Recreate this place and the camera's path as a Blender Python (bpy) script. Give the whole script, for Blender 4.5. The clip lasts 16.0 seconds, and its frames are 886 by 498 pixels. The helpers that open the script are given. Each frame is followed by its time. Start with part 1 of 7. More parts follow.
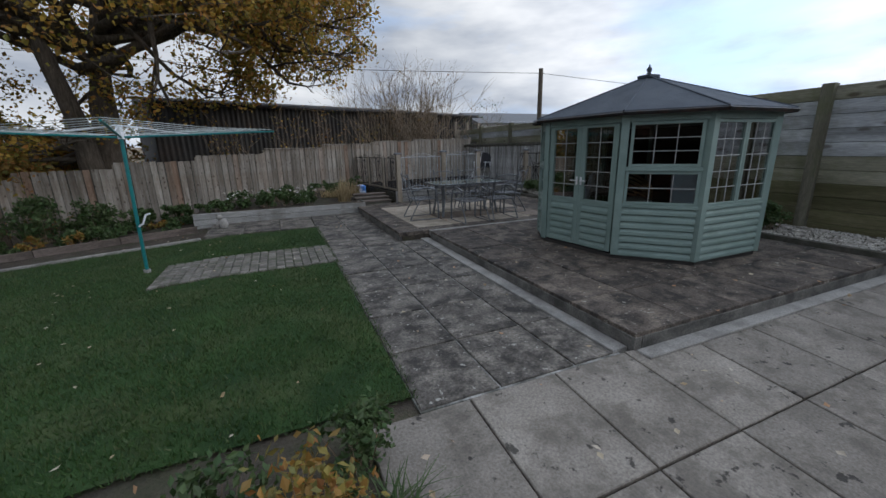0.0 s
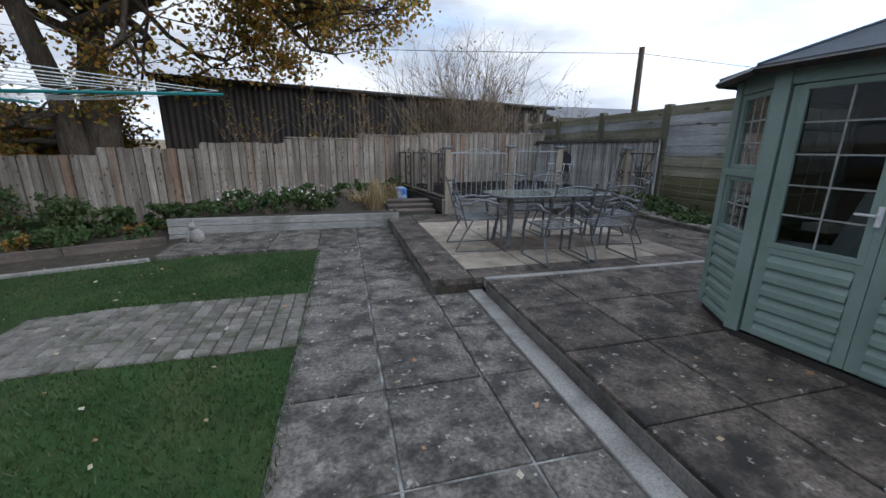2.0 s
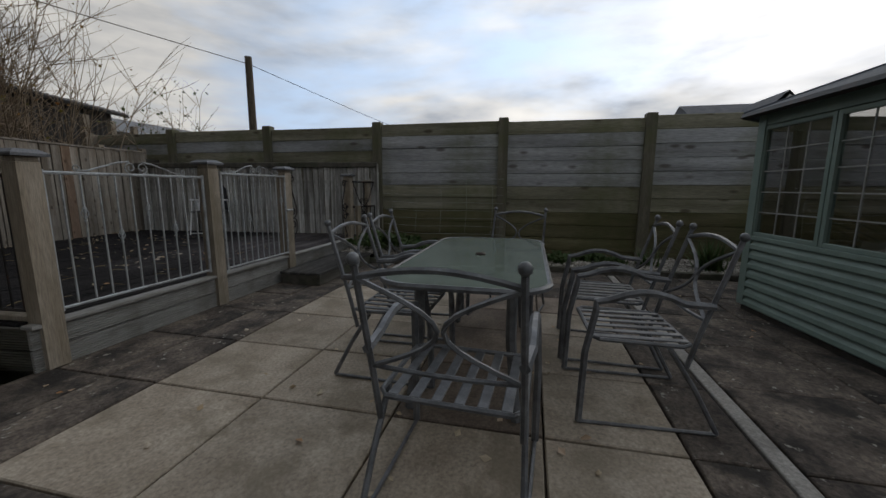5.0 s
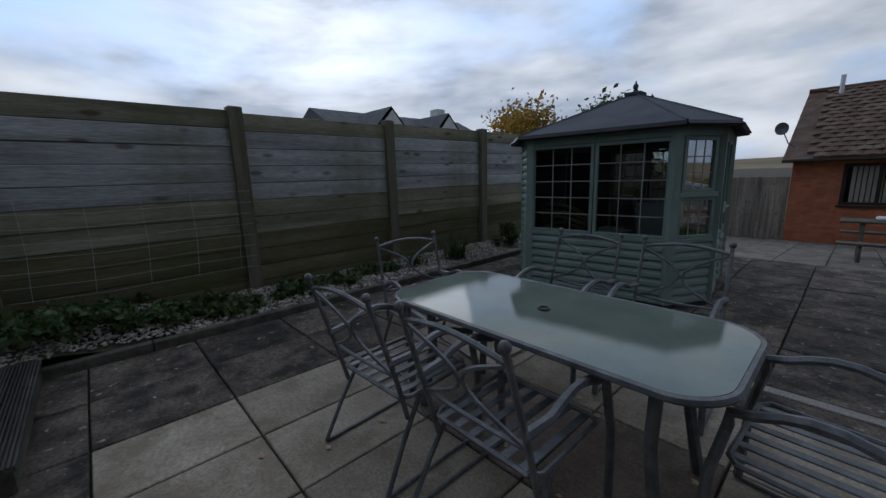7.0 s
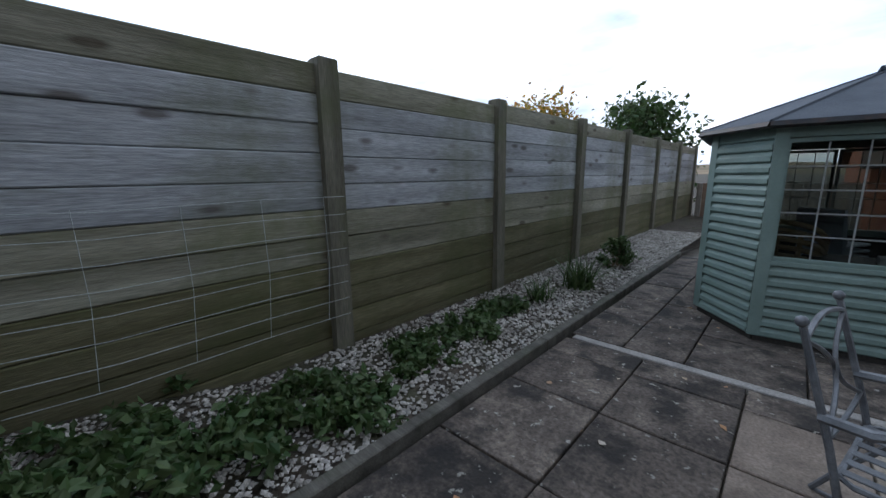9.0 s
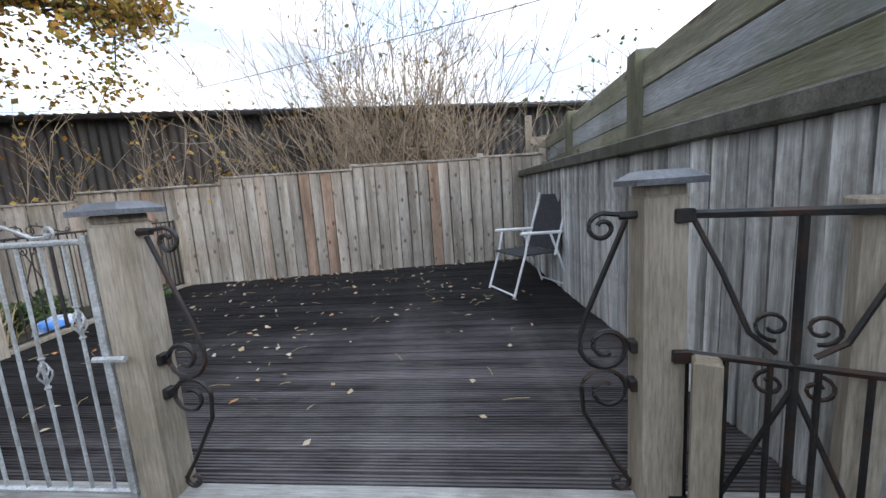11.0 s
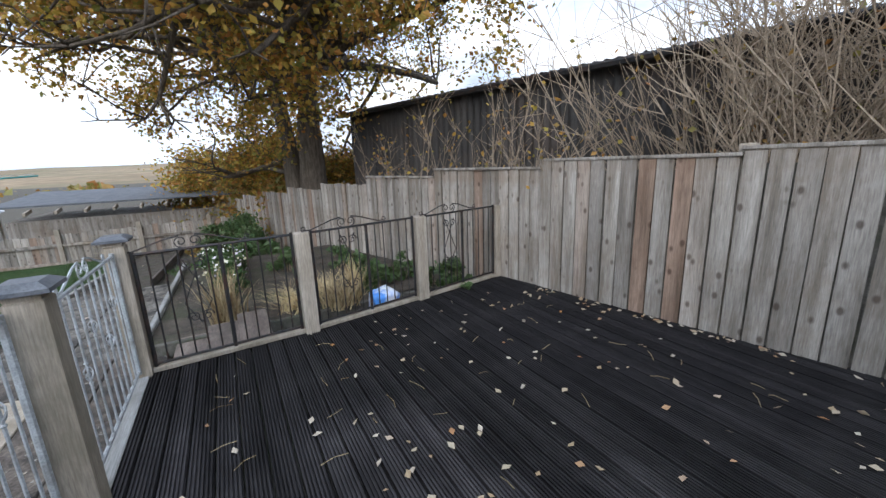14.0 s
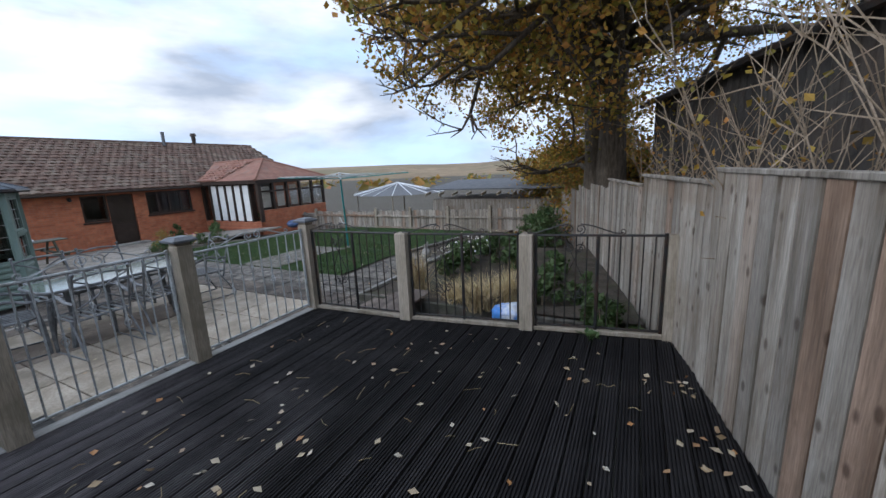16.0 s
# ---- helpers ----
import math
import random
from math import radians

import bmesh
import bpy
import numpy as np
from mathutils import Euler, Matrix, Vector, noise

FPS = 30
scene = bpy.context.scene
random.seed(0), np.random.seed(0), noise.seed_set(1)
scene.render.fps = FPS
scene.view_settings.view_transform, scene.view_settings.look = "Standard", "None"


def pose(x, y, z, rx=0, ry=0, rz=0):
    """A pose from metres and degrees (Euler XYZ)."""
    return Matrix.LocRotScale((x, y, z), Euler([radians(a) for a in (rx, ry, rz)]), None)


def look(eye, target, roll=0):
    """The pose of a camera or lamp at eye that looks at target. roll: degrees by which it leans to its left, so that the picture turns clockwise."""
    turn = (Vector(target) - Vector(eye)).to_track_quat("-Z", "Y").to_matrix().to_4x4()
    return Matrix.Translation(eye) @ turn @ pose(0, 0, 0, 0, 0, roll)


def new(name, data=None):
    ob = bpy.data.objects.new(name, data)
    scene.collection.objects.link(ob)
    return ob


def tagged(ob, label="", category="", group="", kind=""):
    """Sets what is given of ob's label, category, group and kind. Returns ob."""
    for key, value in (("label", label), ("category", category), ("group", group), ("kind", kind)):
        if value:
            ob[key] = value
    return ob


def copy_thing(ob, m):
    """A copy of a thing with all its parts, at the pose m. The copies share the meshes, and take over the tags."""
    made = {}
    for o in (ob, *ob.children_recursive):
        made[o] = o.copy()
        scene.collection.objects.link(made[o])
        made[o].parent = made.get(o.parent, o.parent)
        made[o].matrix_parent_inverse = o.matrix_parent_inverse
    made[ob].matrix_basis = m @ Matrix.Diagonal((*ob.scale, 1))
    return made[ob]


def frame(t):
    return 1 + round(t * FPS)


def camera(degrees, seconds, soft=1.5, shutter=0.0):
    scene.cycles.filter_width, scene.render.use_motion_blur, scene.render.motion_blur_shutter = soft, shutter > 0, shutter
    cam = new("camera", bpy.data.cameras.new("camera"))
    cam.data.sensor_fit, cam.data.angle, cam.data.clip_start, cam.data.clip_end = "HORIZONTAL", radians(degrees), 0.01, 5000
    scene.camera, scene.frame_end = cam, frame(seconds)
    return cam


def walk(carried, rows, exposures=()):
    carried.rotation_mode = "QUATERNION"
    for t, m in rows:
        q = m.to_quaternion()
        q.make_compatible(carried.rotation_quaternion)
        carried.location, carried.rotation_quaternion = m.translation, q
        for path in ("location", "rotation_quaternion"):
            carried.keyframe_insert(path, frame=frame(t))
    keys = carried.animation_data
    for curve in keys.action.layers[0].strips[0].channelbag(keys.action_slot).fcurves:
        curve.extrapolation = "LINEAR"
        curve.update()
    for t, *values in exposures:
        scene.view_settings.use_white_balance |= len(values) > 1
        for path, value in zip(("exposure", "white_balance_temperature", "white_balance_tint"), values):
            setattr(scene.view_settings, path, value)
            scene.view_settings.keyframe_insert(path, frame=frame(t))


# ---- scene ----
import collections
PATH = [
    (0, (-1.255, -4.486, 1.604), (-0.500, -2.706, 1.093), -1.3),
    (0.5, (-0.876, -3.822, 1.558), (-0.355, -1.960, 1.045), -1.2),
    (1, (-0.576, -3.137, 1.573), (-0.257, -1.233, 1.050), -0.9),
    (1.5, (-0.367, -2.412, 1.517), (-0.139, -0.493, 1.001), -0.7),
    (2, (-0.175, -1.631, 1.458), (0.312, 0.241, 0.950), 0.5),
    (2.5, (-0.053, -0.807, 1.429), (0.782, 0.938, 0.924), 1.4),
    (3, (0.016, 0.021, 1.371), (1.211, 1.550, 0.886), 2.6),
    (3.2, (0.049, 0.337, 1.310), (1.342, 1.791, 0.847), 2.4),
    (5.3, (0.246, 3.446, 1.296), (2.210, 3.642, 0.972), 0.0),
    (5.5, (0.331, 3.732, 1.316), (2.303, 3.758, 0.984), -0.1),
    (6, (0.617, 4.245, 1.365), (2.541, 3.801, 1.044), -0.3),
    (6.5, (1.092, 4.630, 1.544), (2.828, 3.712, 1.163), -0.9),
    (7, (1.596, 4.941, 1.557), (3.041, 3.610, 1.180), -1.7),
    (7.5, (2.224, 4.956, 1.552), (3.315, 3.326, 1.162), -2.1),
    (8, (2.872, 4.996, 1.602), (3.592, 3.174, 1.199), -2.0),
    (8.2, (3.119, 5.027, 1.626), (3.688, 3.155, 1.213), -1.8),
    (8.5, (3.480, 5.060, 1.630), (4.019, 3.179, 1.214), -0.5),
    (9, (4.150, 5.100, 1.600), (5.489, 3.664, 1.218), -0.6),
    (9.5, (4.850, 5.130, 1.550), (6.800, 4.856, 1.203), -0.8),
    (10, (5.500, 5.170, 1.480), (7.175, 6.217, 1.167), -1.0),
    (10.3, (5.770, 5.148, 1.448), (6.938, 6.743, 1.142), -2.7),
    (10.5, (5.740, 5.051, 1.441), (6.512, 6.871, 1.139), -2.5),
    (11, (5.612, 4.778, 1.499), (5.394, 6.744, 1.207), -3.9),
    (11.5, (5.534, 4.577, 1.511), (4.544, 6.292, 1.225), -2.9),
    (12, (5.557, 4.538, 1.503), (4.213, 5.984, 1.183), -2.4),
    (12.5, (5.510, 4.889, 1.509), (4.013, 6.165, 1.143), -2.7),
    (13, (5.487, 5.470, 1.538), (3.951, 6.686, 1.135), -2.4),
    (13.5, (5.399, 6.166, 1.754), (3.804, 7.291, 1.316), -2.3),
    (14, (5.260, 6.684, 1.931), (3.558, 7.633, 1.481), -2.1),
    (14.5, (5.129, 7.324, 1.990), (3.243, 7.827, 1.552), -2.6),
    (15, (4.934, 8.002, 1.957), (2.981, 8.046, 1.531), -3.0),
    (15.5, (4.874, 8.798, 1.960), (2.965, 8.380, 1.536), -3.3),
    (16, (5.022, 9.292, 1.989), (3.277, 8.406, 1.575), -2.7),
]
EXPOSURES = [(0, 0.0, 6350, 10), (1.5, 0.4, 6200, 10), (3, 0.55, 6350, 10), (3.4, 0.35, 6500, 10), (5.2, -0.7, 7200, 10), (6, -0.85, 6800, 10), (7, -0.88, 6100, 10), (8.2, -0.42, 5500, 10), (9.6, 0.95, 6400, 10), (10.5, 1.5, 6100, 10), (11.2, 1.35, 6450, 10), (12.5, 1.25, 6450, 10), (14, 1.2, 6250, 10), (16, 0.62, 6150, 10)]
cam = camera(98.6, 16.0)
walk(cam, [(t, look(e, a, r)) for t, e, a, r in PATH], EXPOSURES)

# ---- world and light ----
SUN_EL, SUN_ROT = radians(22), radians(118)
SUN_DIR = Vector((math.sin(SUN_ROT) * math.cos(SUN_EL), math.cos(SUN_ROT) * math.cos(SUN_EL), math.sin(SUN_EL)))
world = bpy.data.worlds.new("sky")
scene.world = world
world.use_nodes = True
wn, wl = world.node_tree.nodes, world.node_tree.links
bg = wn["Background"]
sky = wn.new("ShaderNodeTexSky")
sky.sky_type, sky.sun_disc = "NISHITA", False
sky.sun_elevation, sky.sun_rotation = SUN_EL, SUN_ROT
sky.air_density, sky.dust_density = 1.0, 1.5
tc = wn.new("ShaderNodeTexCoord")
mp = wn.new("ShaderNodeMapping")
mp.inputs["Scale"].default_value = (1.0, 1.0, 3.2)
wl.new(tc.outputs["Generated"], mp.inputs["Vector"])
cn = wn.new("ShaderNodeTexNoise")
cn.inputs["Scale"].default_value, cn.inputs["Detail"].default_value, cn.inputs["Roughness"].default_value = 1.7, 7.0, 0.55
cn.inputs["Distortion"].default_value = 0.35
wl.new(mp.outputs[0], cn.inputs["Vector"])
cr = wn.new("ShaderNodeValToRGB")
cr.color_ramp.elements[0].position, cr.color_ramp.elements[1].position = 0.32, 0.54
wl.new(cn.outputs["Fac"], cr.inputs["Fac"])
cn2 = wn.new("ShaderNodeTexNoise")
cn2.inputs["Scale"].default_value, cn2.inputs["Detail"].default_value = 3.1, 6.0
wl.new(mp.outputs[0], cn2.inputs["Vector"])
cc = wn.new("ShaderNodeValToRGB")
cc.color_ramp.elements[0].position, cc.color_ramp.elements[1].position = 0.36, 0.74
cc.color_ramp.elements[0].color, cc.color_ramp.elements[1].color = (2.9, 3.3, 4.0, 1), (8.0, 8.1, 8.2, 1)
wl.new(cn2.outputs["Fac"], cc.inputs["Fac"])
skyg = wn.new("ShaderNodeMix")
skyg.data_type = "RGBA"
skyg.inputs["Factor"].default_value = 0.86
skyg.inputs["B"].default_value = (4.4, 6.1, 9.0, 1)
wl.new(sky.outputs[0], skyg.inputs["A"])
mx = wn.new("ShaderNodeMix")
mx.data_type = "RGBA"
wl.new(cr.outputs["Color"], mx.inputs["Factor"])
wl.new(skyg.outputs["Result"], mx.inputs["A"])
wl.new(cc.outputs["Color"], mx.inputs["B"])
dt = wn.new("ShaderNodeVectorMath")
dt.operation = "DOT_PRODUCT"
dt.inputs[1].default_value = SUN_DIR
wl.new(tc.outputs["Generated"], dt.inputs[0])
gr = wn.new("ShaderNodeMapRange")
gr.interpolation_type = "SMOOTHSTEP"
gr.inputs["From Min"].default_value, gr.inputs["From Max"].default_value = -0.1, 1.0
gr.inputs["To Min"].default_value, gr.inputs["To Max"].default_value = 0.82, 1.65
wl.new(dt.outputs["Value"], gr.inputs["Value"])
gl_ = wn.new("ShaderNodeVectorMath")
gl_.operation = "SCALE"
wl.new(mx.outputs["Result"], gl_.inputs[0])
wl.new(gr.outputs[0], gl_.inputs["Scale"])
wl.new(gl_.outputs[0], bg.inputs["Color"])
bg.inputs["Strength"].default_value = 0.14
sun = new("sun", bpy.data.lights.new("sun", "SUN"))
sun.data.energy, sun.data.angle, sun.data.color = 0.55, radians(35), (1, 0.95, 0.88)
sun.matrix_basis = look(SUN_DIR * 30, (0, 0, 0))


# ---- materials ----
def mat(name, c1, c2, scale=6.0, rough=0.8, bump=0.15, fine=60.0, stain=None, stain_scale=1.2, stain_amt=0.5, stretch=(1, 1, 1),
        metal=0.0, vary=0.0, speck=None, speck_scale=22.0, speck_at=0.66, island=False, coord="Object", spec=0.4, bump_dist=0.01, knots=None, odd=None, grain=1.0):
    m = bpy.data.materials.new(name)
    m.use_nodes = True
    n, l = m.node_tree.nodes, m.node_tree.links
    b = n["Principled BSDF"]
    b.inputs["Roughness"].default_value, b.inputs["Metallic"].default_value = rough, metal
    b.inputs["Specular IOR Level"].default_value = spec
    t = n.new("ShaderNodeTexCoord")
    mpn = n.new("ShaderNodeMapping")
    mpn.inputs["Scale"].default_value = stretch
    oi = n.new("ShaderNodeObjectInfo")
    va = n.new("ShaderNodeVectorMath")
    va.operation = "MULTIPLY_ADD"
    va.inputs[1].default_value = (37.0, 19.0, 53.0)
    cx = n.new("ShaderNodeCombineXYZ")
    for k in range(3):
        l.new(oi.outputs["Random"], cx.inputs[k])
    l.new(cx.outputs[0], va.inputs[0])
    l.new(t.outputs[coord], va.inputs[2])
    l.new(va.outputs[0], mpn.inputs["Vector"])
    a = n.new("ShaderNodeTexNoise")
    a.inputs["Scale"].default_value, a.inputs["Detail"].default_value = scale, 5.0
    l.new(mpn.outputs[0], a.inputs["Vector"])
    r = n.new("ShaderNodeValToRGB")
    r.color_ramp.elements[0].position, r.color_ramp.elements[1].position = 0.32, 0.68
    r.color_ramp.elements[0].color, r.color_ramp.elements[1].color = (*c1, 1), (*c2, 1)
    l.new(a.outputs["Fac"], r.inputs["Fac"])
    colour = r.outputs["Color"]
    f = n.new("ShaderNodeTexNoise")
    f.inputs["Scale"].default_value, f.inputs["Detail"].default_value, f.inputs["Roughness"].default_value = fine, 5.0, 0.65
    l.new(mpn.outputs[0], f.inputs["Vector"])
    g = n.new("ShaderNodeMapRange")
    g.inputs["From Min"].default_value, g.inputs["From Max"].default_value = 0.3, 0.7
    g.inputs["To Min"].default_value, g.inputs["To Max"].default_value = 1 - 0.36 * grain, 1 + 0.28 * grain
    l.new(f.outputs["Fac"], g.inputs["Value"])
    mu = n.new("ShaderNodeMix")
    mu.data_type, mu.blend_type = "RGBA", "MULTIPLY"
    mu.inputs["Factor"].default_value = 1.0
    l.new(colour, mu.inputs["A"])
    l.new(g.outputs[0], mu.inputs["B"])
    colour = mu.outputs["Result"]
    if stain:
        s = n.new("ShaderNodeTexNoise")
        s.inputs["Scale"].default_value, s.inputs["Detail"].default_value, s.inputs["Roughness"].default_value = stain_scale, 6.0, 0.65
        l.new(t.outputs[coord] if stretch != (1, 1, 1) else mpn.outputs[0], s.inputs["Vector"])
        sr = n.new("ShaderNodeMapRange")
        sr.inputs["From Min"].default_value, sr.inputs["From Max"].default_value = 0.48, 0.62
        sr.inputs["To Max"].default_value = stain_amt
        l.new(s.outputs["Fac"], sr.inputs["Value"])
        sm = n.new("ShaderNodeMix")
        sm.data_type = "RGBA"
        sm.inputs["B"].default_value = (*stain, 1)
        l.new(sr.outputs[0], sm.inputs["Factor"])
        l.new(colour, sm.inputs["A"])
        colour = sm.outputs["Result"]
    if speck:
        k = n.new("ShaderNodeTexNoise")
        k.inputs["Scale"].default_value, k.inputs["Detail"].default_value, k.inputs["Roughness"].default_value = speck_scale, 4.0, 0.6
        l.new(mpn.outputs[0], k.inputs["Vector"])
        kr = n.new("ShaderNodeMapRange")
        kr.inputs["From Min"].default_value, kr.inputs["From Max"].default_value = speck_at, speck_at + 0.05
        kr.inputs["To Max"].default_value = 0.85
        l.new(k.outputs["Fac"], kr.inputs["Value"])
        km = n.new("ShaderNodeMix")
        km.data_type = "RGBA"
        km.inputs["B"].default_value = (*speck, 1)
        l.new(kr.outputs[0], km.inputs["Factor"])
        l.new(colour, km.inputs["A"])
        colour = km.outputs["Result"]
    if knots:
        vk = n.new("ShaderNodeTexVoronoi")
        vk.inputs["Scale"].default_value = 1.0
        mk = n.new("ShaderNodeMapping")
        mk.inputs["Scale"].default_value = knots
        l.new(va.outputs[0], mk.inputs["Vector"])
        l.new(mk.outputs[0], vk.inputs["Vector"])
        rk = n.new("ShaderNodeMapRange")
        rk.inputs["From Min"].default_value, rk.inputs["From Max"].default_value = 0.2, 0.1
        rk.inputs["To Max"].default_value = 0.75
        l.new(vk.outputs["Distance"], rk.inputs["Value"])
        mk2 = n.new("ShaderNodeMix")
        mk2.data_type = "RGBA"
        mk2.inputs["B"].default_value = (c1[0] * 0.35, c1[1] * 0.27, c1[2] * 0.22, 1)
        l.new(rk.outputs[0], mk2.inputs["Factor"])
        l.new(colour, mk2.inputs["A"])
        colour = mk2.outputs["Result"]
    if odd:
        ro = n.new("ShaderNodeMapRange")
        ro.inputs["From Min"].default_value, ro.inputs["From Max"].default_value = 0.74, 0.96
        ro.inputs["To Max"].default_value = 0.85
        l.new(oi.outputs["Random"], ro.inputs["Value"])
        mo = n.new("ShaderNodeMix")
        mo.data_type, mo.blend_type = "RGBA", "MULTIPLY"
        mo.inputs["B"].default_value = (*odd, 1)
        l.new(ro.outputs[0], mo.inputs["Factor"])
        l.new(colour, mo.inputs["A"])
        colour = mo.outputs["Result"]
    if vary:
        h = n.new("ShaderNodeHueSaturation")
        v = n.new("ShaderNodeMapRange")
        v.inputs["To Min"].default_value, v.inputs["To Max"].default_value = 1 - vary, 1 + vary
        if island:
            gi = n.new("ShaderNodeNewGeometry")
            l.new(gi.outputs["Random Per Island"], v.inputs["Value"])
        else:
            l.new(oi.outputs["Random"], v.inputs["Value"])
        l.new(v.outputs[0], h.inputs["Value"])
        l.new(colour, h.inputs["Color"])
        colour = h.outputs["Color"]
    l.new(colour, b.inputs["Base Color"])
    if bump:
        bp = n.new("ShaderNodeBump")
        bp.inputs["Strength"].default_value, bp.inputs["Distance"].default_value = bump, bump_dist
        l.new(f.outputs["Fac"], bp.inputs["Height"])
        l.new(bp.outputs[0], b.inputs["Normal"])
    return m


def leafmat(name, colours, rough=0.6, trans=0.25):
    m = bpy.data.materials.new(name)
    m.use_nodes = True
    n, l = m.node_tree.nodes, m.node_tree.links
    b = n["Principled BSDF"]
    b.inputs["Roughness"].default_value = rough
    gi = n.new("ShaderNodeNewGeometry")
    r = n.new("ShaderNodeValToRGB")
    e = r.color_ramp.elements
    e[0].color, e[1].color = (*colours[0], 1), (*colours[-1], 1)
    for k, c in enumerate(colours[1:-1], 1):
        x = e.new(k / (len(colours) - 1))
        x.color = (*c, 1)
    l.new(gi.outputs["Random Per Island"], r.inputs["Fac"])
    l.new(r.outputs["Color"], b.inputs["Base Color"])
    tr = n.new("ShaderNodeBsdfTranslucent")
    l.new(r.outputs["Color"], tr.inputs["Color"])
    mixer = n.new("ShaderNodeMixShader")
    mixer.inputs[0].default_value = trans
    l.new(b.outputs[0], mixer.inputs[1])
    l.new(tr.outputs[0], mixer.inputs[2])
    l.new(mixer.outputs[0], n["Material Output"].inputs["Surface"])
    return m


def glass(name, tint=(1, 1, 1), rough=0.0, alpha=0.12):
    """Thin pane: mostly clear, with a mirror's sheen."""
    m = bpy.data.materials.new(name)
    m.use_nodes = True
    n, l = m.node_tree.nodes, m.node_tree.links
    gl = n.new("ShaderNodeBsdfGlossy")
    gl.inputs["Roughness"].default_value = rough
    tr = n.new("ShaderNodeBsdfTransparent")
    tr.inputs["Color"].default_value = (*tint, 1)
    fr = n.new("ShaderNodeFresnel")
    fr.inputs["IOR"].default_value = 1.5
    ad = n.new("ShaderNodeMath")
    ad.operation = "MULTIPLY_ADD"
    ad.inputs[1].default_value, ad.inputs[2].default_value = 0.55, 0.0
    l.new(fr.outputs[0], ad.inputs[0])
    mixer = n.new("ShaderNodeMixShader")
    l.new(ad.outputs[0], mixer.inputs[0])
    l.new(tr.outputs[0], mixer.inputs[1])
    l.new(gl.outputs[0], mixer.inputs[2])
    l.new(mixer.outputs[0], n["Material Output"].inputs["Surface"])
    return m


def brickmat(name):
    m = mat(name, (0.36, 0.11, 0.055), (0.45, 0.16, 0.08), scale=5, rough=0.9, fine=90)
    n, l = m.node_tree.nodes, m.node_tree.links
    b = n["Principled BSDF"]
    br = n.new("ShaderNodeTexBrick")
    t = n.new("ShaderNodeTexCoord")
    mpn = n.new("ShaderNodeMapping")
    mpn.inputs["Rotation"].default_value = (radians(90), 0, 0)
    l.new(t.outputs["Object"], mpn.inputs["Vector"])
    l.new(mpn.outputs[0], br.inputs["Vector"])
    br.inputs["Scale"].default_value = 1.0
    br.inputs["Brick Width"].default_value, br.inputs["Row Height"].default_value, br.inputs["Mortar Size"].default_value = 0.225, 0.075, 0.006
    br.inputs["Color1"].default_value, br.inputs["Color2"].default_value = (0.8, 0.8, 0.8, 1), (1.15, 1.1, 1.05, 1)
    br.inputs["Mortar"].default_value = (0.75, 1.2, 1.6, 1)
    mu = n.new("ShaderNodeMix")
    mu.data_type, mu.blend_type = "RGBA", "MULTIPLY"
    mu.inputs["Factor"].default_value = 1.0
    l.new(b.inputs["Base Color"].links[0].from_socket, mu.inputs["A"])
    l.new(br.outputs["Color"], mu.inputs["B"])
    l.new(mu.outputs["Result"], b.inputs["Base Color"])
    return m


M_SLAB = mat("weathered_slab", (0.058, 0.051, 0.044), (0.22, 0.196, 0.167), 5.0, 0.88, 0.6, 42, stain=(0.028, 0.025, 0.022), stain_scale=4.5, stain_amt=0.85, vary=0.17, speck=(0.4, 0.385, 0.34), speck_scale=17, speck_at=0.635, grain=1.7)
M_SLABD = mat("dark_slab", (0.05, 0.04, 0.033), (0.17, 0.138, 0.11), 4.5, 0.88, 0.6, 42, stain=(0.018, 0.016, 0.014), stain_scale=3.6, stain_amt=0.88, vary=0.2, speck=(0.34, 0.325, 0.28), speck_scale=17, speck_at=0.64, grain=1.7)
M_SLABF = mat("buff_slab", (0.195, 0.172, 0.145), (0.29, 0.258, 0.22), 3.0, 0.88, 0.35, 60, stain=(0.1, 0.086, 0.07), stain_scale=3.4, stain_amt=0.65, vary=0.1, speck=(0.03, 0.027, 0.023), speck_scale=11, speck_at=0.63)
M_SLABL = mat("cream_slab", (0.26, 0.215, 0.165), (0.385, 0.33, 0.262), 3.4, 0.85, 0.25, 60, stain=(0.16, 0.132, 0.092), stain_scale=2.8, stain_amt=0.65, vary=0.12)
M_CONC = mat("concrete", (0.26, 0.245, 0.22), (0.36, 0.34, 0.31), 4.0, 0.9, 0.3, 70, stain=(0.14, 0.13, 0.12), stain_scale=3.0, stain_amt=0.6)
M_EDGE = mat("riser", (0.1, 0.095, 0.085), (0.2, 0.19, 0.17), 4.0, 0.9, 0.35, 50, stain=(0.04, 0.04, 0.035), stain_scale=3, stain_amt=0.7)
M_SOIL = mat("soil", (0.045, 0.036, 0.028), (0.10, 0.08, 0.06), 5.0, 0.95, 0.8, 30, stain=(0.05, 0.06, 0.025), stain_scale=2.0, stain_amt=0.5, bump_dist=0.03)
M_LAWN = mat("turf", (0.015, 0.045, 0.008), (0.034, 0.078, 0.015), 2.0, 0.95, 0.8, 90, stain=(0.085, 0.095, 0.035), stain_scale=1.5, stain_amt=0.5, bump_dist=0.02)
M_DECKG = mat("worn_grey_decking", (0.038, 0.036, 0.034), (0.13, 0.125, 0.118), 2.5, 0.8, 0.35, 35, stain=(0.03, 0.029, 0.027), stain_scale=1.6, stain_amt=0.7, stretch=(0.25, 4, 4), vary=0.25, spec=0.15)


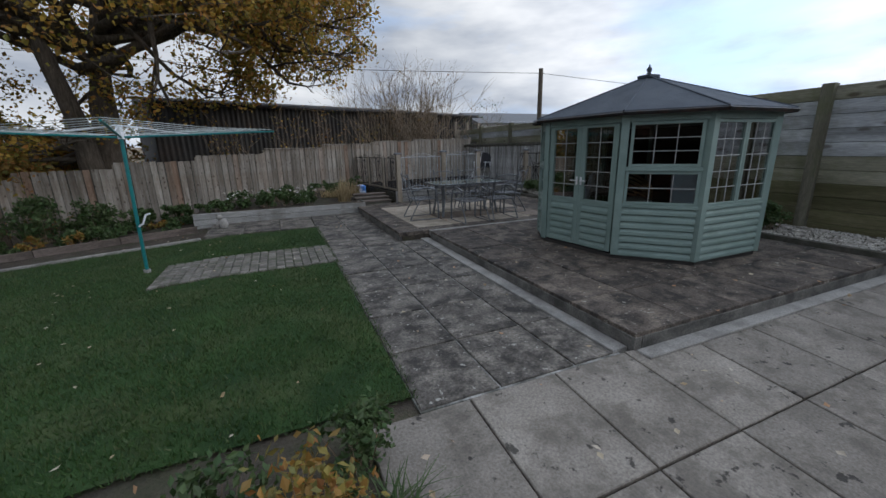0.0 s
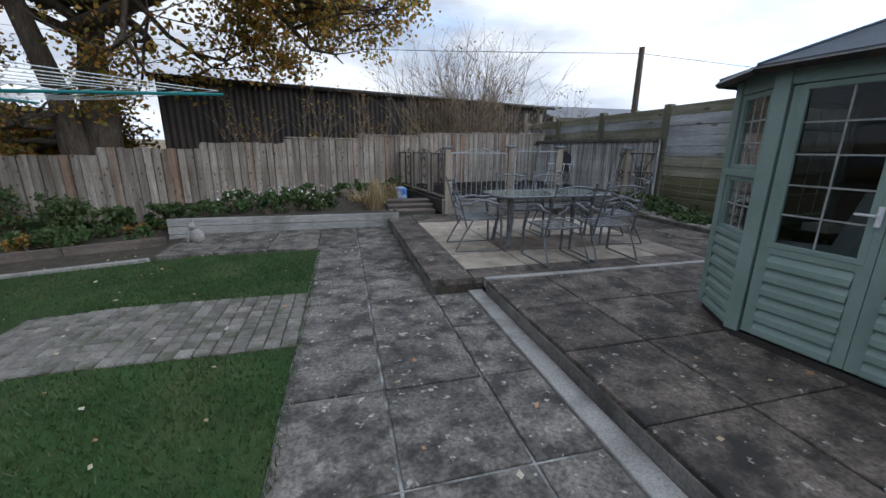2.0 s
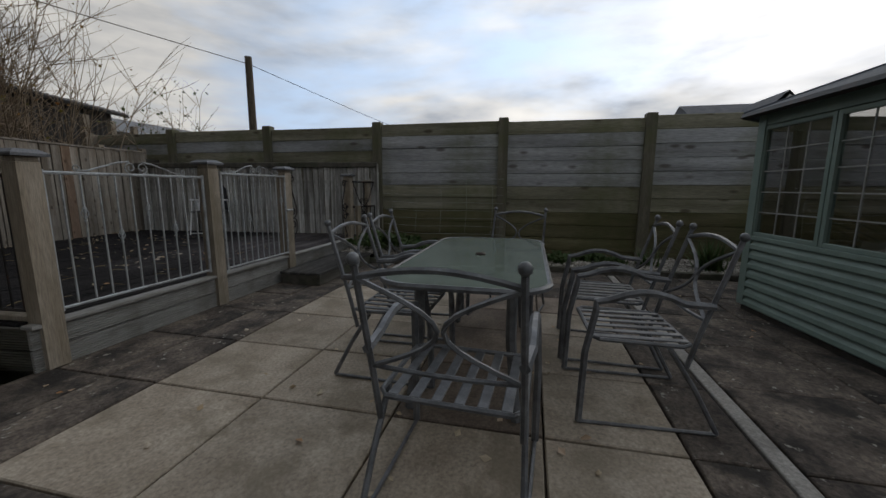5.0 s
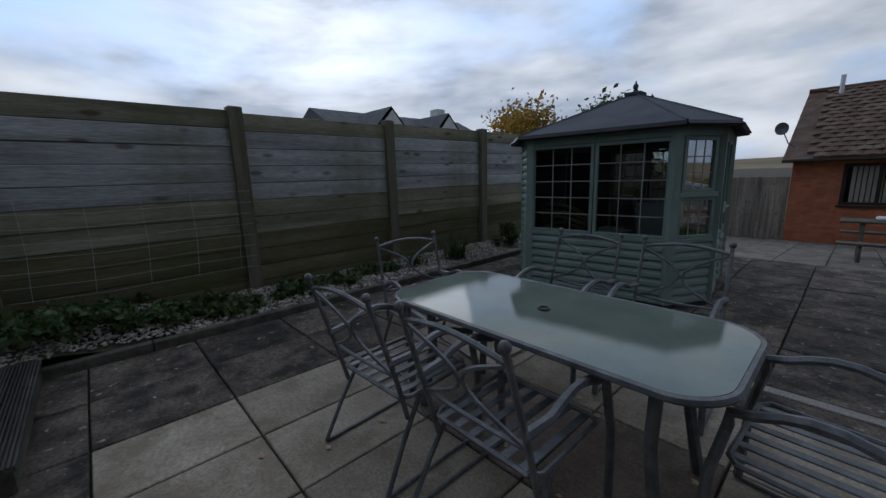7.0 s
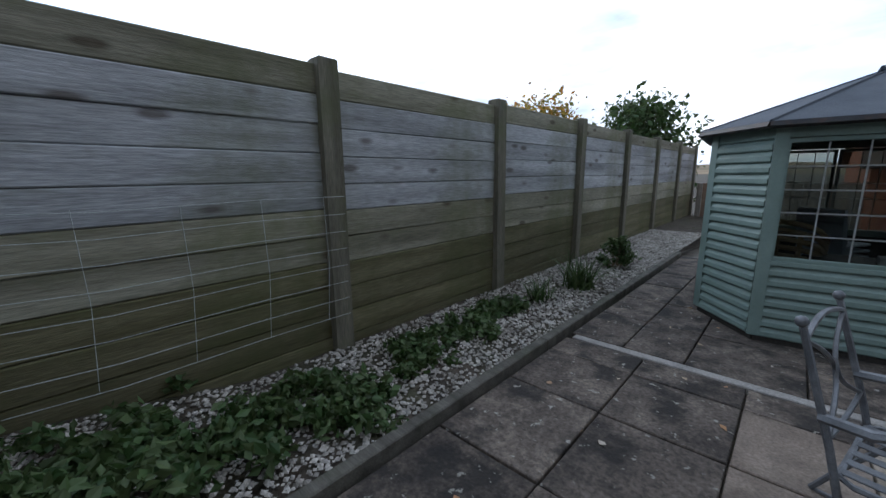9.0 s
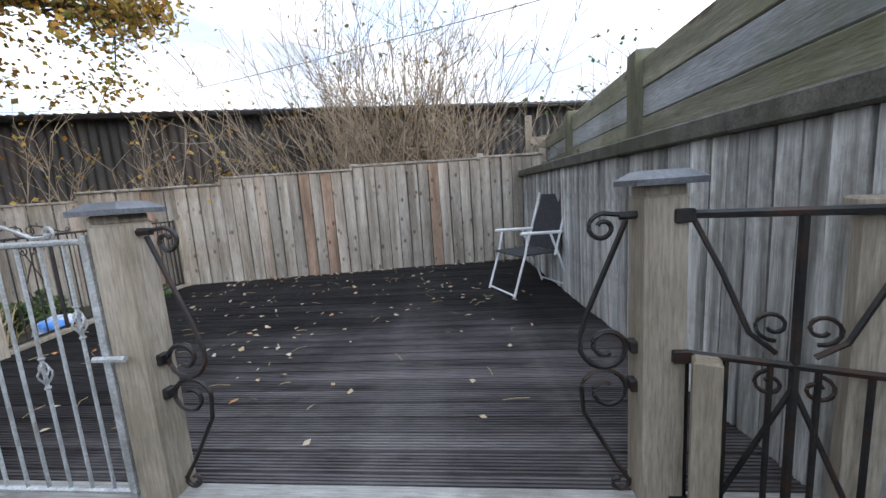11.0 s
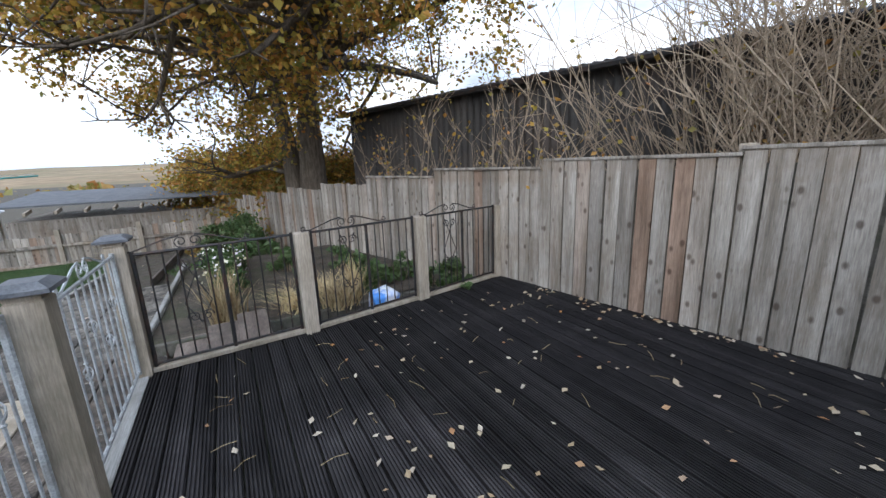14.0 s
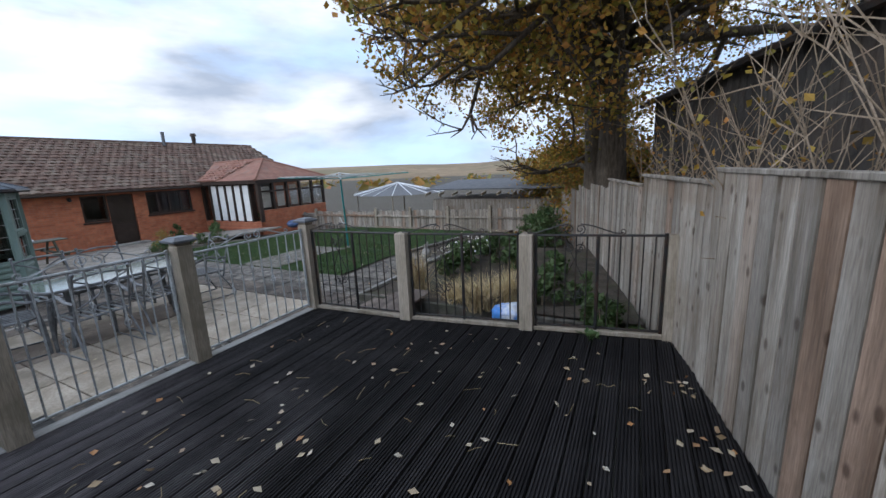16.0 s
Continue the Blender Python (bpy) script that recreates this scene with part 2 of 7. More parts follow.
def patchy_deck():
    """Black damp boards, up to five times lighter in an uneven patch before the gate."""
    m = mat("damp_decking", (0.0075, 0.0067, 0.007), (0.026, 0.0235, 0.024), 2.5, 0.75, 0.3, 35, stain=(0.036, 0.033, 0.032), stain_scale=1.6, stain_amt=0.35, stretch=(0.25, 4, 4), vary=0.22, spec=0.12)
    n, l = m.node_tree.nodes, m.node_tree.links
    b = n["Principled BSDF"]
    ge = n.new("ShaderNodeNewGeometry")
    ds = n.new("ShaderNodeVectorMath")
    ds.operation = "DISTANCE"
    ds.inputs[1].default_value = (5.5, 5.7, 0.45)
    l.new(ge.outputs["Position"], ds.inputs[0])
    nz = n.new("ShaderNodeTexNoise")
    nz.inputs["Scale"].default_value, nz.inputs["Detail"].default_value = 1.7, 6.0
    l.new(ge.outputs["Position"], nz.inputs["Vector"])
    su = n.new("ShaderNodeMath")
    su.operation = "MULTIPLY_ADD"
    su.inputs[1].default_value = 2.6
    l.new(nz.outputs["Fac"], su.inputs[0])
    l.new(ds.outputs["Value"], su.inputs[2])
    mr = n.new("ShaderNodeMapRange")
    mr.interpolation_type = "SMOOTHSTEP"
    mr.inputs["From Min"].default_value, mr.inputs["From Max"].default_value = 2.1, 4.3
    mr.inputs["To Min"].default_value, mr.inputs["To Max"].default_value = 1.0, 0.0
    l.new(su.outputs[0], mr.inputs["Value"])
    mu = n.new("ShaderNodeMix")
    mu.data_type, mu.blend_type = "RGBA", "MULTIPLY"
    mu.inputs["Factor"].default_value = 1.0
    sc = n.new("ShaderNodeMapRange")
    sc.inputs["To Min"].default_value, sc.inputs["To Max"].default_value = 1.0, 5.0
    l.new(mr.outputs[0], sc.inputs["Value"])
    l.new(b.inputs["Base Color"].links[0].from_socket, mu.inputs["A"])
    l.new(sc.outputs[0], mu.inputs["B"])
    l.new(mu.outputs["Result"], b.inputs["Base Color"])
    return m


M_DECK = patchy_deck()
M_FASCIA = mat("grey_decking", (0.23, 0.225, 0.21), (0.36, 0.35, 0.33), 3, 0.75, 0.4, 40, stain=(0.14, 0.13, 0.11), stain_scale=2, stain_amt=0.6, stretch=(0.2, 3, 3))
M_BACK = mat("silvered_fence_board", (0.17, 0.145, 0.115), (0.4, 0.36, 0.31), 2.0, 0.85, 0.4, 24, stain=(0.17, 0.115, 0.07), stain_scale=1.3, stain_amt=0.5, stretch=(5, 5, 0.35), vary=0.3, knots=(8.0, 8.0, 5.0), odd=(0.56, 0.39, 0.3))
M_PALE = mat("bleached_board", (0.2, 0.195, 0.18), (0.66, 0.66, 0.64), 2.6, 0.85, 0.6, 22, stain=(0.1, 0.09, 0.068), stain_scale=2.2, stain_amt=0.7, stretch=(6, 6, 0.4), vary=0.26)
M_SLEEP = mat("grey_sleeper_board", (0.25, 0.258, 0.262), (0.48, 0.495, 0.51), 1.8, 0.85, 0.45, 25, stain=(0.14, 0.15, 0.08), stain_scale=0.8, stain_amt=0.55, stretch=(4, 0.3, 4), vary=0.16, knots=(5, 1.9, 5))
M_SLEEPM = mat("tan_sleeper_board", (0.17, 0.16, 0.112), (0.33, 0.315, 0.24), 1.8, 0.88, 0.45, 25, stain=(0.12, 0.13, 0.055), stain_scale=0.9, stain_amt=0.65, stretch=(4, 0.3, 4), vary=0.15, knots=(5, 1.9, 5))
M_SLEEPG = mat("algae_sleeper_board", (0.085, 0.078, 0.036), (0.165, 0.15, 0.085), 1.8, 0.9, 0.45, 25, stain=(0.075, 0.085, 0.03), stain_scale=1.0, stain_amt=0.7, stretch=(4, 0.3, 4), vary=0.12)
M_POST = mat("timber_post", (0.23, 0.19, 0.14), (0.36, 0.31, 0.25), 2.0, 0.85, 0.4, 26, stain=(0.14, 0.12, 0.08), stain_scale=2, stain_amt=0.5, stretch=(5, 5, 0.4), vary=0.08)
M_EPOST = mat("grey_green_post", (0.1, 0.092, 0.066), (0.185, 0.172, 0.13), 2.0, 0.85, 0.4, 26, stain=(0.1, 0.11, 0.05), stain_scale=1.6, stain_amt=0.6, stretch=(5, 5, 0.4), vary=0.1)
M_PAVER = mat("mossy_paver", (0.12, 0.108, 0.092), (0.23, 0.21, 0.18), 5, 0.92, 0.4, 60, stain=(0.06, 0.065, 0.035), stain_scale=3, stain_amt=0.8, vary=0.2)
M_DKWOOD = mat("damp_timber", (0.06, 0.055, 0.045), (0.13, 0.12, 0.1), 2.5, 0.85, 0.4, 26, stain=(0.05, 0.06, 0.03), stain_scale=2, stain_amt=0.5, stretch=(0.4, 4, 4))
M_SAGE = mat("sage_paint", (0.18, 0.247, 0.222), (0.225, 0.302, 0.272), 3.0, 0.55, 0.08, 60, stain=(0.14, 0.2, 0.175), stain_scale=2.0, stain_amt=0.4, grain=0.2)
M_FELT = mat("roof_felt", (0.05, 0.06, 0.075), (0.075, 0.088, 0.105), 3.0, 0.85, 0.25, 120, stain=(0.1, 0.11, 0.125), stain_scale=2, stain_amt=0.25)
# Near-black; on linings, floor and room sheets it paints in the shade indoors.
M_DARK = mat("interior_shade_and_plinth", (0.03, 0.027, 0.024), (0.05, 0.045, 0.04), 4, 0.8, 0.1)
M_LEAD = mat("lead_glazing_bar", (0.26, 0.27, 0.26), (0.36, 0.37, 0.36), 8, 0.6, 0.0)
M_GLASS = glass("window_pane")
# Grey tint in the panes stands in for the shade inside the summerhouse.
M_PANE = glass("shade_tinted_pane", (0.66, 0.68, 0.66))
M_SLABB = mat("brown_slab", (0.13, 0.1, 0.078), (0.24, 0.195, 0.155), 3.0, 0.88, 0.3, 60, stain=(0.07, 0.055, 0.042), stain_scale=2.2, stain_amt=0.7, vary=0.14)
M_TABLE = mat("frosted_table_glass", (0.12, 0.15, 0.13), (0.16, 0.2, 0.168), 4, 0.05, 0.01, 150, spec=0.42, grain=0.15)
M_GREYM = mat("grey_painted_metal", (0.1, 0.106, 0.113), (0.19, 0.198, 0.208), 14, 0.42, 0.08, 110, metal=0.2, stain=(0.06, 0.06, 0.062), stain_scale=8, grain=0.5)
M_GALV = mat("silver_painted_iron", (0.34, 0.36, 0.37), (0.46, 0.48, 0.49), 14, 0.5, 0.1, 110, metal=0.3, stain=(0.2, 0.19, 0.17), stain_scale=9, stain_amt=0.6)
M_BLACK = mat("black_iron", (0.012, 0.012, 0.013), (0.03, 0.029, 0.028), 12, 0.5, 0.15, 90, metal=0.2, stain=(0.09, 0.035, 0.015), stain_scale=9, stain_amt=0.35)
M_CAP = mat("slate_post_cap", (0.07, 0.075, 0.085), (0.12, 0.125, 0.135), 10, 0.5, 0.1, 90)
M_TEAL = mat("teal_enamel", (0.01, 0.15, 0.15), (0.015, 0.19, 0.185), 10, 0.4, 0.03, 90)
M_LINE = mat("plastic_cord", (0.42, 0.46, 0.44), (0.55, 0.58, 0.56), 10, 0.6, 0.0)
M_WHITE = mat("white_plastic", (0.62, 0.63, 0.64), (0.72, 0.73, 0.74), 10, 0.5, 0.03, grain=0.15)
M_BARN = mat("rusty_black_sheet", (0.03, 0.028, 0.026), (0.065, 0.058, 0.052), 1.5, 0.75, 0.1, 30, stain=(0.085, 0.06, 0.045), stain_scale=0.9, stain_amt=0.5, stretch=(3, 3, 0.4))
M_BARK = mat("bark", (0.07, 0.055, 0.04), (0.15, 0.12, 0.09), 7, 0.95, 0.9, 22, stretch=(3, 3, 0.6), bump_dist=0.04)
M_TWIG = mat("twig", (0.2, 0.15, 0.1), (0.32, 0.25, 0.18), 6, 0.9, 0.2)
M_BRICK = brickmat("red_brick")
M_TILE = mat("brown_roof_tile", (0.085, 0.05, 0.036), (0.15, 0.092, 0.068), 3, 0.9, 0.3, 60, stain=(0.2, 0.17, 0.13), stain_scale=2, stain_amt=0.5, vary=0.2, island=True)
M_TILER = mat("red_roof_tile", (0.2, 0.09, 0.065), (0.28, 0.14, 0.10), 3, 0.9, 0.3, 60, stain=(0.2, 0.16, 0.13), stain_scale=2, stain_amt=0.4, vary=0.15, island=True)
M_BROWN = mat("dark_brown_frame", (0.025, 0.015, 0.01), (0.04, 0.025, 0.018), 6, 0.5, 0.05)
M_BLIND = mat("cream_blind", (0.5, 0.48, 0.43), (0.6, 0.58, 0.53), 6, 0.8, 0.0)
M_GRAVEL = mat("gravel", (0.24, 0.22, 0.19), (0.55, 0.52, 0.47), 8, 0.85, 0.1, vary=0.35, island=True)
M_ROPE = mat("straw", (0.3, 0.22, 0.12), (0.42, 0.33, 0.2), 12, 0.9, 0.3, 80)
M_SLATE = mat("slate_roof", (0.075, 0.08, 0.09), (0.12, 0.125, 0.135), 4, 0.8, 0.2, 50)
M_RENDER = mat("white_render", (0.6, 0.6, 0.58), (0.72, 0.72, 0.7), 2, 0.9, 0.1, grain=0.3)
L_OAK = leafmat("oak_leaf", [(0.13, 0.14, 0.03), (0.28, 0.23, 0.04), (0.48, 0.33, 0.06), (0.52, 0.3, 0.05), (0.4, 0.17, 0.04), (0.22, 0.19, 0.035), (0.3, 0.13, 0.03)], 0.6, 0.45)
L_RUST = leafmat("beech_leaf", [(0.26, 0.1, 0.025), (0.36, 0.19, 0.04), (0.2, 0.13, 0.03), (0.15, 0.15, 0.035), (0.3, 0.22, 0.04)])
L_GREEN = leafmat("green_leaf", [(0.03, 0.07, 0.015), (0.06, 0.11, 0.03), (0.09, 0.13, 0.045), (0.04, 0.06, 0.02)])
L_FALL = leafmat("fallen_leaf", [(0.45, 0.38, 0.27), (0.34, 0.24, 0.13), (0.5, 0.45, 0.36), (0.36, 0.16, 0.05), (0.42, 0.36, 0.25)], 0.6, 0.1)
L_GRASS = leafmat("grass_blade", [(0.016, 0.05, 0.007), (0.03, 0.08, 0.013), (0.06, 0.1, 0.022), (0.026, 0.065, 0.01), (0.1, 0.11, 0.04)], 0.6, 0.2)
L_STRAW = leafmat("straw_stalk", [(0.5, 0.38, 0.18), (0.58, 0.47, 0.26), (0.34, 0.22, 0.09)], 0.8, 0.1)
L_DRY = leafmat("dry_stalk", [(0.3, 0.22, 0.11), (0.38, 0.3, 0.17), (0.2, 0.13, 0.06)], 0.8, 0.1)


# ---- building helpers ----
WORLD_OF = {}


def thing(name, label, category, at=(0, 0, 0), group="", kind=""):
    """An Empty at the base of a thing; its parts are given in world places."""
    ob = new(name)
    ob.empty_display_size = 0.1
    ob.matrix_basis = Matrix.Translation(at)
    WORLD_OF[ob.name] = ob.matrix_basis.copy()
    return tagged(ob, label, category, group, kind)


def mesh_of(bm, material, smooth=False):
    me = bpy.data.meshes.new("mesh")
    bm.to_mesh(me)
    bm.free()
    me.materials.append(material)
    if smooth:
        me.shade_smooth()
    return me


def part(name, bm, material, parent=None, label="", smooth=False, m=None):
    me = bm if isinstance(bm, bpy.types.Mesh) else mesh_of(bm, material, smooth)
    ob = new(name, me)
    if parent is not None:
        ob.parent = parent
        ob.matrix_parent_inverse = WORLD_OF.get(parent.name, Matrix()).inverted()
    if m is not None:
        ob.matrix_basis = m
    WORLD_OF[ob.name] = (m.copy() if m is not None else Matrix())
    if label:
        ob["label"] = label
    return ob


def single(name, bm, material, label, category, kind="", group="", smooth=False, m=None):
    return tagged(part(name, bm, material, None, "", smooth, m), label, category, group, kind)


def box(bm, x0, x1, y0, y1, z0, z1, bev=0.0, m=None):
    if bev <= 0:
        co = [(x, y, z) for z in (z0, z1) for x, y in ((x0, y0), (x1, y0), (x1, y1), (x0, y1))]
        fs = [(3, 2, 1, 0), (4, 5, 6, 7), (0, 1, 5, 4), (1, 2, 6, 5), (2, 3, 7, 6), (3, 0, 4, 7)]
    else:
        b = bev
        co, rings = [], [(z0, b), (z0 + b, 0), (z1 - b, 0), (z1, b)]
        for z, i in rings:
            co += [(x0 + i, y0 + i, z), (x1 - i, y0 + i, z), (x1 - i, y1 - i, z), (x0 + i, y1 - i, z)]
        fs = [(3, 2, 1, 0), (12, 13, 14, 15)]
        for k in range(3):
            for j in range(4):
                a, c = k * 4 + j, k * 4 + (j + 1) % 4
                fs.append((a, c, c + 4, a + 4))
    vs = [bm.verts.new(m @ Vector(c) if m else c) for c in co]
    for f in fs:
        bm.faces.new([vs[i] for i in f])
    return bm


def nb():
    return bmesh.new()


def obox(*a, **k):
    return box(nb(), *a, **k)


def tube(bm, pts, r, seg=6, closed=False, r1=None):
    """Sweep a round rod along points."""
    pts = [Vector(p) for p in pts]
    rings, n = [], len(pts)
    up = Vector((0.13, 0.31, 0.94)).normalized()
    for i, p in enumerate(pts):
        a = pts[(i - 1) % n] if closed or i else p
        b = pts[(i + 1) % n] if closed or i < n - 1 else p
        d = (b - a).normalized()
        u = d.cross(up)
        u = u.normalized() if u.length > 1e-3 else d.orthogonal().normalized()
        w = d.cross(u)
        rad = r if r1 is None else r + (r1 - r) * i / max(1, n - 1)
        rings.append([bm.verts.new(p + rad * (math.cos(q) * u + math.sin(q) * w)) for q in (math.tau * k / seg for k in range(seg))])
    for i in range(n if closed else n - 1):
        a, b = rings[i], rings[(i + 1) % n]
        for k in range(seg):
            bm.faces.new((a[k], a[(k + 1) % seg], b[(k + 1) % seg], b[k]))
    if not closed:
        bm.faces.new(rings[0][::-1])
        bm.faces.new(rings[-1])
    return bm


def ball(bm, c, r, squash=1.0, seg=8, rings=6):
    c = Vector(c)
    rows = []
    for i in range(1, rings):
        th = math.pi * i / rings
        rows.append([bm.verts.new(c + Vector((r * math.sin(th) * math.cos(math.tau * k / seg), r * math.sin(th) * math.sin(math.tau * k / seg), r * squash * math.cos(th)))) for k in range(seg)])
    t, b = bm.verts.new(c + Vector((0, 0, r * squash))), bm.verts.new(c - Vector((0, 0, r * squash)))
    for k in range(seg):
        bm.faces.new((t, rows[0][k], rows[0][(k + 1) % seg]))
        bm.faces.new((b, rows[-1][(k + 1) % seg], rows[-1][k]))
        for i in range(rings - 2):
            bm.faces.new((rows[i][k], rows[i + 1][k], rows[i + 1][(k + 1) % seg], rows[i][(k + 1) % seg]))
    return bm


def arc(c, r, a0, a1, n, u, v):
    """Points of an arc about c in the plane of u and v, degrees."""
    c, u, v = Vector(c), Vector(u), Vector(v)
    return [c + r * (math.cos(radians(a)) * u + math.sin(radians(a)) * v) for a in np.linspace(a0, a1, n)]


def spiral(c, r0, r1, a0, a1, n, u, v):
    c, u, v = Vector(c), Vector(u), Vector(v)
    return [c + (r0 + (r1 - r0) * k / (n - 1)) * (math.cos(radians(a)) * u + math.sin(radians(a)) * v) for k, a in enumerate(np.linspace(a0, a1, n))]


def cards(name, centres, sizes, material, seed, flat=0.0, long=1.5, parent=None):
    """Many small leaves in one mesh: pointed quads, turned at random."""
    rng = np.random.default_rng(seed)
    c = np.asarray(centres, float)
    n = len(c)
    d = rng.normal(size=(n, 3))
    d[:, 2] *= 1 - flat
    d /= np.linalg.norm(d, axis=1)[:, None]
    e = rng.normal(size=(n, 3))
    e[:, 2] *= 1 - flat
    e -= (e * d).sum(1)[:, None] * d
    e /= np.linalg.norm(e, axis=1)[:, None]
    s = np.asarray(sizes, float).reshape(-1, 1) * np.ones((n, 1))
    nrm = np.cross(d, e)
    v = np.stack([c - d * s * long / 2, c + e * s * 0.5 + nrm * s * 0.12, c + d * s * long / 2, c - e * s * 0.5 + nrm * s * 0.12], 1).reshape(-1, 3)
    me = bpy.data.meshes.new("mesh")
    i = np.arange(n) * 4
    f = np.concatenate([np.stack([i, i + 1, i + 2], 1), np.stack([i, i + 2, i + 3], 1)])
    me.from_pydata(v.tolist(), [], f.tolist())
    me.materials.append(material)
    return part(name, me, material, parent)


BOARD_CACHE = {}


def plank_mesh(sx, sy, sz, material, bev=0.006, key=""):
    """A bevelled board with its base at the origin, shared between alike pieces."""
    k = (round(sx, 3), round(sy, 3), round(sz, 3), material.name, key)
    if k not in BOARD_CACHE:
        BOARD_CACHE[k] = mesh_of(box(nb(), -sx / 2, sx / 2, -sy / 2, sy / 2, 0, sz, bev), material)
    return BOARD_CACHE[k]

# ---- ground ----
RNG = random.Random(5)


def gz(x):
    """The garden falls away to the west."""
    return float(np.interp(x, (-3500, -600, -60, -12, -8.8, -2.2), (-9, -9, -3.5, -0.75, -0.48, 0.0)))


def fall(y):
    """The house patio falls towards the house."""
    return float(np.interp(y, (-9.6, -2.6), (-0.55, 0.0)))


g = nb()
gxs = [-3500, -1200, -600, -200, -60, -30, -12, -8.8, -6, -4, -2.2, 0, 6, 12, 30, 90, 300, 1200, 3500]
gys = [-3500, -1200, -300, -90, -30, -12, -9.6, -2.6, 0, 4, 8, 12, 30, 90, 300, 1200, 3500]
gv = [[g.verts.new((x, y, gz(x) + fall(y) * float(np.interp(x, (-60, -9), (0, 1))) - 0.035)) for y in gys] for x in gxs]
for i in range(len(gxs) - 1):
    for j in range(len(gys) - 1):
        g.faces.new((gv[i][j], gv[i + 1][j], gv[i + 1][j + 1], gv[i][j + 1]))
single("ground", g, M_SOIL, "dark damp soil and field ground", "ground", "structure")


def slabs(parent, xs, ys, z, material, gap=0.012, thick=0.07, skip=None, pick=None, slope=0.0):
    for i in range(len(xs) - 1):
        for j in range(len(ys) - 1):
            cx, cy = (xs[i] + xs[i + 1]) / 2, (ys[j] + ys[j + 1]) / 2
            if skip and skip(cx, cy):
                continue
            mm = pick(cx, cy) if pick else material
            me = plank_mesh(xs[i + 1] - xs[i] - gap, ys[j + 1] - ys[j] - gap, thick, mm)
            part("slab", me, mm, parent, m=pose(cx, cy, z + (fall(cy) if slope else 0) - thick + RNG.uniform(-0.003, 0.003), slope + RNG.uniform(-0.25, 0.25), RNG.uniform(-0.25, 0.25), RNG.uniform(-0.25, 0.25)))


def steps_of(a, b, s):
    n = max(1, round((b - a) / s))
    return [a + (b - a) * k / n for k in range(n + 1)]


UP, DK = 0.15, 0.45      # levels of the raised patio and of the deck
# soil and mortar bed under the slabs of the raised patio
single("raised_patio_base", box(box(nb(), 1.26, 5.55, -2.5, 1.87, -0.05, UP - 0.035), 0.7, 5.55, 1.98, 5.98, -0.05, UP - 0.035), M_SOIL, "dark bedding under the raised patio", "ground", "structure")
path = thing("garden_path", "straight path of weathered grey concrete slabs beside the lawn", "path", (0, 0, 0), kind="structure")
front = thing("house_patio", "pale buff concrete slab patio with dark joints", "patio", (1, -5, 0), kind="structure")
upper = thing("raised_patio", "raised patio of dark lichen-stained slabs carrying the summerhouse", "patio", (3, 0, 0), kind="structure")
table_patio = thing("table_patio", "raised patio of cream and dark slabs under the table", "patio", (3, 4, 0), kind="structure")

# ---- lawn ----
LX0, LX1, LY0, LY1 = -8.8, -0.60, -2.35, 4.1
lw = nb()
nx, ny = 41, 35
grid = [[lw.verts.new((LX0 + (LX1 - LX0) * i / (nx - 1), LY0 + (LY1 - LY0) * j / (ny - 1), gz(LX0 + (LX1 - LX0) * i / (nx - 1)) - 0.004 + 0.012 * noise.noise((i * 0.3, j * 0.3, 0)))) for j in range(ny)] for i in range(nx)]
for i in range(nx - 1):
    for j in range(ny - 1):
        lw.faces.new((grid[i][j], grid[i + 1][j], grid[i + 1][j + 1], grid[i][j + 1]))
single("lawn", lw, M_LAWN, "mown green lawn with patches of moss", "lawn", "structure", smooth=True)
PAVX0, PAVX1, PAVY0, PAVY1 = -2.95, -0.62, 1.16, 2.3
rng = np.random.default_rng(3)
n = 150000
bx, by = rng.uniform(LX0, LX1 + 0.05, n), rng.uniform(LY0 - 0.03, LY1, n)
near = rng.random(n) < np.clip(1.5 - 0.13 * np.hypot(bx + 0.5, by + 1.5), 0.25, 1)
keep = near & ~((bx > PAVX0 + 0.02) & (bx < PAVX1) & (by > PAVY0 + 0.02) & (by < PAVY1 - 0.02))
bx, by = bx[keep], by[keep]
n = len(bx)
an, hh, ww = rng.uniform(0, math.tau, n), rng.uniform(0.015, 0.036, n), rng.uniform(0.003, 0.006, n)
lean = rng.normal(0, 0.014, (n, 2))
v = np.zeros((n, 3, 3))
bz = np.interp(bx, (-8.8, -2.2), (-0.48, 0.0))
v[:, 0] = np.stack([bx - ww * np.cos(an), by - ww * np.sin(an), bz - 0.006], 1)
v[:, 1] = np.stack([bx + ww * np.cos(an), by + ww * np.sin(an), bz - 0.006], 1)
v[:, 2] = np.stack([bx + lean[:, 0], by + lean[:, 1], bz + hh], 1)
me = bpy.data.meshes.new("mesh")
me.from_pydata(v.reshape(-1, 3).tolist(), [], np.arange(3 * n).reshape(-1, 3).tolist())
me.materials.append(L_GRASS)
tagged(part("grass", me, L_GRASS), "short green mown grass blades", "grass", kind="stuff")

# ---- risers, strips and kerbs ----
single("patio_riser", box(box(nb(), 1.2, 1.28, -2.56, 1.87, -0.06, UP - 0.032, 0.01), 1.29, 5.9, -2.56, -2.48, -0.06, UP - 0.032, 0.01), M_EDGE, "dark concrete riser of the raised patio", "step", "structure")
single("table_patio_riser", box(box(nb(), 0.64, 0.72, 2.0, 6.0, -0.06, UP - 0.032, 0.01), 0.73, 1.19, 2.0, 2.08, -0.06, UP - 0.032, 0.01), M_EDGE, "dark stained concrete step edge", "step", "structure")
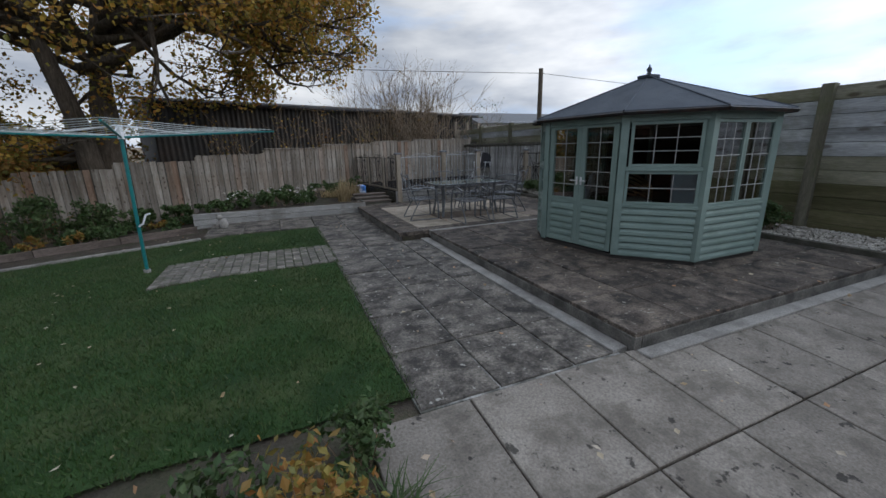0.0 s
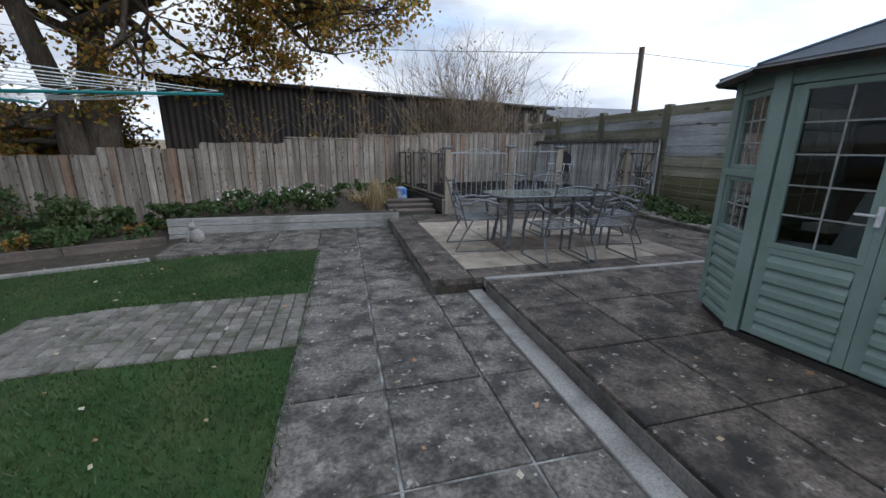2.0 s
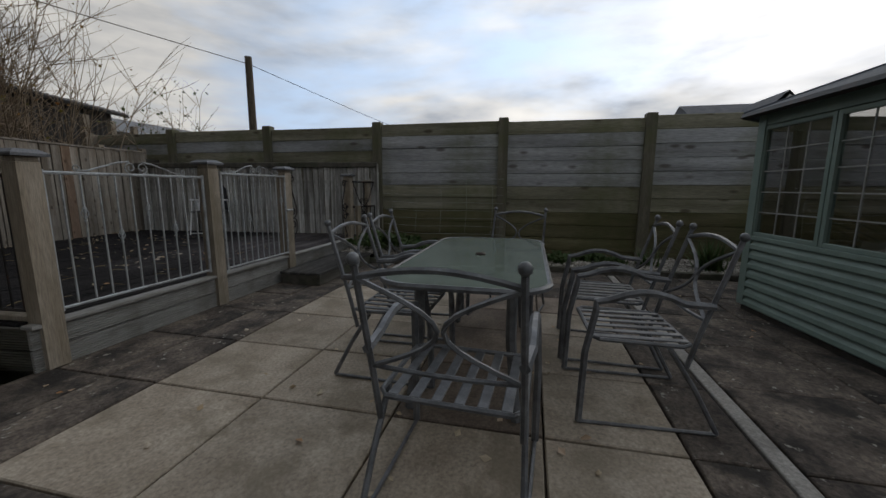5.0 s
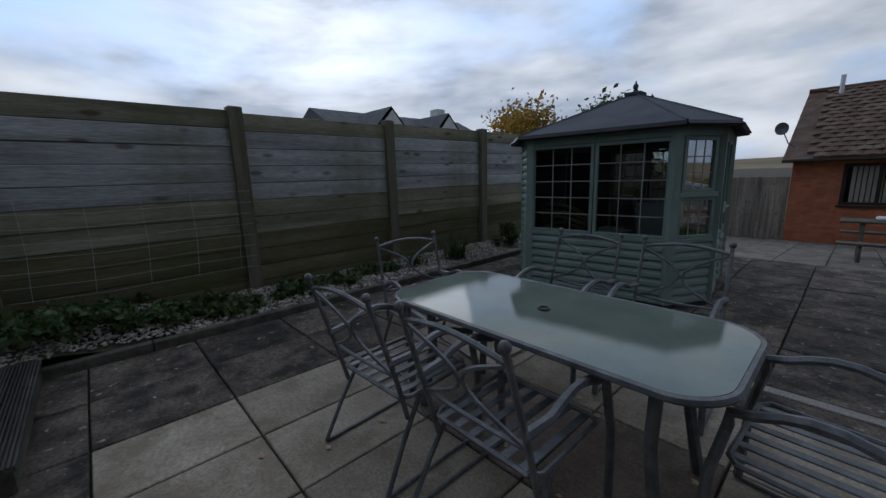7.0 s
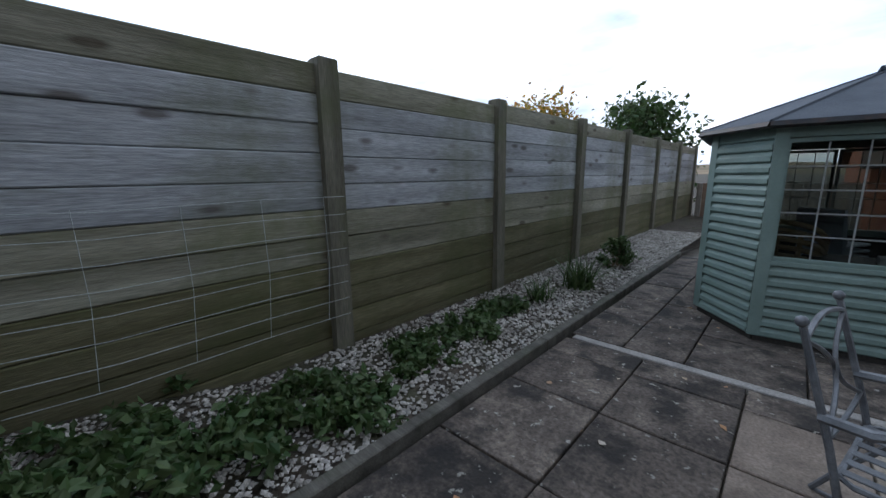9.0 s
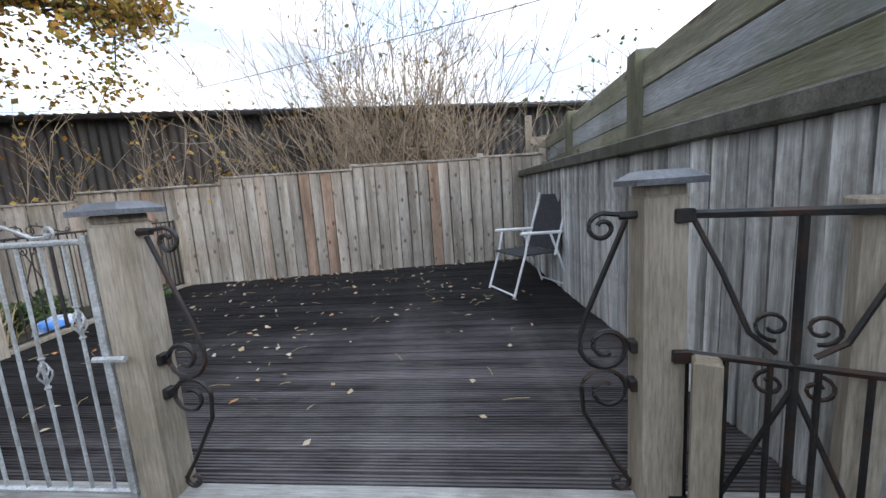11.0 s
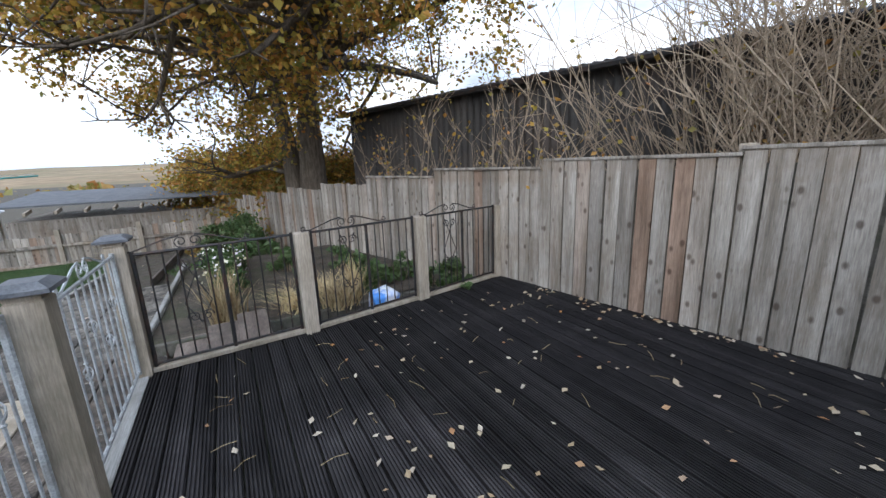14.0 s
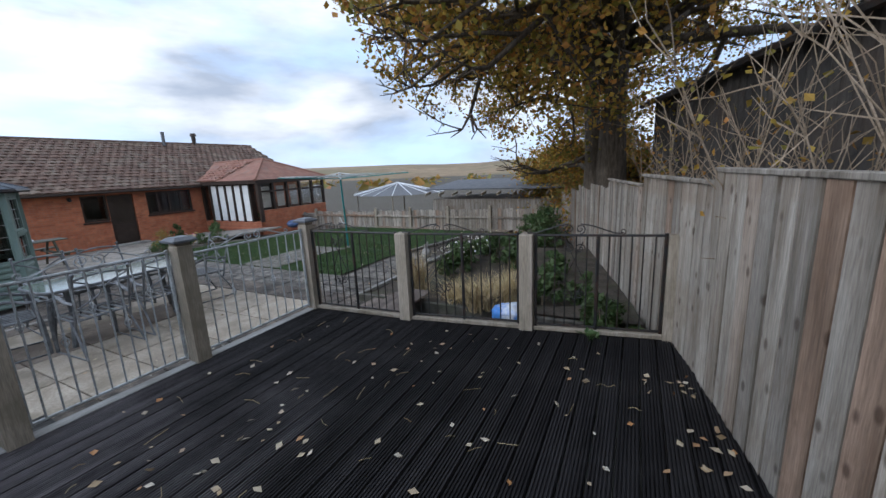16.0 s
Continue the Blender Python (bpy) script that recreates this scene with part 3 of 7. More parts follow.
single("cement_strip", box(box(nb(), 1.04, 1.195, -2.5, 1.97, -0.05, 0.016, 0.006), 1.22, 5.9, -2.7, -2.565, -0.05, 0.014, 0.006), M_CONC, "pale cement fillet along the foot of the step", "kerb", "structure")
single("white_strip", obox(1.21, 5.5, 1.875, 1.96, 0.05, UP + 0.004, 0.006), M_CONC, "pale concrete edging strip between the patios", "kerb", "structure")
lk = thing("lawn_kerb", "pale concrete edging along the lawn", "kerb", (-5.5, 4.15, -0.3), kind="structure")
for k in range(7):
    xa = -8.8 + k * 0.86
    sl = math.degrees(math.atan2(gz(xa + 0.85) - gz(xa), 0.85))
    part("edging", plank_mesh(0.86, 0.07, 0.1, M_CONC, 0.01), M_CONC, lk, m=pose(xa + 0.43, 4.15, gz(xa + 0.43) - 0.06, 0, -sl, 0))
gk = thing("gravel_kerb", "dark timber edging of the gravel bed", "kerb", (5.5, 1, UP), kind="structure")
for y0, y1 in ((-2.6, -0.2), (-0.19, 2.3), (2.31, 4.7), (4.71, 5.5)):
    part("board", obox(5.56, 5.64, y0, y1, 0.0, UP + 0.075, 0.008), M_DKWOOD, gk)

# ---- gravel bed ----


def bed_top(y):
    """The gravel bed's height, which rises towards the deck."""
    return UP + 0.03 + 0.2 * float(np.clip((y - 4.2) / 1.1, 0, 1))


gb_ = nb()
bys = [-10, -5, 0, 3, 4.2, 4.6, 5.0, 5.3, 6.2]
for q in range(len(bys) - 1):
    gb_.faces.new([gb_.verts.new(p) for p in ((5.64, bys[q], bed_top(bys[q]) - (0.1 if bys[q] > 4.2 else 0)), (6.84, bys[q], bed_top(bys[q])), (6.84, bys[q + 1], bed_top(bys[q + 1])), (5.64, bys[q + 1], bed_top(bys[q + 1]) - (0.1 if bys[q + 1] > 4.2 else 0)))])
bmesh.ops.remove_doubles(gb_, verts=gb_.verts[:], dist=0.001)
single("gravel_bed", gb_, M_SOIL, "soil under the gravel border", "bed", "structure")
n = 15000
gx, gy = rng.uniform(5.66, 6.8, n), rng.uniform(-5.5, 5.9, n)
gs = rng.uniform(0.008, 0.022, n)
base = np.array([(1, 0, 0), (-1, 0, 0), (0, 1, 0), (0, -1, 0), (0, 0, 0.7), (0, 0, -0.7)], float)
ja = rng.uniform(0.65, 1.3, (n, 6, 1))
v = base[None] * ja * gs[:, None, None] + np.stack([gx, gy, UP + 0.035 + np.clip((gy - 4.2) / 1.1, 0, 1) * (0.2 - 0.09 * (6.84 - gx)) + rng.uniform(0, 0.012, n)], 1)[:, None]
fi = np.array([(0, 2, 4), (2, 1, 4), (1, 3, 4), (3, 0, 4), (2, 0, 5), (1, 2, 5), (3, 1, 5), (0, 3, 5)])
f = (fi[None] + (np.arange(n) * 6)[:, None, None]).reshape(-1, 3)
me = bpy.data.meshes.new("mesh")
me.from_pydata(v.reshape(-1, 3).tolist(), [], f.tolist())
me.materials.append(M_GRAVEL)
tagged(part("gravel", me, M_GRAVEL), "mixed buff and grey gravel stones along the fence", "gravel", kind="stuff")

# ---- sleeper fence ----
FX = 6.82
sleeper = thing("wall_east", "tall fence of horizontal sleeper boards, grey above and green with algae below", "fence", (FX, 0, 0), kind="structure")
POSTS = [7.98 + 2.25 * k for k in range(2, -9, -1)]
for y in POSTS:
    me = plank_mesh(0.15, 0.16, 2.55, M_EPOST, 0.012)
    part("fence_post", me, M_EPOST, sleeper, m=pose(FX + 0.03, y, -0.1, 0, RNG.uniform(-0.4, 0.4), 0))
# Added dark sheet behind the boards, shutting out the light slits between them.
part("backing", obox(FX + 0.1, FX + 0.12, POSTS[-1], POSTS[0], -0.6, 2.37), M_DKWOOD, sleeper)
for k in range(len(POSTS) - 1):
    yc = (POSTS[k] + POSTS[k + 1]) / 2
    drop = RNG.uniform(-0.02, 0.02)
    for r in range(11):
        near_deck = yc > 6.2
        mm = M_SLEEPG if r < (2 if near_deck else 4) else M_SLEEPM if r < (9 if near_deck else 6) or r == 10 else M_SLEEP
        me = plank_mesh(0.07, 2.1, 0.209, mm, 0.008, key="h")
        part("board", me, mm, sleeper, m=pose(FX + 0.06 + RNG.uniform(-0.006, 0.006), yc, 0.06 + 0.2125 * r + drop, RNG.uniform(-0.15, 0.15), 0, 0))

# ---- back fence of upright boards ----


def back(x):
    """The fence's line, which bends a little west of the deck."""
    return Vector((x, 9.4 + 0.177 * x if x > 1.2 else 9.612 + 0.25 * (x - 1.2), 0))


def top_at(x):
    return float(np.interp(x, (-12, -6, -2, 0.7, 2.7, 4.5, 7), (0.72, 1.28, 1.6, 1.78, 1.88, 1.93, 1.96)))


bf = thing("wall_north", "close-boarded timber fence with stepped top, silvered and brown boards", "fence", back(0), kind="structure")
bay, x = 1.78, -12.2
while x < 6.5:
    x1 = min(x + bay, 6.5)
    tz = round(top_at((x + x1) / 2), 3)
    FANG = math.degrees(math.atan2(back(x1).y - back(x).y, x1 - x))
    nbd = max(1, round((x1 - x) / 0.148))
    w = (x1 - x) / nbd
    base = -0.9 if x < 1 else 0.2
    for i in range(nbd):
        xc = x + (i + 0.5) * w
        hgt = tz - base + (RNG.uniform(-0.02, 0.01) if x < -1.5 else 0)
        me = plank_mesh(w - 0.012, 0.022, round(hgt, 2), M_BACK, 0.004, key="v")
        p = back(xc)
        part("board", me, M_BACK, bf, m=pose(p.x, p.y + RNG.uniform(-0.004, 0.004), base, RNG.uniform(-0.3, 0.3), RNG.uniform(-0.3, 0.3), FANG + RNG.uniform(-1.5, 1.5)))
    # Bay-wide dark sheet behind the boards, added as the shade in their gaps.
    rl = back((x + x1) / 2) + Vector((0, 0.028, 0))
    part("arris_rail", plank_mesh(bay - 0.02, 0.03, tz - base - 0.1, M_DKWOOD, 0.004), M_DKWOOD, bf, m=pose(rl.x, rl.y, base, 0, 0, FANG))
    if x > -2:
        a, b = back(x), back(x1)
        me = plank_mesh((b - a).length + 0.01, 0.055, 0.03, M_BACK, 0.005)
        part("capping", me, M_BACK, bf, m=pose(*((a + b) / 2)[:2], tz, 0, 0, FANG))
    pp = back(x1) + Vector((0, 0.08, 0))
    part("fence_post", plank_mesh(0.1, 0.1, round(tz + 0.6 + 0.09, 2), M_POST, 0.008), M_POST, bf, m=pose(pp.x, pp.y, -0.6, 0, 0, FANG))
    x = x1

# ---- pale upright board fence beside the deck ----
pf = thing("deck_side_fence", "bleached upright boards with a dark mossy top rail", "fence", (6.3, 8, DK), kind="structure")


def side_x(y):
    """The side fence closes in on the deck towards the back."""
    return 6.68 - 0.1 * (y - 5.72)


y = 5.72
while y < 10.4:
    w = RNG.choice((0.095, 0.1, 0.11, 0.085))
    hgt = round(RNG.uniform(1.22, 1.25), 2)
    part("board", plank_mesh(0.02, w, hgt, M_PALE, 0.004, key="p"), M_PALE, pf, m=pose(side_x(y) + RNG.uniform(-0.012, 0.012), y + w / 2, DK - 0.02, RNG.uniform(-0.6, 0.6), RNG.uniform(-0.5, 0.5), 5.8 + RNG.uniform(-3, 3)))
    y += w + 0.013
for y0, y1 in ((5.68, 7.3), (7.31, 8.9), (8.91, 10.45)):
    part("top_rail", obox(-0.055, 0.055, (y0 - y1) / 2, (y1 - y0) / 2, 0, 0.09, 0.01, m=pose(side_x((y0 + y1) / 2) - 0.005, (y0 + y1) / 2, DK + 1.2, 0, 0, 5.8)), M_DKWOOD, pf)
part("end_post", obox(6.655, 6.705, 5.67, 5.712, 0.05, DK + 1.26, 0.008), M_PALE, pf)

# ---- deck ----
deck = thing("deck", "raised deck of dark wet grooved boards", "deck", (4, 8, UP), kind="structure")
DX0, DX1, DY0 = 1.8, 6.7, 5.95


def groove_mesh(length, width, thick, grooves, material):
    b = nb()
    xs = []
    p = width / grooves
    prof = []
    for k in range(grooves):
        prof += [(k * p + 0.001, 0), (k * p + p * 0.56, 0), (k * p + p * 0.64, -0.013), (k * p + p * 0.92, -0.013)]
    prof = [(0, -thick)] + prof + [(width, 0), (width, -thick)]
    ra = [b.verts.new((-length / 2, q - width / 2, z)) for q, z in prof]
    rb = [b.verts.new((length / 2, q - width / 2, z)) for q, z in prof]
    for k in range(len(prof) - 1):
        b.faces.new((ra[k], rb[k], rb[k + 1], ra[k + 1]))
    b.faces.new(ra)
    b.faces.new(rb[::-1])
    bmesh.ops.recalc_face_normals(b, faces=b.faces)
    return mesh_of(b, material)


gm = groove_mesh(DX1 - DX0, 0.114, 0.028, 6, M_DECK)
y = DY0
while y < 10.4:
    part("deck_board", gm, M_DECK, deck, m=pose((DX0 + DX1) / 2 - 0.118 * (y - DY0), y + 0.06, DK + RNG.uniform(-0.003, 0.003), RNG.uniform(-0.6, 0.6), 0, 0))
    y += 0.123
fm = groove_mesh(DX1 - DX0 + 0.06, 0.135, 0.026, 8, M_FASCIA)
for z in (UP + 0.07, UP + 0.215):
    part("fascia_board", fm, M_FASCIA, deck, m=pose((DX0 + DX1) / 2, DY0 - 0.02, z, 90, 0, 0))
part("nosing", obox(DX0 - 0.03, DX1 + 0.02, DY0 - 0.045, DY0 + 0.05, DK - 0.024, DK + 0.004, 0.006), M_FASCIA, deck)
fl = groove_mesh(4.2, 0.135, 0.026, 8, M_DKWOOD)
for z in (UP + 0.07, UP + 0.215):
    part("fascia_board", fl, M_DKWOOD, deck, m=pose(DX0 - 0.27, DY0 + 2.1, z, 90, 0, -83.2))
part("joists", obox(DX0 + 0.05, DX1, DY0 + 0.05, 10.3, -0.02, DK - 0.045), M_DKWOOD, deck)
st = thing("deck_step", "low dark grooved-board step before the deck gate", "step", (4.85, 5.66, UP))
sm_ = groove_mesh(1.5, 0.13, 0.028, 7, M_DECKG)
for k in range(4):
    part("step_board", sm_, M_DECKG, st, m=pose(4.85, 5.43 + 0.132 * k, UP + 0.15, 0, 0, 0))
part("step_frame", box(box(nb(), 4.12, 5.58, 5.38, 5.42, UP, UP + 0.122, 0.005), 4.12, 4.17, 5.42, 5.88, UP, UP + 0.122, 0.005), M_DKWOOD, st)


# ---- posts and iron railings of the deck ----
def deck_post(x, y, tz, cap=True, size=0.12):
    p = thing("deck_post", "square weathered timber post with a dark flat cap" if cap else "square weathered timber post", "post", (x, y, UP), group="deck posts")
    h = size / 2
    part("shaft", obox(x - h, x + h, y - h, y + h, UP, tz - 0.05, 0.008), M_POST, p)
    if cap:
        b = box(nb(), x - h + 0.005, x + h - 0.005, y - h + 0.005, y + h - 0.005, tz - 0.05, tz - 0.02, 0.004)
        part("collar", b, M_POST, p)
        c = nb()
        e = h + 0.035
        lo = [c.verts.new((x + sx * e, y + sy * e, tz - 0.02)) for sx, sy in ((-1, -1), (1, -1), (1, 1), (-1, 1))]
        mi = [c.verts.new((x + sx * e, y + sy * e, tz - 0.003)) for sx, sy in ((-1, -1), (1, -1), (1, 1), (-1, 1))]
        hi = [c.verts.new((x + sx * e * 0.6, y + sy * e * 0.6, tz + 0.022)) for sx, sy in ((-1, -1), (1, -1), (1, 1), (-1, 1))]
        c.faces.new(lo[::-1])
        c.faces.new(hi)
        for a, b2 in ((lo, mi), (mi, hi)):
            for k in range(4):
                c.faces.new((a[k], a[(k + 1) % 4], b2[(k + 1) % 4], b2[k]))
        part("cap", c, M_CAP, p, "dark grey pyramid cap")
    return p


P1, P2, P3, P4 = (1.88, 5.96), (3.24, 5.96), (4.38, 5.96), (6.13, 5.98)
Q1, Q2, Q3 = (1.8, 7.2), (1.62, 8.43), (1.43, 9.63)
for (x, y), tz in ((P1, 1.49), (P2, 1.52), (P3, 1.52), (P4, 1.5)):
    deck_post(x, y, tz)
for (x, y), tz in ((Q1, 1.42), (Q2, 1.42)):
    deck_post(x, y, tz, cap=False)
deck_post(Q3[0], Q3[1] - 0.02, 1.42, cap=False, size=0.09)


def basket(b, x, y, z, u):
    """A twisted iron cage on an upright bar."""
    for k in range(4):
        a0 = math.tau * k / 4
        tube(b, [(x + 0.02 * math.sin(math.pi * s) * math.cos(a0 + 2.6 * s), y + 0.02 * math.sin(math.pi * s) * math.sin(a0 + 2.6 * s), z - 0.045 + 0.09 * s) for s in np.linspace(0, 1, 7)], 0.0035, 4)
    ball(b, (x, y, z + 0.055), 0.011, 0.7, 6, 4)
    ball(b, (x, y, z - 0.055), 0.011, 0.7, 6, 4)


def railing(name, a, b, z0, z1, material, label, bars, fancy, scroll_top=True, group=""):
    a, b = Vector((*a, 0)), Vector((*b, 0))
    d = (b - a).normalized()
    L = (b - a).length
    r = thing(name, label, "railing", tuple(((a + b) / 2)[:2]) + (z0,), group=group)
    up = Vector((0, 0, 1))

    def at(s, z):
        return a + d * s + up * z
    part("top_bar", tube(nb(), [at(0.0, z1), at(L, z1)], 0.011, 6), material, r)
    part("bottom_bar", tube(nb(), [at(0.0, z0), at(L, z0)], 0.011, 6), material, r)
    for s in (0.012, L - 0.012):
        part("end_bar", tube(nb(), [at(s, z0 - 0.02), at(s, z1 + 0.02)], 0.014, 6), material, r)
    if fancy == "black":
        part("middle_bar", tube(nb(), [at(L * 0.5, z0 - 0.02), at(L * 0.5, z1 + 0.01)], 0.016, 6), material, r)
    for k in range(1, bars):
        s = L * k / bars
        bm_ = tube(nb(), [at(s, z0), at(s, z1)], 0.0065, 5)
        part("bar", bm_, material, r)
        if fancy == "basket" and k % 2 == 0:
            q = at(s, z0 + (z1 - z0) * (0.5 if k % 4 == 0 else 0.3 + 0.4 * ((k // 2) % 2)))
            bb = nb()
            basket(bb, q.x, q.y, q.z, d)
            part("basket_twist", bb, material, r)
    if fancy == "black":
        for sc in (L * 0.32,):
            bb = nb()
            for sgn in (1, -1):
                tube(bb, [at(sc, z0 + 0.25), at(sc + sgn * 0.09, z0 + 0.42), at(sc, z1 - 0.22), at(sc + sgn * 0.07, z1 - 0.06)], 0.005, 4)
                for zc in (z0 + 0.3, z1 - 0.12):
                    tube(bb, spiral(at(sc + sgn * 0.045, zc), 0.045, 0.012, 0, 480, 18, d * sgn, up), 0.005, 4)
            part("scroll_panel", bb, material, r)
    if scroll_top:
        bb = nb()
        m = L * (0.5 if fancy == "basket" else 0.32)
        for sgn in (1, -1):
            tube(bb, spiral(at(m + sgn * 0.045, z1 + 0.055), 0.045, 0.012, -90, 400, 18, d * sgn, up), 0.005, 4)
            far = m + sgn * min(0.4, L * 0.36)
            tube(bb, [at(m + sgn * 0.05, z1 + 0.1), at(m + sgn * 0.14, z1 + 0.085), at(far - sgn * 0.06, z1 + 0.02), at(far, z1 + 0.02)], 0.006, 4)
            tube(bb, spiral(at(far, z1 + 0.035), 0.026, 0.008, -90, 330, 12, d * sgn, up), 0.005, 4)
        part("top_scroll", bb, material, r)
    return r


RG = "deck railings"
railing("railing", (P1[0] + 0.07, 5.95), (P2[0] - 0.07, 5.95), DK + 0.06, 1.38, M_GALV, "silver-painted iron railing with basket twists and scroll top", 11, "basket", group=RG)
railing("railing", (P2[0] + 0.07, 5.9), (P3[0] - 0.07, 5.9), DK + 0.05, 1.42, M_GALV, "silver-painted iron gate panel with basket twists and scroll top", 11, "basket", group=RG)
for a, b in ((P1, Q1), (Q1, Q2), (Q2, Q3)):
    railing("railing", (a[0], a[1] + 0.07), (b[0], b[1] - 0.07), DK + 0.06, 1.36, M_BLACK, "black iron railing with scrollwork between timber posts", 12, "black", group=RG)
sill = thing("railing_sill", "timber sill boards under the black railings", "trim", (1.8, 7.8, DK), kind="structure")
for a, b in ((P1, Q1), (Q1, Q2), (Q2, Q3)):
    half = math.dist(a, b) / 2 - 0.06
    part("board", obox(-half, half, -0.035, 0.035, 0, 0.04, 0.006, m=pose((a[0] + b[0]) / 2, (a[1] + b[1]) / 2, DK, 0, 0, math.degrees(math.atan2(b[1] - a[1], b[0] - a[0])))), M_POST, sill)

# latch and bolt of the gate panel
lt = nb()
tube(lt, [(4.28, 5.87, 1.02), (4.4, 5.87, 1.02)], 0.011, 6)
single("gate_bolt", lt, M_GALV, "silver-painted drop bolt on the iron gate panel", "bolt")


def bracket(x, y, side, top):
    """Black scroll bracket fixed to a post, reaching along x by side."""
    b = thing("scroll_bracket", "black wrought-iron scroll bracket on the gate post", "bracket", (x, y, DK), group="gate brackets")
    u, w = Vector((side, 0, 0)), Vector((0, 0, 1))
    o = Vector((x, y, 0))
    part("top_scroll", tube(tube(nb(), [o + w * top, o + u * 0.06 + w * top] + spiral(o + u * 0.1 + w * (top - 0.04), 0.045, 0.016, 90, -330, 18, u, w), 0.008, 5), [o - u * 0.1 + w * (top - 0.005), o + u * 0.05 + w * (top - 0.005)], 0.014, 5), M_BLACK, b)
    mid = DK + 0.5
    part("upper_arm", tube(nb(), [o + u * 0.03 + w * (top - 0.02), o + u * 0.14 + w * (mid + 0.16), o + u * 0.17 + w * (mid + 0.06)] + spiral(o + u * 0.09 + w * (mid + 0.03), 0.08, 0.025, -10, -480, 24, u, w), 0.009, 5), M_BLACK, b)
    part("lower_arm", tube(nb(), spiral(o + u * 0.09 + w * (mid - 0.12), 0.025, 0.08, 480, 10, 24, u, w) + [o + u * 0.16 + w * (mid - 0.2), o + u * 0.06 + w * (DK + 0.12), o + u * 0.02 + w * (DK + 0.06)] + spiral(o + u * 0.05 + w * (DK + 0.05), 0.035, 0.012, 160, 470, 12, u, w), 0.008, 5), M_BLACK, b)
    for z in (mid + 0.03, mid - 0.1):
        part("fixing_plate", obox(x - 0.02, x + 0.02, y - 0.02, y + 0.02, z - 0.02, z + 0.02, 0.004), M_BLACK, b)


bracket(P3[0] + 0.06, 5.96, 1, 1.44)
bracket(P4[0] - 0.06, 5.98, -1, 1.4)

# black gate leaf between the gate post and the side fence
gt = thing("iron_gate", "low black wrought-iron gate with scrolls, rust spotted", "gate", (6.4, 5.86, DK))
gw, gz0, gzm, gz1 = 0.5, DK + 0.03, DK + 0.52, 1.39
GA, GD = Vector((6.2, 5.94, 0)), Vector((0.92, -0.39, 0)).normalized()
UPV = Vector((0, 0, 1))


def gp(s, z):
    return GA + GD * s + UPV * z


part("top_bar", tube(nb(), [gp(0, gz1), gp(gw, gz1)], 0.013, 6), M_BLACK, gt)
part("middle_bar", tube(nb(), [gp(0, gzm), gp(gw, gzm)], 0.012, 6), M_BLACK, gt)
part("bottom_bar", tube(nb(), [gp(0, gz0), gp(gw, gz0)], 0.012, 6), M_BLACK, gt)
for k in range(6):
    s_ = gw * k / 5
    part("bar", tube(nb(), [gp(s_, gz0), gp(s_, gzm)], 0.008 if 0 < k < 5 else 0.012, 5), M_BLACK, gt)
part("centre_bar", tube(nb(), [gp(gw / 2, gz0), gp(gw / 2, gz1)], 0.012, 5), M_BLACK, gt)
for s in (-1, 1):
    part("swept_arm", tube(nb(), [gp(gw / 2 + s * 0.24, gz1 - 0.01), gp(gw / 2 + s * 0.17, gz1 - 0.16), gp(gw / 2 + s * 0.1, gzm + 0.08), gp(gw / 2 + s * 0.04, gzm + 0.03)], 0.008, 5), M_BLACK, gt)
    part("scroll", tube(nb(), spiral(gp(gw / 2 + s * 0.05, gzm + 0.11), 0.045, 0.014, -100, 330, 18, GD * s, UPV), 0.006, 4), M_BLACK, gt)
    part("scroll", tube(nb(), spiral(gp(gw / 2 + s * 0.05, gzm - 0.06), 0.04, 0.012, 100, -330, 18, GD * s, UPV), 0.006, 4), M_BLACK, gt)
    part("diagonal_bar", tube(nb(), [gp(gw / 2, gzm - 0.06), gp(gw / 2 + s * 0.17, gz0)], 0.008, 5), M_BLACK, gt)
for z in (gz0, gzm, gz1):
    part("hinge_plate", obox(GA.x - 0.05, GA.x + 0.0, GA.y - 0.035, GA.y - 0.015, z - 0.02, z + 0.02, 0.003), M_BLACK, gt)

ga_ = math.degrees(math.atan2(GD.y, GD.x))
single("gate_sill", obox(0, 0.5, -0.05, 0.05, 0, 0.2, 0.01, m=pose(GA.x - 0.03, GA.y, DK - 0.19, 0, 0, ga_)), M_EPOST, "weathered timber sill under the iron gate", "sill")
single("gate_stub", obox(-0.035, 0.035, -0.03, 0.03, 0, 0.64, 0.008, m=pose(GA.x + 0.015, GA.y - 0.085, DK - 0.1, 0, 0, ga_)), M_POST, "short split timber stub beside the gate post", "post")
ep_ = thing("gate_end_post", "square pinkish timber post with a small block behind the gate", "post", (6.6, 5.86, DK))
part("shaft", obox(-0.04, 0.04, -0.035, 0.035, 0, 0.93, 0.006, m=pose(6.6, 5.84, DK, 0, 0, ga_)), M_POST, ep_)
part("block", obox(-0.055, 0.055, -0.05, 0.05, 0.93, 0.97, 0.006, m=pose(6.6, 5.84, DK, 0, 0, ga_)), M_POST, ep_)

# ---- summerhouse ----
SH = [(2.54, 0.32), (2.71, -0.91), (3.29, -1.59), (4.45, -1.6), (4.92, -0.88), (4.8, 0.4), (4.31, 0.95), (2.8, 0.79)]
SZ0, SZS, SZ1 = UP + 0.05, UP + 0.71, UP + 1.81     # foot, sill, eaves
SC = Vector((3.66, -0.36, 0))
sh = thing("summerhouse", "sage green octagonal summerhouse with leaded windows and a grey felt roof", "summerhouse", (SC.x, SC.y, UP))


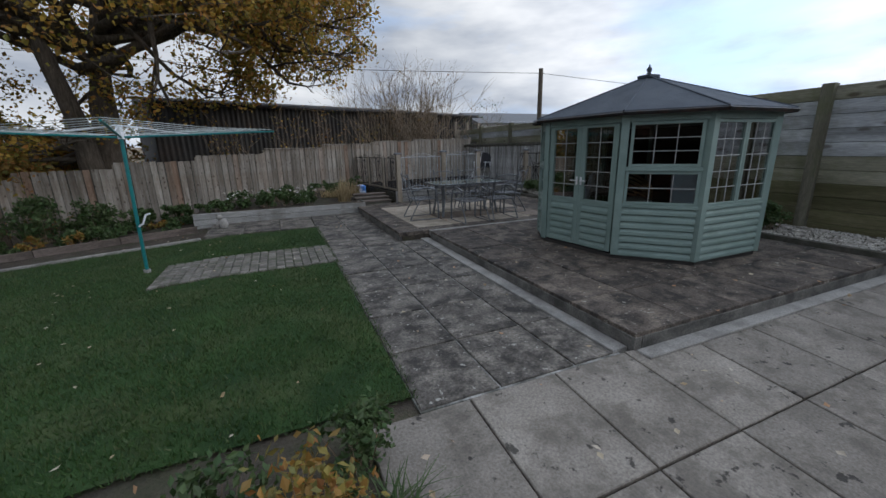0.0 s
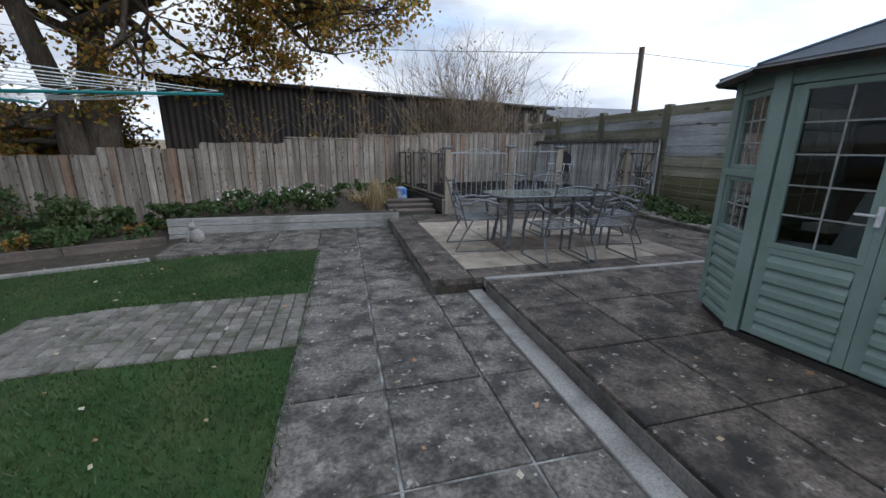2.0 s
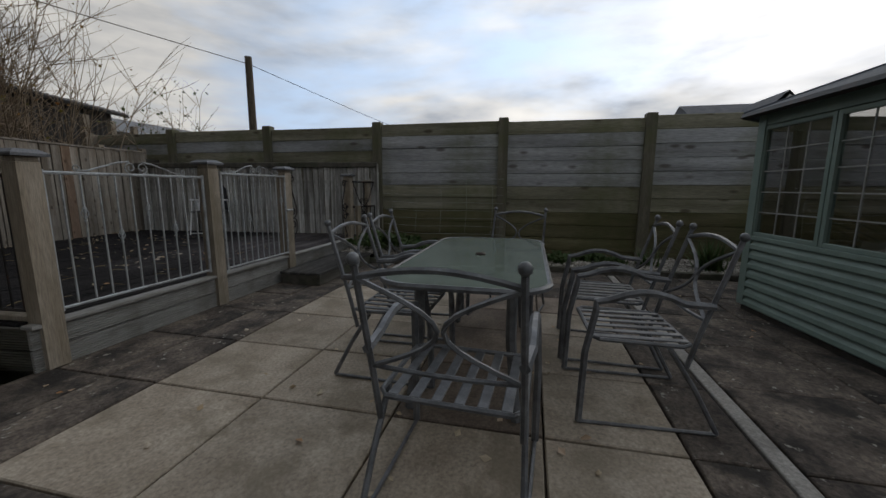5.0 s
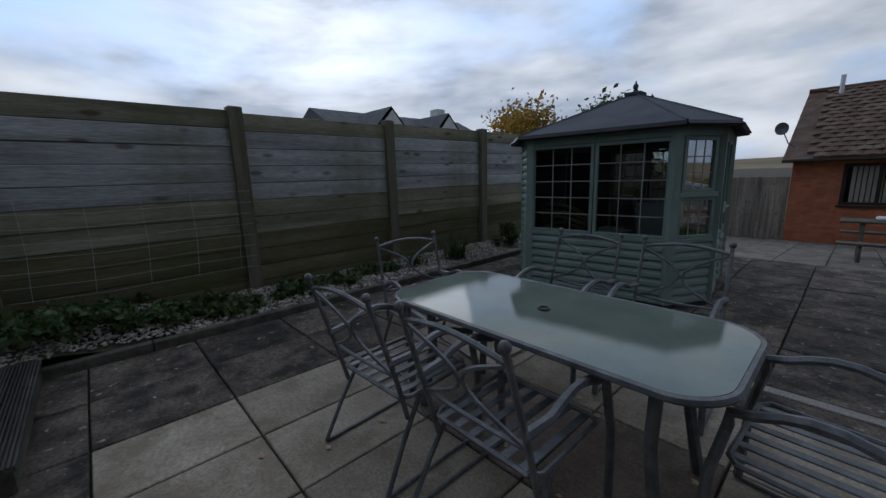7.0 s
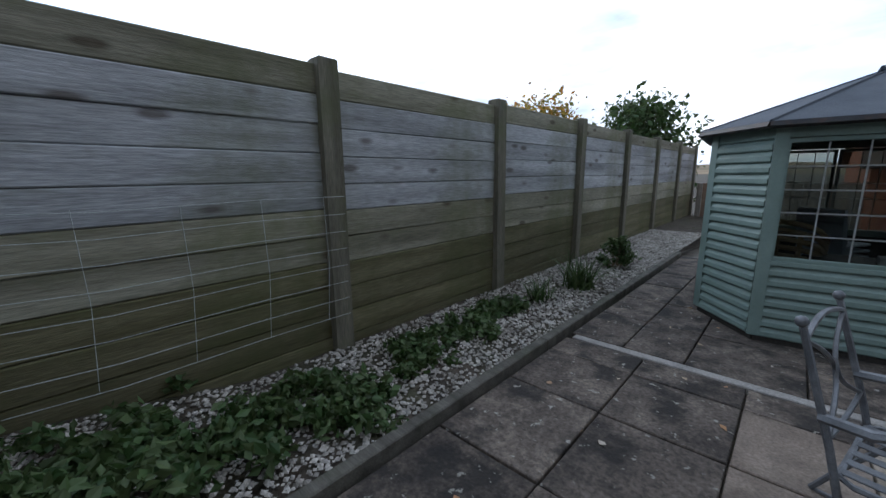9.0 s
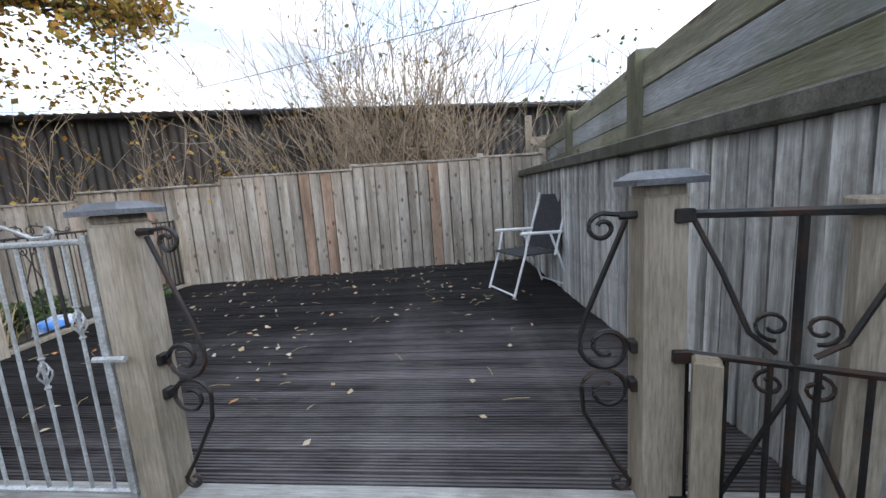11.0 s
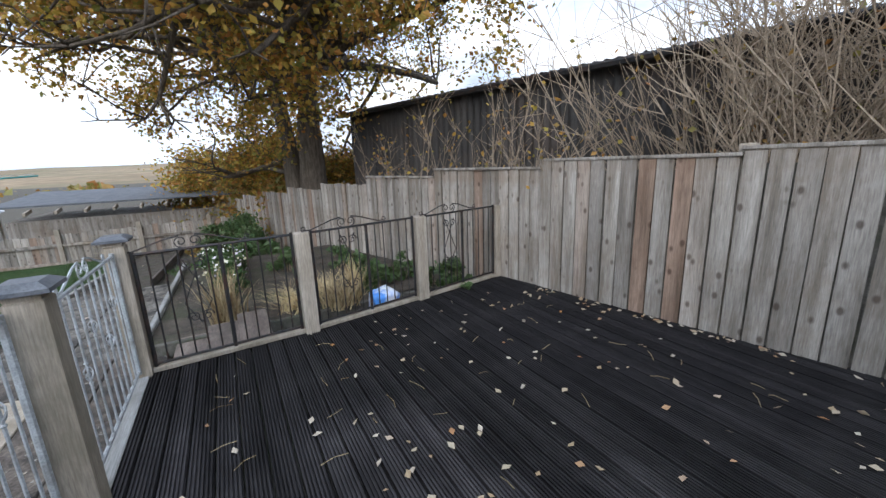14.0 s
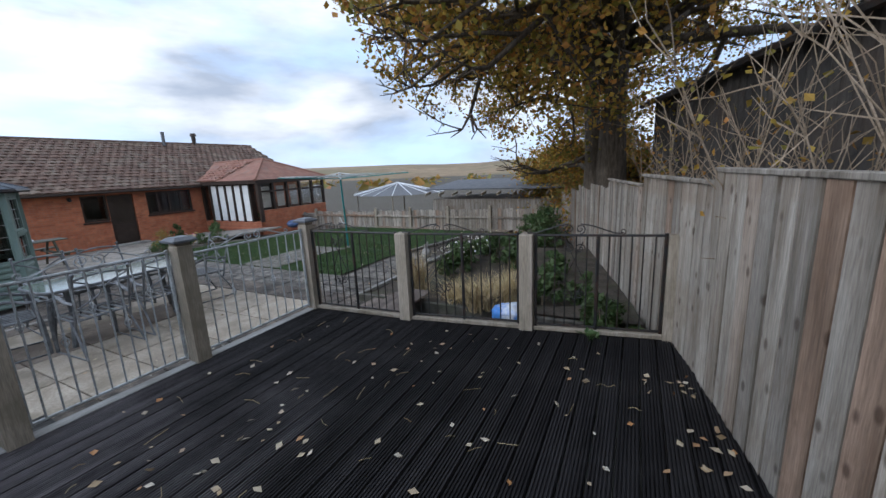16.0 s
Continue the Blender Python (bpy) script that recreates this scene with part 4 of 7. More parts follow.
def wall_frame(a, b):
    a, b = Vector((*a, 0)), Vector((*b, 0))
    d = (b - a).normalized()
    return a, d, Vector((d.y, -d.x, 0)), (b - a).length


def fbox(bm_, a, d, nrm, s0, s1, o0, o1, z0, z1, bev=0.004):
    m = Matrix((( d.x, nrm.x, 0, a.x), (d.y, nrm.y, 0, a.y), (0, 0, 1, 0), (0, 0, 0, 1)))
    return box(bm_, s0, s1, o0, o1, z0, z1, bev, m)


def cladding(a, d, nrm, s0, s1, z0, z1, material, parent):
    n_ = round((z1 - z0) / 0.092)
    hgt = (z1 - z0) / n_
    for k in range(n_):
        b = nb()
        m = Matrix(((d.x, nrm.x, 0, a.x), (d.y, nrm.y, 0, a.y), (0, 0, 1, 0), (0, 0, 0, 1)))
        z = z0 + k * hgt
        prof = [(-0.012, z), (0.026, z), (0.034, z + hgt * 0.12), (0.032, z + hgt * 0.5), (0.014, z + hgt * 0.8), (0.004, z + hgt), (-0.012, z + hgt)]
        ra = [b.verts.new(m @ Vector((s0, o, q))) for o, q in prof]
        rb = [b.verts.new(m @ Vector((s1, o, q))) for o, q in prof]
        for i in range(len(prof)):
            j = (i + 1) % len(prof)
            b.faces.new((ra[i], rb[i], rb[j], ra[j]))
        bmesh.ops.recalc_face_normals(b, faces=b.faces)
        part("clapboard", b, material, parent)


def leaded(a, d, nrm, s0, s1, z0, z1, nx_, nz_, parent):
    w = part("window", fbox(fbox(fbox(fbox(nb(), a, d, nrm, s0 - 0.035, s0, -0.02, 0.024, z0 - 0.035, z1 + 0.035), a, d, nrm, s1, s1 + 0.035, -0.02, 0.024, z0 - 0.035, z1 + 0.035), a, d, nrm, s0, s1, -0.02, 0.022, z0 - 0.035, z0), a, d, nrm, s0, s1, -0.02, 0.022, z1, z1 + 0.035), M_SAGE, parent)
    p = part("pane", fbox(nb(), a, d, nrm, s0, s1, -0.002, 0.002, z0, z1, 0), M_PANE, w)
    p.visible_shadow = False
    for k in range(1, nx_):
        s = s0 + (s1 - s0) * k / nx_
        part("lead_bar", fbox(nb(), a, d, nrm, s - 0.005, s + 0.005, -0.006, 0.006, z0, z1, 0), M_LEAD, w)
    for k in range(1, nz_):
        z = z0 + (z1 - z0) * k / nz_
        part("lead_bar", fbox(nb(), a, d, nrm, s0, s1, -0.007, 0.007, z - 0.005, z + 0.005, 0), M_LEAD, w)


for i in range(8):
    a, d, nrm, L = wall_frame(SH[i], SH[(i + 1) % 8])
    if nrm.dot(a + d * L / 2 - SC) < 0:
        nrm = -nrm
    ps = part("corner_post", fbox(nb(), a, d, nrm, -0.045, 0.045, -0.05, 0.035, SZ0, SZ1, 0.006), M_SAGE, sh)
    part("head_rail", fbox(nb(), a, d, nrm, 0.03, L - 0.03, -0.03, 0.022, SZ1 - 0.1, SZ1 + 0.02, 0.004), M_SAGE, sh)
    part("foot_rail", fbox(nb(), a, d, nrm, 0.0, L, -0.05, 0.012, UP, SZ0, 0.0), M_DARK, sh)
    if i in (3, 4, 5):                 # solid clad walls towards the fence; the unseen south-east one is closed to darken inside
        # The lining's near-black colour holds the shade of the inside.
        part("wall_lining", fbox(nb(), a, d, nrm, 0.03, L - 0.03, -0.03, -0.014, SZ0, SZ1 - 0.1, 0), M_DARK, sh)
        cladding(a, d, nrm, 0.045, L - 0.045, SZ0, SZ1 - 0.1, M_SAGE, sh)
        continue
    if i == 0:                      # double doors
        for k in range(2):
            s0, s1 = 0.06 + k * (L / 2 - 0.06), L / 2 + k * (L / 2 - 0.06)
            dr = part("door", fbox(fbox(fbox(nb(), a, d, nrm, s0, s0 + 0.07, -0.02, 0.02, SZ0 + 0.02, SZ1 - 0.11), a, d, nrm, s1 - 0.07, s1 - 0.004, -0.02, 0.02, SZ0 + 0.02, SZ1 - 0.11), a, d, nrm, s0 + 0.07, s1 - 0.07, -0.02, 0.018, SZS - 0.06, SZS), M_SAGE, sh)
            cladding(a, d, nrm, s0 + 0.07, s1 - 0.07, SZ0 + 0.02, SZS - 0.06, M_SAGE, dr)
            part("lining", fbox(nb(), a, d, nrm, s0 + 0.07, s1 - 0.07, -0.03, -0.014, SZ0 + 0.02, SZS - 0.06, 0), M_DARK, dr)
            leaded(a, d, nrm, s0 + 0.078, s1 - 0.078, SZS + 0.02, SZ1 - 0.14, 2, 5, sh)
            hp = a + d * (L / 2 + (0.035 if k else -0.035)) + nrm * 0.03 + Vector((0, 0, UP + 0.98))
            part("door_handle", tube(tube(nb(), [hp, hp + nrm * 0.03, hp + nrm * 0.03 + d * (0.09 if k else -0.09)], 0.008, 6), [hp - Vector((0, 0, 0.06)), hp + Vector((0, 0, 0.05))], 0.014, 6), M_WHITE, dr, "silver lever handle")
        continue
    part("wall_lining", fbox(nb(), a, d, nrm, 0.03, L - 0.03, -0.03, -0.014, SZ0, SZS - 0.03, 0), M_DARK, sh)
    cladding(a, d, nrm, 0.045, L - 0.045, SZ0, SZS - 0.03, M_SAGE, sh)
    part("sill_rail", fbox(nb(), a, d, nrm, 0.03, L - 0.03, -0.03, 0.034, SZS - 0.03, SZS + 0.01, 0.004), M_SAGE, sh)
    if i in (1, 7):
        zt = SZS + 0.44
        leaded(a, d, nrm, 0.085, L - 0.085, SZS + 0.045, zt - 0.055, 3, 2, sh)
        part("transom", fbox(nb(), a, d, nrm, 0.04, L - 0.04, -0.03, 0.04, zt - 0.02, zt + 0.03, 0.004), M_SAGE, sh)
        leaded(a, d, nrm, 0.105, L - 0.105, zt + 0.065, SZ1 - 0.14, 3, 3, sh)
    else:
        for k in range(2):
            leaded(a, d, nrm, 0.06 + k * (L / 2 - 0.02), L / 2 - 0.04 + k * (L / 2 - 0.02), SZS + 0.045, SZ1 - 0.14, 3, 5, sh)
# roof
OV = 0.17
eave = []
for i in range(8):
    p = Vector((*SH[i], 0)) - SC
    eave.append(SC + p * (1 + OV / p.length))
ez, az = SZ1 - 0.02, UP + 2.36
for i in range(8):
    a, b = eave[i], eave[(i + 1) % 8]
    rb = nb()
    lo = [rb.verts.new((a.x, a.y, ez)), rb.verts.new((b.x, b.y, ez)), rb.verts.new((SC.x, SC.y, az - 0.05))]
    hi = [rb.verts.new((a.x, a.y, ez + 0.045)), rb.verts.new((b.x, b.y, ez + 0.045)), rb.verts.new((SC.x, SC.y, az))]
    rb.faces.new(hi)
    rb.faces.new(lo[::-1])
    rb.faces.new((lo[0], lo[1], hi[1], hi[0]))
    rb.faces.new((lo[1], lo[2], hi[2], hi[1]))
    rb.faces.new((lo[2], lo[0], hi[0], hi[2]))
    bmesh.ops.recalc_face_normals(rb, faces=rb.faces)
    part("roof_panel", rb, M_FELT, sh)
    part("hip_strip", tube(nb(), [(a.x, a.y, ez + 0.045), (SC.x, SC.y, az)], 0.014, 5), M_FELT, sh)
    part("eaves_trim", tube(nb(), [(a.x, a.y, ez + 0.015), (b.x, b.y, ez + 0.015)], 0.028, 4), M_BLACK, sh, "black eaves edge")
fin = nb()
box(fin, SC.x - 0.1, SC.x + 0.1, SC.y - 0.1, SC.y + 0.1, az - 0.03, az + 0.012, 0.008)
tube(fin, [(SC.x, SC.y, az), (SC.x, SC.y, az + 0.04)], 0.03, 8)
ball(fin, (SC.x, SC.y, az + 0.08), 0.035, 1.2)
tube(fin, [(SC.x, SC.y, az + 0.1), (SC.x, SC.y, az + 0.155)], 0.018, 6, r1=0.004)
part("finial", fin, M_FELT, sh, "turned grey finial")
# Floor in the same near-black, its shade put into the colour.
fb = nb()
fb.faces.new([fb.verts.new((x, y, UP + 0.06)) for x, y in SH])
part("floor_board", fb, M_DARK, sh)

# ---- table and chairs ----
TX0, TX1, TY0, TY1, TZ = 1.77, 3.47, 2.93, 3.68, UP + 0.72
tb = thing("patio_table", "frosted glass patio table with a grey metal rim and legs", "table", ((TX0 + TX1) / 2, (TY0 + TY1) / 2, UP))


def outline(inset, n_=10):
    pts, r_ = [], 0.16 - inset * 0.5
    x0, x1, y0, y1 = TX0 + inset, TX1 - inset, TY0 + inset, TY1 - inset
    for cx, cy, a0 in ((x1 - r_, y1 - r_, 0), (x0 + r_, y1 - r_, 90), (x0 + r_, y0 + r_, 180), (x1 - r_, y0 + r_, 270)):
        for k in range(n_):
            q = radians(a0 + 90 * k / (n_ - 1))
            px, py = cx + r_ * math.cos(q), cy + r_ * math.sin(q)
            bow = 0.085 * (1 - ((px - (TX0 + TX1) / 2) / 0.85) ** 2)
            pts.append((px, py + (bow if py > (TY0 + TY1) / 2 else -bow)))
    return pts


tg = nb()
top = [tg.verts.new((x, y, TZ)) for x, y in outline(0.012)]
bot = [tg.verts.new((x, y, TZ - 0.008)) for x, y in outline(0.012)]
tg.faces.new(top)
tg.faces.new(bot[::-1])
for k in range(len(top)):
    tg.faces.new((top[k], bot[k], bot[(k + 1) % len(top)], top[(k + 1) % len(top)]))
part("glass_top", tg, M_TABLE, tb, "obscured greenish glass top")
part("rim", tube(nb(), [(x, y, TZ - 0.012) for x, y in outline(0)], 0.016, 6, closed=True), M_GREYM, tb)
part("parasol_ring", tube(nb(), arc(((TX0 + TX1) / 2, (TY0 + TY1) / 2, TZ + 0.004), 0.028, 0, 345, 14, (1, 0, 0), (0, 1, 0)), 0.006, 5, closed=True), M_BROWN, tb)
for sx in (0, 1):
    for sy in (0, 1):
        lx, ly = (TX0 + 0.24, TX1 - 0.24)[sx], (TY0 + 0.14, TY1 - 0.14)[sy]
        ox, oy = (-0.06, 0.06)[sx], (-0.04, 0.04)[sy]
        part("leg", tube(nb(), [(lx + ox * 0.2, ly, TZ - 0.03), (lx, ly, UP + 0.4), (lx + ox, ly + oy, UP + 0.004)], 0.027, 6), M_GREYM, tb)
for yy in (TY0 + 0.14, TY1 - 0.14):
    part("stretcher", tube(nb(), [(TX0 + 0.24, yy, TZ - 0.1), (TX1 - 0.24, yy, TZ - 0.1)], 0.012, 6), M_GREYM, tb)


def garden_chair():
    """Faces +y, standing at the origin."""
    c = thing("garden_chair", "grey metal garden chair with curved arms and looped back", "chair", group="chairs round the table")
    W, SHT, BH, D = 0.255, 0.42, 0.92, 0.22
    part("seat_frame", tube(nb(), [(-W + 0.03, -D, SHT), (W - 0.03, -D, SHT), (W, -D + 0.04, SHT), (W, D - 0.03, SHT + 0.01), (W - 0.04, D, SHT + 0.01), (-W + 0.04, D, SHT + 0.01), (-W, D - 0.03, SHT + 0.01), (-W, -D + 0.04, SHT)], 0.011, 6, closed=True), M_GREYM, c)
    for k in range(6):
        x = -W + 0.055 + (2 * W - 0.11) * k / 5
        b = nb()
        box(b, x - 0.019, x + 0.019, -D, D, SHT + 0.004, SHT + 0.012, 0.003)
        part("seat_strap", b, M_GREYM, c)
    for s in (-1, 1):
        part("back_post", tube(nb(), [(s * W, -D + 0.02, SHT - 0.1), (s * W, -D - 0.03, SHT + 0.1), (s * W * 0.98, -D - 0.15, BH)], 0.012, 6), M_GREYM, c)
        part("finial", ball(nb(), (s * W * 0.98, -D - 0.155, BH + 0.018), 0.021, 1.0), M_GREYM, c, smooth=True)
        part("arm", tube(nb(), [(s * W, -D - 0.07, SHT + 0.2)] + [(s * (W + 0.015), -D + 0.04 + 0.4 * q, SHT + 0.2 + 0.055 * math.sin(math.pi * min(1, q * 1.1))) for q in np.linspace(0.05, 1, 7)] + [(s * (W + 0.02), D, SHT + 0.16), (s * (W + 0.03), D + 0.04, SHT - 0.05), (s * (W + 0.03), D + 0.05, 0.012)], 0.018, 6), M_GREYM, c)
        part("rear_leg", tube(nb(), [(s * W, -D + 0.1, SHT - 0.01), (s * (W + 0.01), -D - 0.02, SHT - 0.2), (s * (W + 0.02), -D - 0.13, 0.012)], 0.012, 6), M_GREYM, c)
        part("foot_bar", tube(nb(), [(s * (W + 0.02), -D - 0.13, 0.01), (s * (W + 0.03), D + 0.05, 0.01)], 0.009, 6), M_GREYM, c)
    def bk(x, q):
        return (x, -D - 0.03 - 0.12 * q, SHT + 0.1 + (BH - SHT - 0.1) * q)
    part("top_rail", tube(nb(), [bk(-W * 0.98 + 2 * W * 0.98 * q, 0.9 + 0.09 * math.sin(math.pi * q)) for q in np.linspace(0, 1, 9)], 0.011, 6), M_GREYM, c)
    part("lower_rail", tube(nb(), [bk(-W + 2 * W * q, 0.08 - 0.03 * math.sin(math.pi * q)) for q in np.linspace(0, 1, 7)], 0.009, 6), M_GREYM, c)
    for s in (-1, 1):
        part("back_loop", tube(nb(), [bk(s * (W * 0.96 - 0.235 * math.sin(math.pi * q)), 0.08 + 0.8 * q) for q in np.linspace(0, 1, 11)], 0.009, 5), M_GREYM, c)
    return c


CH = [(1.56, 3.24, -93), (3.67, 3.18, 77), (2.45, 3.78, 179), (3.14, 3.82, 182), (2.31, 2.47, 2), (3.0, 2.48, -3)]
first = garden_chair()
for k, (x, y, a) in enumerate(CH):
    m = pose(x, y, UP, 0, 0, a)
    if k == 0:
        first.matrix_basis = m
    else:
        copy_thing(first, m)

# ---- folding chair on the deck ----
fc = thing("folding_chair", "silver-framed folding chair with black fabric seat", "chair", (6.02, 8.72, DK))
FM = pose(6.02, 8.66, DK, 0, 0, 116)


def fpart(name, pts, r_, material=None, label=""):
    part(name, tube(nb(), [FM @ Vector(p) for p in pts], r_, 6), material or M_WHITE, fc, label)


for s in (-0.25, 0.25):
    fpart("front_leg", [(s, 0.3, 0.012), (s, 0.16, 0.42), (s, 0.12, 0.6)], 0.012)
    fpart("rear_leg", [(s, -0.36, 0.012), (s, -0.12, 0.61)], 0.012)
    fpart("back_post", [(s, -0.17, 0.38), (s, -0.36, 0.98)], 0.012)
    fpart("armrest", [(s, -0.26, 0.6), (s, 0.2, 0.62)], 0.016)
for yy, zz in ((0.29, 0.04), (-0.345, 0.05)):
    fpart("cross_bar", [(-0.25, yy, zz), (0.25, yy, zz)], 0.009)
M_FAB = mat("black_mesh_fabric", (0.02, 0.021, 0.025), (0.035, 0.036, 0.042), 30, 0.8, 0.3, 300)
part("seat", obox(-0.24, 0.24, -0.2, 0.22, 0.4, 0.415, 0.004, m=FM), M_FAB, fc, "black woven fabric seat")
bb_ = nb()
box(bb_, -0.24, 0.24, -0.008, 0.008, 0, 0.57, 0.004, m=FM @ pose(0, -0.2, 0.42, 19, 0, 0))
part("backrest", bb_, M_FAB, fc, "black woven fabric back")


# ---- corrugated barn behind the back fence ----
barn = thing("barn", "dark corrugated sheet-metal barn with a low roof edge", "barn", (1, 12, 0))


def bline(s):
    return Vector((-4.4 + s * 0.958, 9.6 + 0.287 * s, 0))


def corrugated(length, pitch, amp):
    b = nb()
    rows_ = []
    k, n_ = 0, int(length / (pitch / 6))
    for i in range(n_ + 1):
        s = length * i / n_
        q = bline(s) + Vector((0.3, -1, 0)).normalized() * amp * math.sin(math.tau * s / pitch)
        rows_.append([b.verts.new((q.x, q.y, z)) for z in (-0.9, 3.1)])
    for i in range(n_):
        b.faces.new((rows_[i][0], rows_[i + 1][0], rows_[i + 1][1], rows_[i][1]))
    return b


part("wall_sheet", corrugated(13.0, 0.15, 0.028), M_BARN, barn, smooth=True)
e0, e1 = bline(-0.15), bline(13.2)
rf = nb()
nrm_ = Vector((-0.3, 1, 0)).normalized()
n_ = 500
lo_, hi_ = [], []
for i in range(n_ + 1):
    q = e0 + (e1 - e0) * i / n_
    w_ = 0.025 * math.sin(math.tau * (12.85 * i / n_) / 0.15)
    a, b = q - nrm_ * 0.22, q + nrm_ * 8
    lo_.append(rf.verts.new((a.x, a.y, 3.12 + w_)))
    hi_.append(rf.verts.new((b.x, b.y, 4.1 + w_)))
for i in range(n_):
    rf.faces.new((lo_[i], lo_[i + 1], hi_[i + 1], hi_[i]))
part("roof", rf, M_BARN, barn, smooth=True)
a, b = bline(0), bline(0) + nrm_ * 8
for p, q in (((a, b)), (bline(13.0), bline(13.0) + nrm_ * 8)):
    ew = nb()
    ew.faces.new([ew.verts.new((v_.x, v_.y, z)) for v_, z in ((p, -0.4), (q, -0.4), (q, 4.05), (p, 3.08))])
    part("end_wall", ew, M_BARN, barn)
part("gutter", tube(nb(), [e0 - nrm_ * 0.24 + Vector((0, 0, 3.07)), e1 - nrm_ * 0.24 + Vector((0, 0, 3.07))], 0.05, 6), M_BLACK, barn)

# ---- house ----
HY = -9.6
hs = thing("house", "red brick bungalow with a brown tiled roof and dark frames", "house", (-2, -12, 0))
HX0, HX1 = -12.5, 2.9
OPEN = [(-0.1, 1.9, 1.05, 2.12), (-2.7, -1.87, 1.1, 2.12), (-3.62, -2.71, 0.02, 2.1), (-6.0, -4.1, 1.15, 2.12)]
xs_ = sorted({HX0, HX1, *[o[0] for o in OPEN], *[o[1] for o in OPEN]})
def hwall(*a):
    part("wall", obox(*a), M_BRICK, hs)


for i in range(len(xs_) - 1):
    x0, x1 = xs_[i], xs_[i + 1]
    o = [q for q in OPEN if q[0] <= x0 + 1e-6 and q[1] >= x1 - 1e-6]
    if not o:
        hwall(x0, x1, HY - 0.28, HY, -0.1, 2.36)
    else:
        if o[0][2] > 0.05:
            hwall(x0, x1, HY - 0.28, HY, -0.1, o[0][2])
        hwall(x0, x1, HY - 0.28, HY, o[0][3], 2.36)
hwall(HX1 - 0.28, HX1, HY - 8, HY - 0.28, -0.1, 2.36)
hwall(HX0, HX0 + 0.28, HY - 8, HY - 0.28, -0.1, 2.36)
hwall(HX0, HX1, HY - 8.2, HY - 8, -0.1, 2.36)
gb = nb()
for gx in (HX1 - 0.26, HX0 + 0.02):
    v_ = [gb.verts.new((gx + t_, yy, zz)) for t_ in (0, 0.24) for yy, zz in ((HY, 2.36), (HY - 8.2, 2.36), (HY - 4.1, 4.5))]
    gb.faces.new(v_[:3])
    gb.faces.new(v_[:2:-1])
    for k in range(3):
        gb.faces.new((v_[k], v_[(k + 1) % 3], v_[3 + (k + 1) % 3], v_[3 + k]))
part("gable", gb, M_BRICK, hs)


def tiled(name, origin, along, upv, n_along, n_up, parent, material, tw=0.3, tl=0.34):
    """Courses of overlapping tiles on a slope, joined."""
    o, a, u = Vector(origin), Vector(along).normalized(), Vector(upv).normalized()
    nn = a.cross(u).normalized()
    if nn.z < 0:
        nn = -nn
    rr = np.random.default_rng(8)
    vv, ff = [], []
    for j in range(n_up):
        for i in range(n_along):
            p = o + a * (i * tw + (j % 2) * tw / 2) + u * (j * tl * 0.82)
            lift = 0.012 + float(rr.uniform(0, 0.012))
            q = [p, p + a * (tw - 0.012), p + a * (tw - 0.012) + u * tl, p + u * tl]
            k0 = len(vv)
            mid0, mid1 = (q[0] + q[1]) / 2, (q[2] + q[3]) / 2
            vv += [tuple(q[0] + nn * (0.03 + lift)), tuple(mid0 + nn * (0.055 + lift)), tuple(q[1] + nn * (0.03 + lift)), tuple(q[2] + nn * lift), tuple(mid1 + nn * (0.02 + lift)), tuple(q[3] + nn * lift),
                   tuple(q[0]), tuple(mid0), tuple(q[1])]
            ff += [(k0, k0 + 1, k0 + 4, k0 + 5), (k0 + 1, k0 + 2, k0 + 3, k0 + 4), (k0 + 6, k0 + 7, k0 + 1, k0), (k0 + 7, k0 + 8, k0 + 2, k0 + 1)]
    me_ = bpy.data.meshes.new("mesh")
    me_.from_pydata(vv, [], ff)
    me_.materials.append(material)
    ob = part(name, me_, material, parent)
    ob["kind"] = "stuff"
    return ob


rbm = nb()
for (y0, z0), (y1, z1) in (((HY + 0.35, 2.27), (HY - 4.1, 4.52)), ((HY - 8.5, 2.27), (HY - 4.1, 4.52))):
    v_ = [rbm.verts.new(p) for p in ((HX0 - 0.3, y0, z0), (HX1 + 0.2, y0, z0), (HX1 + 0.2, y1, z1), (HX0 - 0.3, y1, z1))]
    rbm.faces.new(v_)
rf_ = part("roof", rbm, M_TILE, hs)
tiled("roof_tiles", (HX0 - 0.3, HY + 0.36, 2.28), (1, 0, 0), (0, -4.45, 2.25), 51, 18, rf_, M_TILE)
part("ridge", tube(nb(), [(HX0 - 0.3, HY - 4.1, 4.55), (HX1 + 0.2, HY - 4.1, 4.55)], 0.09, 6), M_TILE, rf_)
flue = tube(nb(), [(-9.1, HY - 4.1, 4.4), (-9.1, HY - 4.1, 5.05)], 0.11, 10)
tube(flue, [(-9.1, HY - 4.1, 5.0), (-9.1, HY - 4.1, 5.16)], 0.17, 10, r1=0.13)
part("flue", flue, M_BROWN, rf_, "squat brown roof flue with a flared cap")
part("soffit", obox(HX0 - 0.3, HX1 + 0.2, HY - 0.0, HY + 0.33, 2.21, 2.25), M_BROWN, hs)
part("gutter", tube(nb(), [(HX0, HY + 0.38, 2.23), (HX1 + 0.2, HY + 0.38, 2.23)], 0.05, 6), M_BROWN, hs)
part("flue", tube(nb(), [(-7.2, HY - 3.6, 4.4), (-7.2, HY - 3.6, 5.1)], 0.08, 8), M_CAP, hs)
part("vent_pipe", tube(nb(), [(2.3, HY - 3.4, 4.3), (2.3, HY - 3.4, 4.85)], 0.06, 8), M_WHITE, hs)


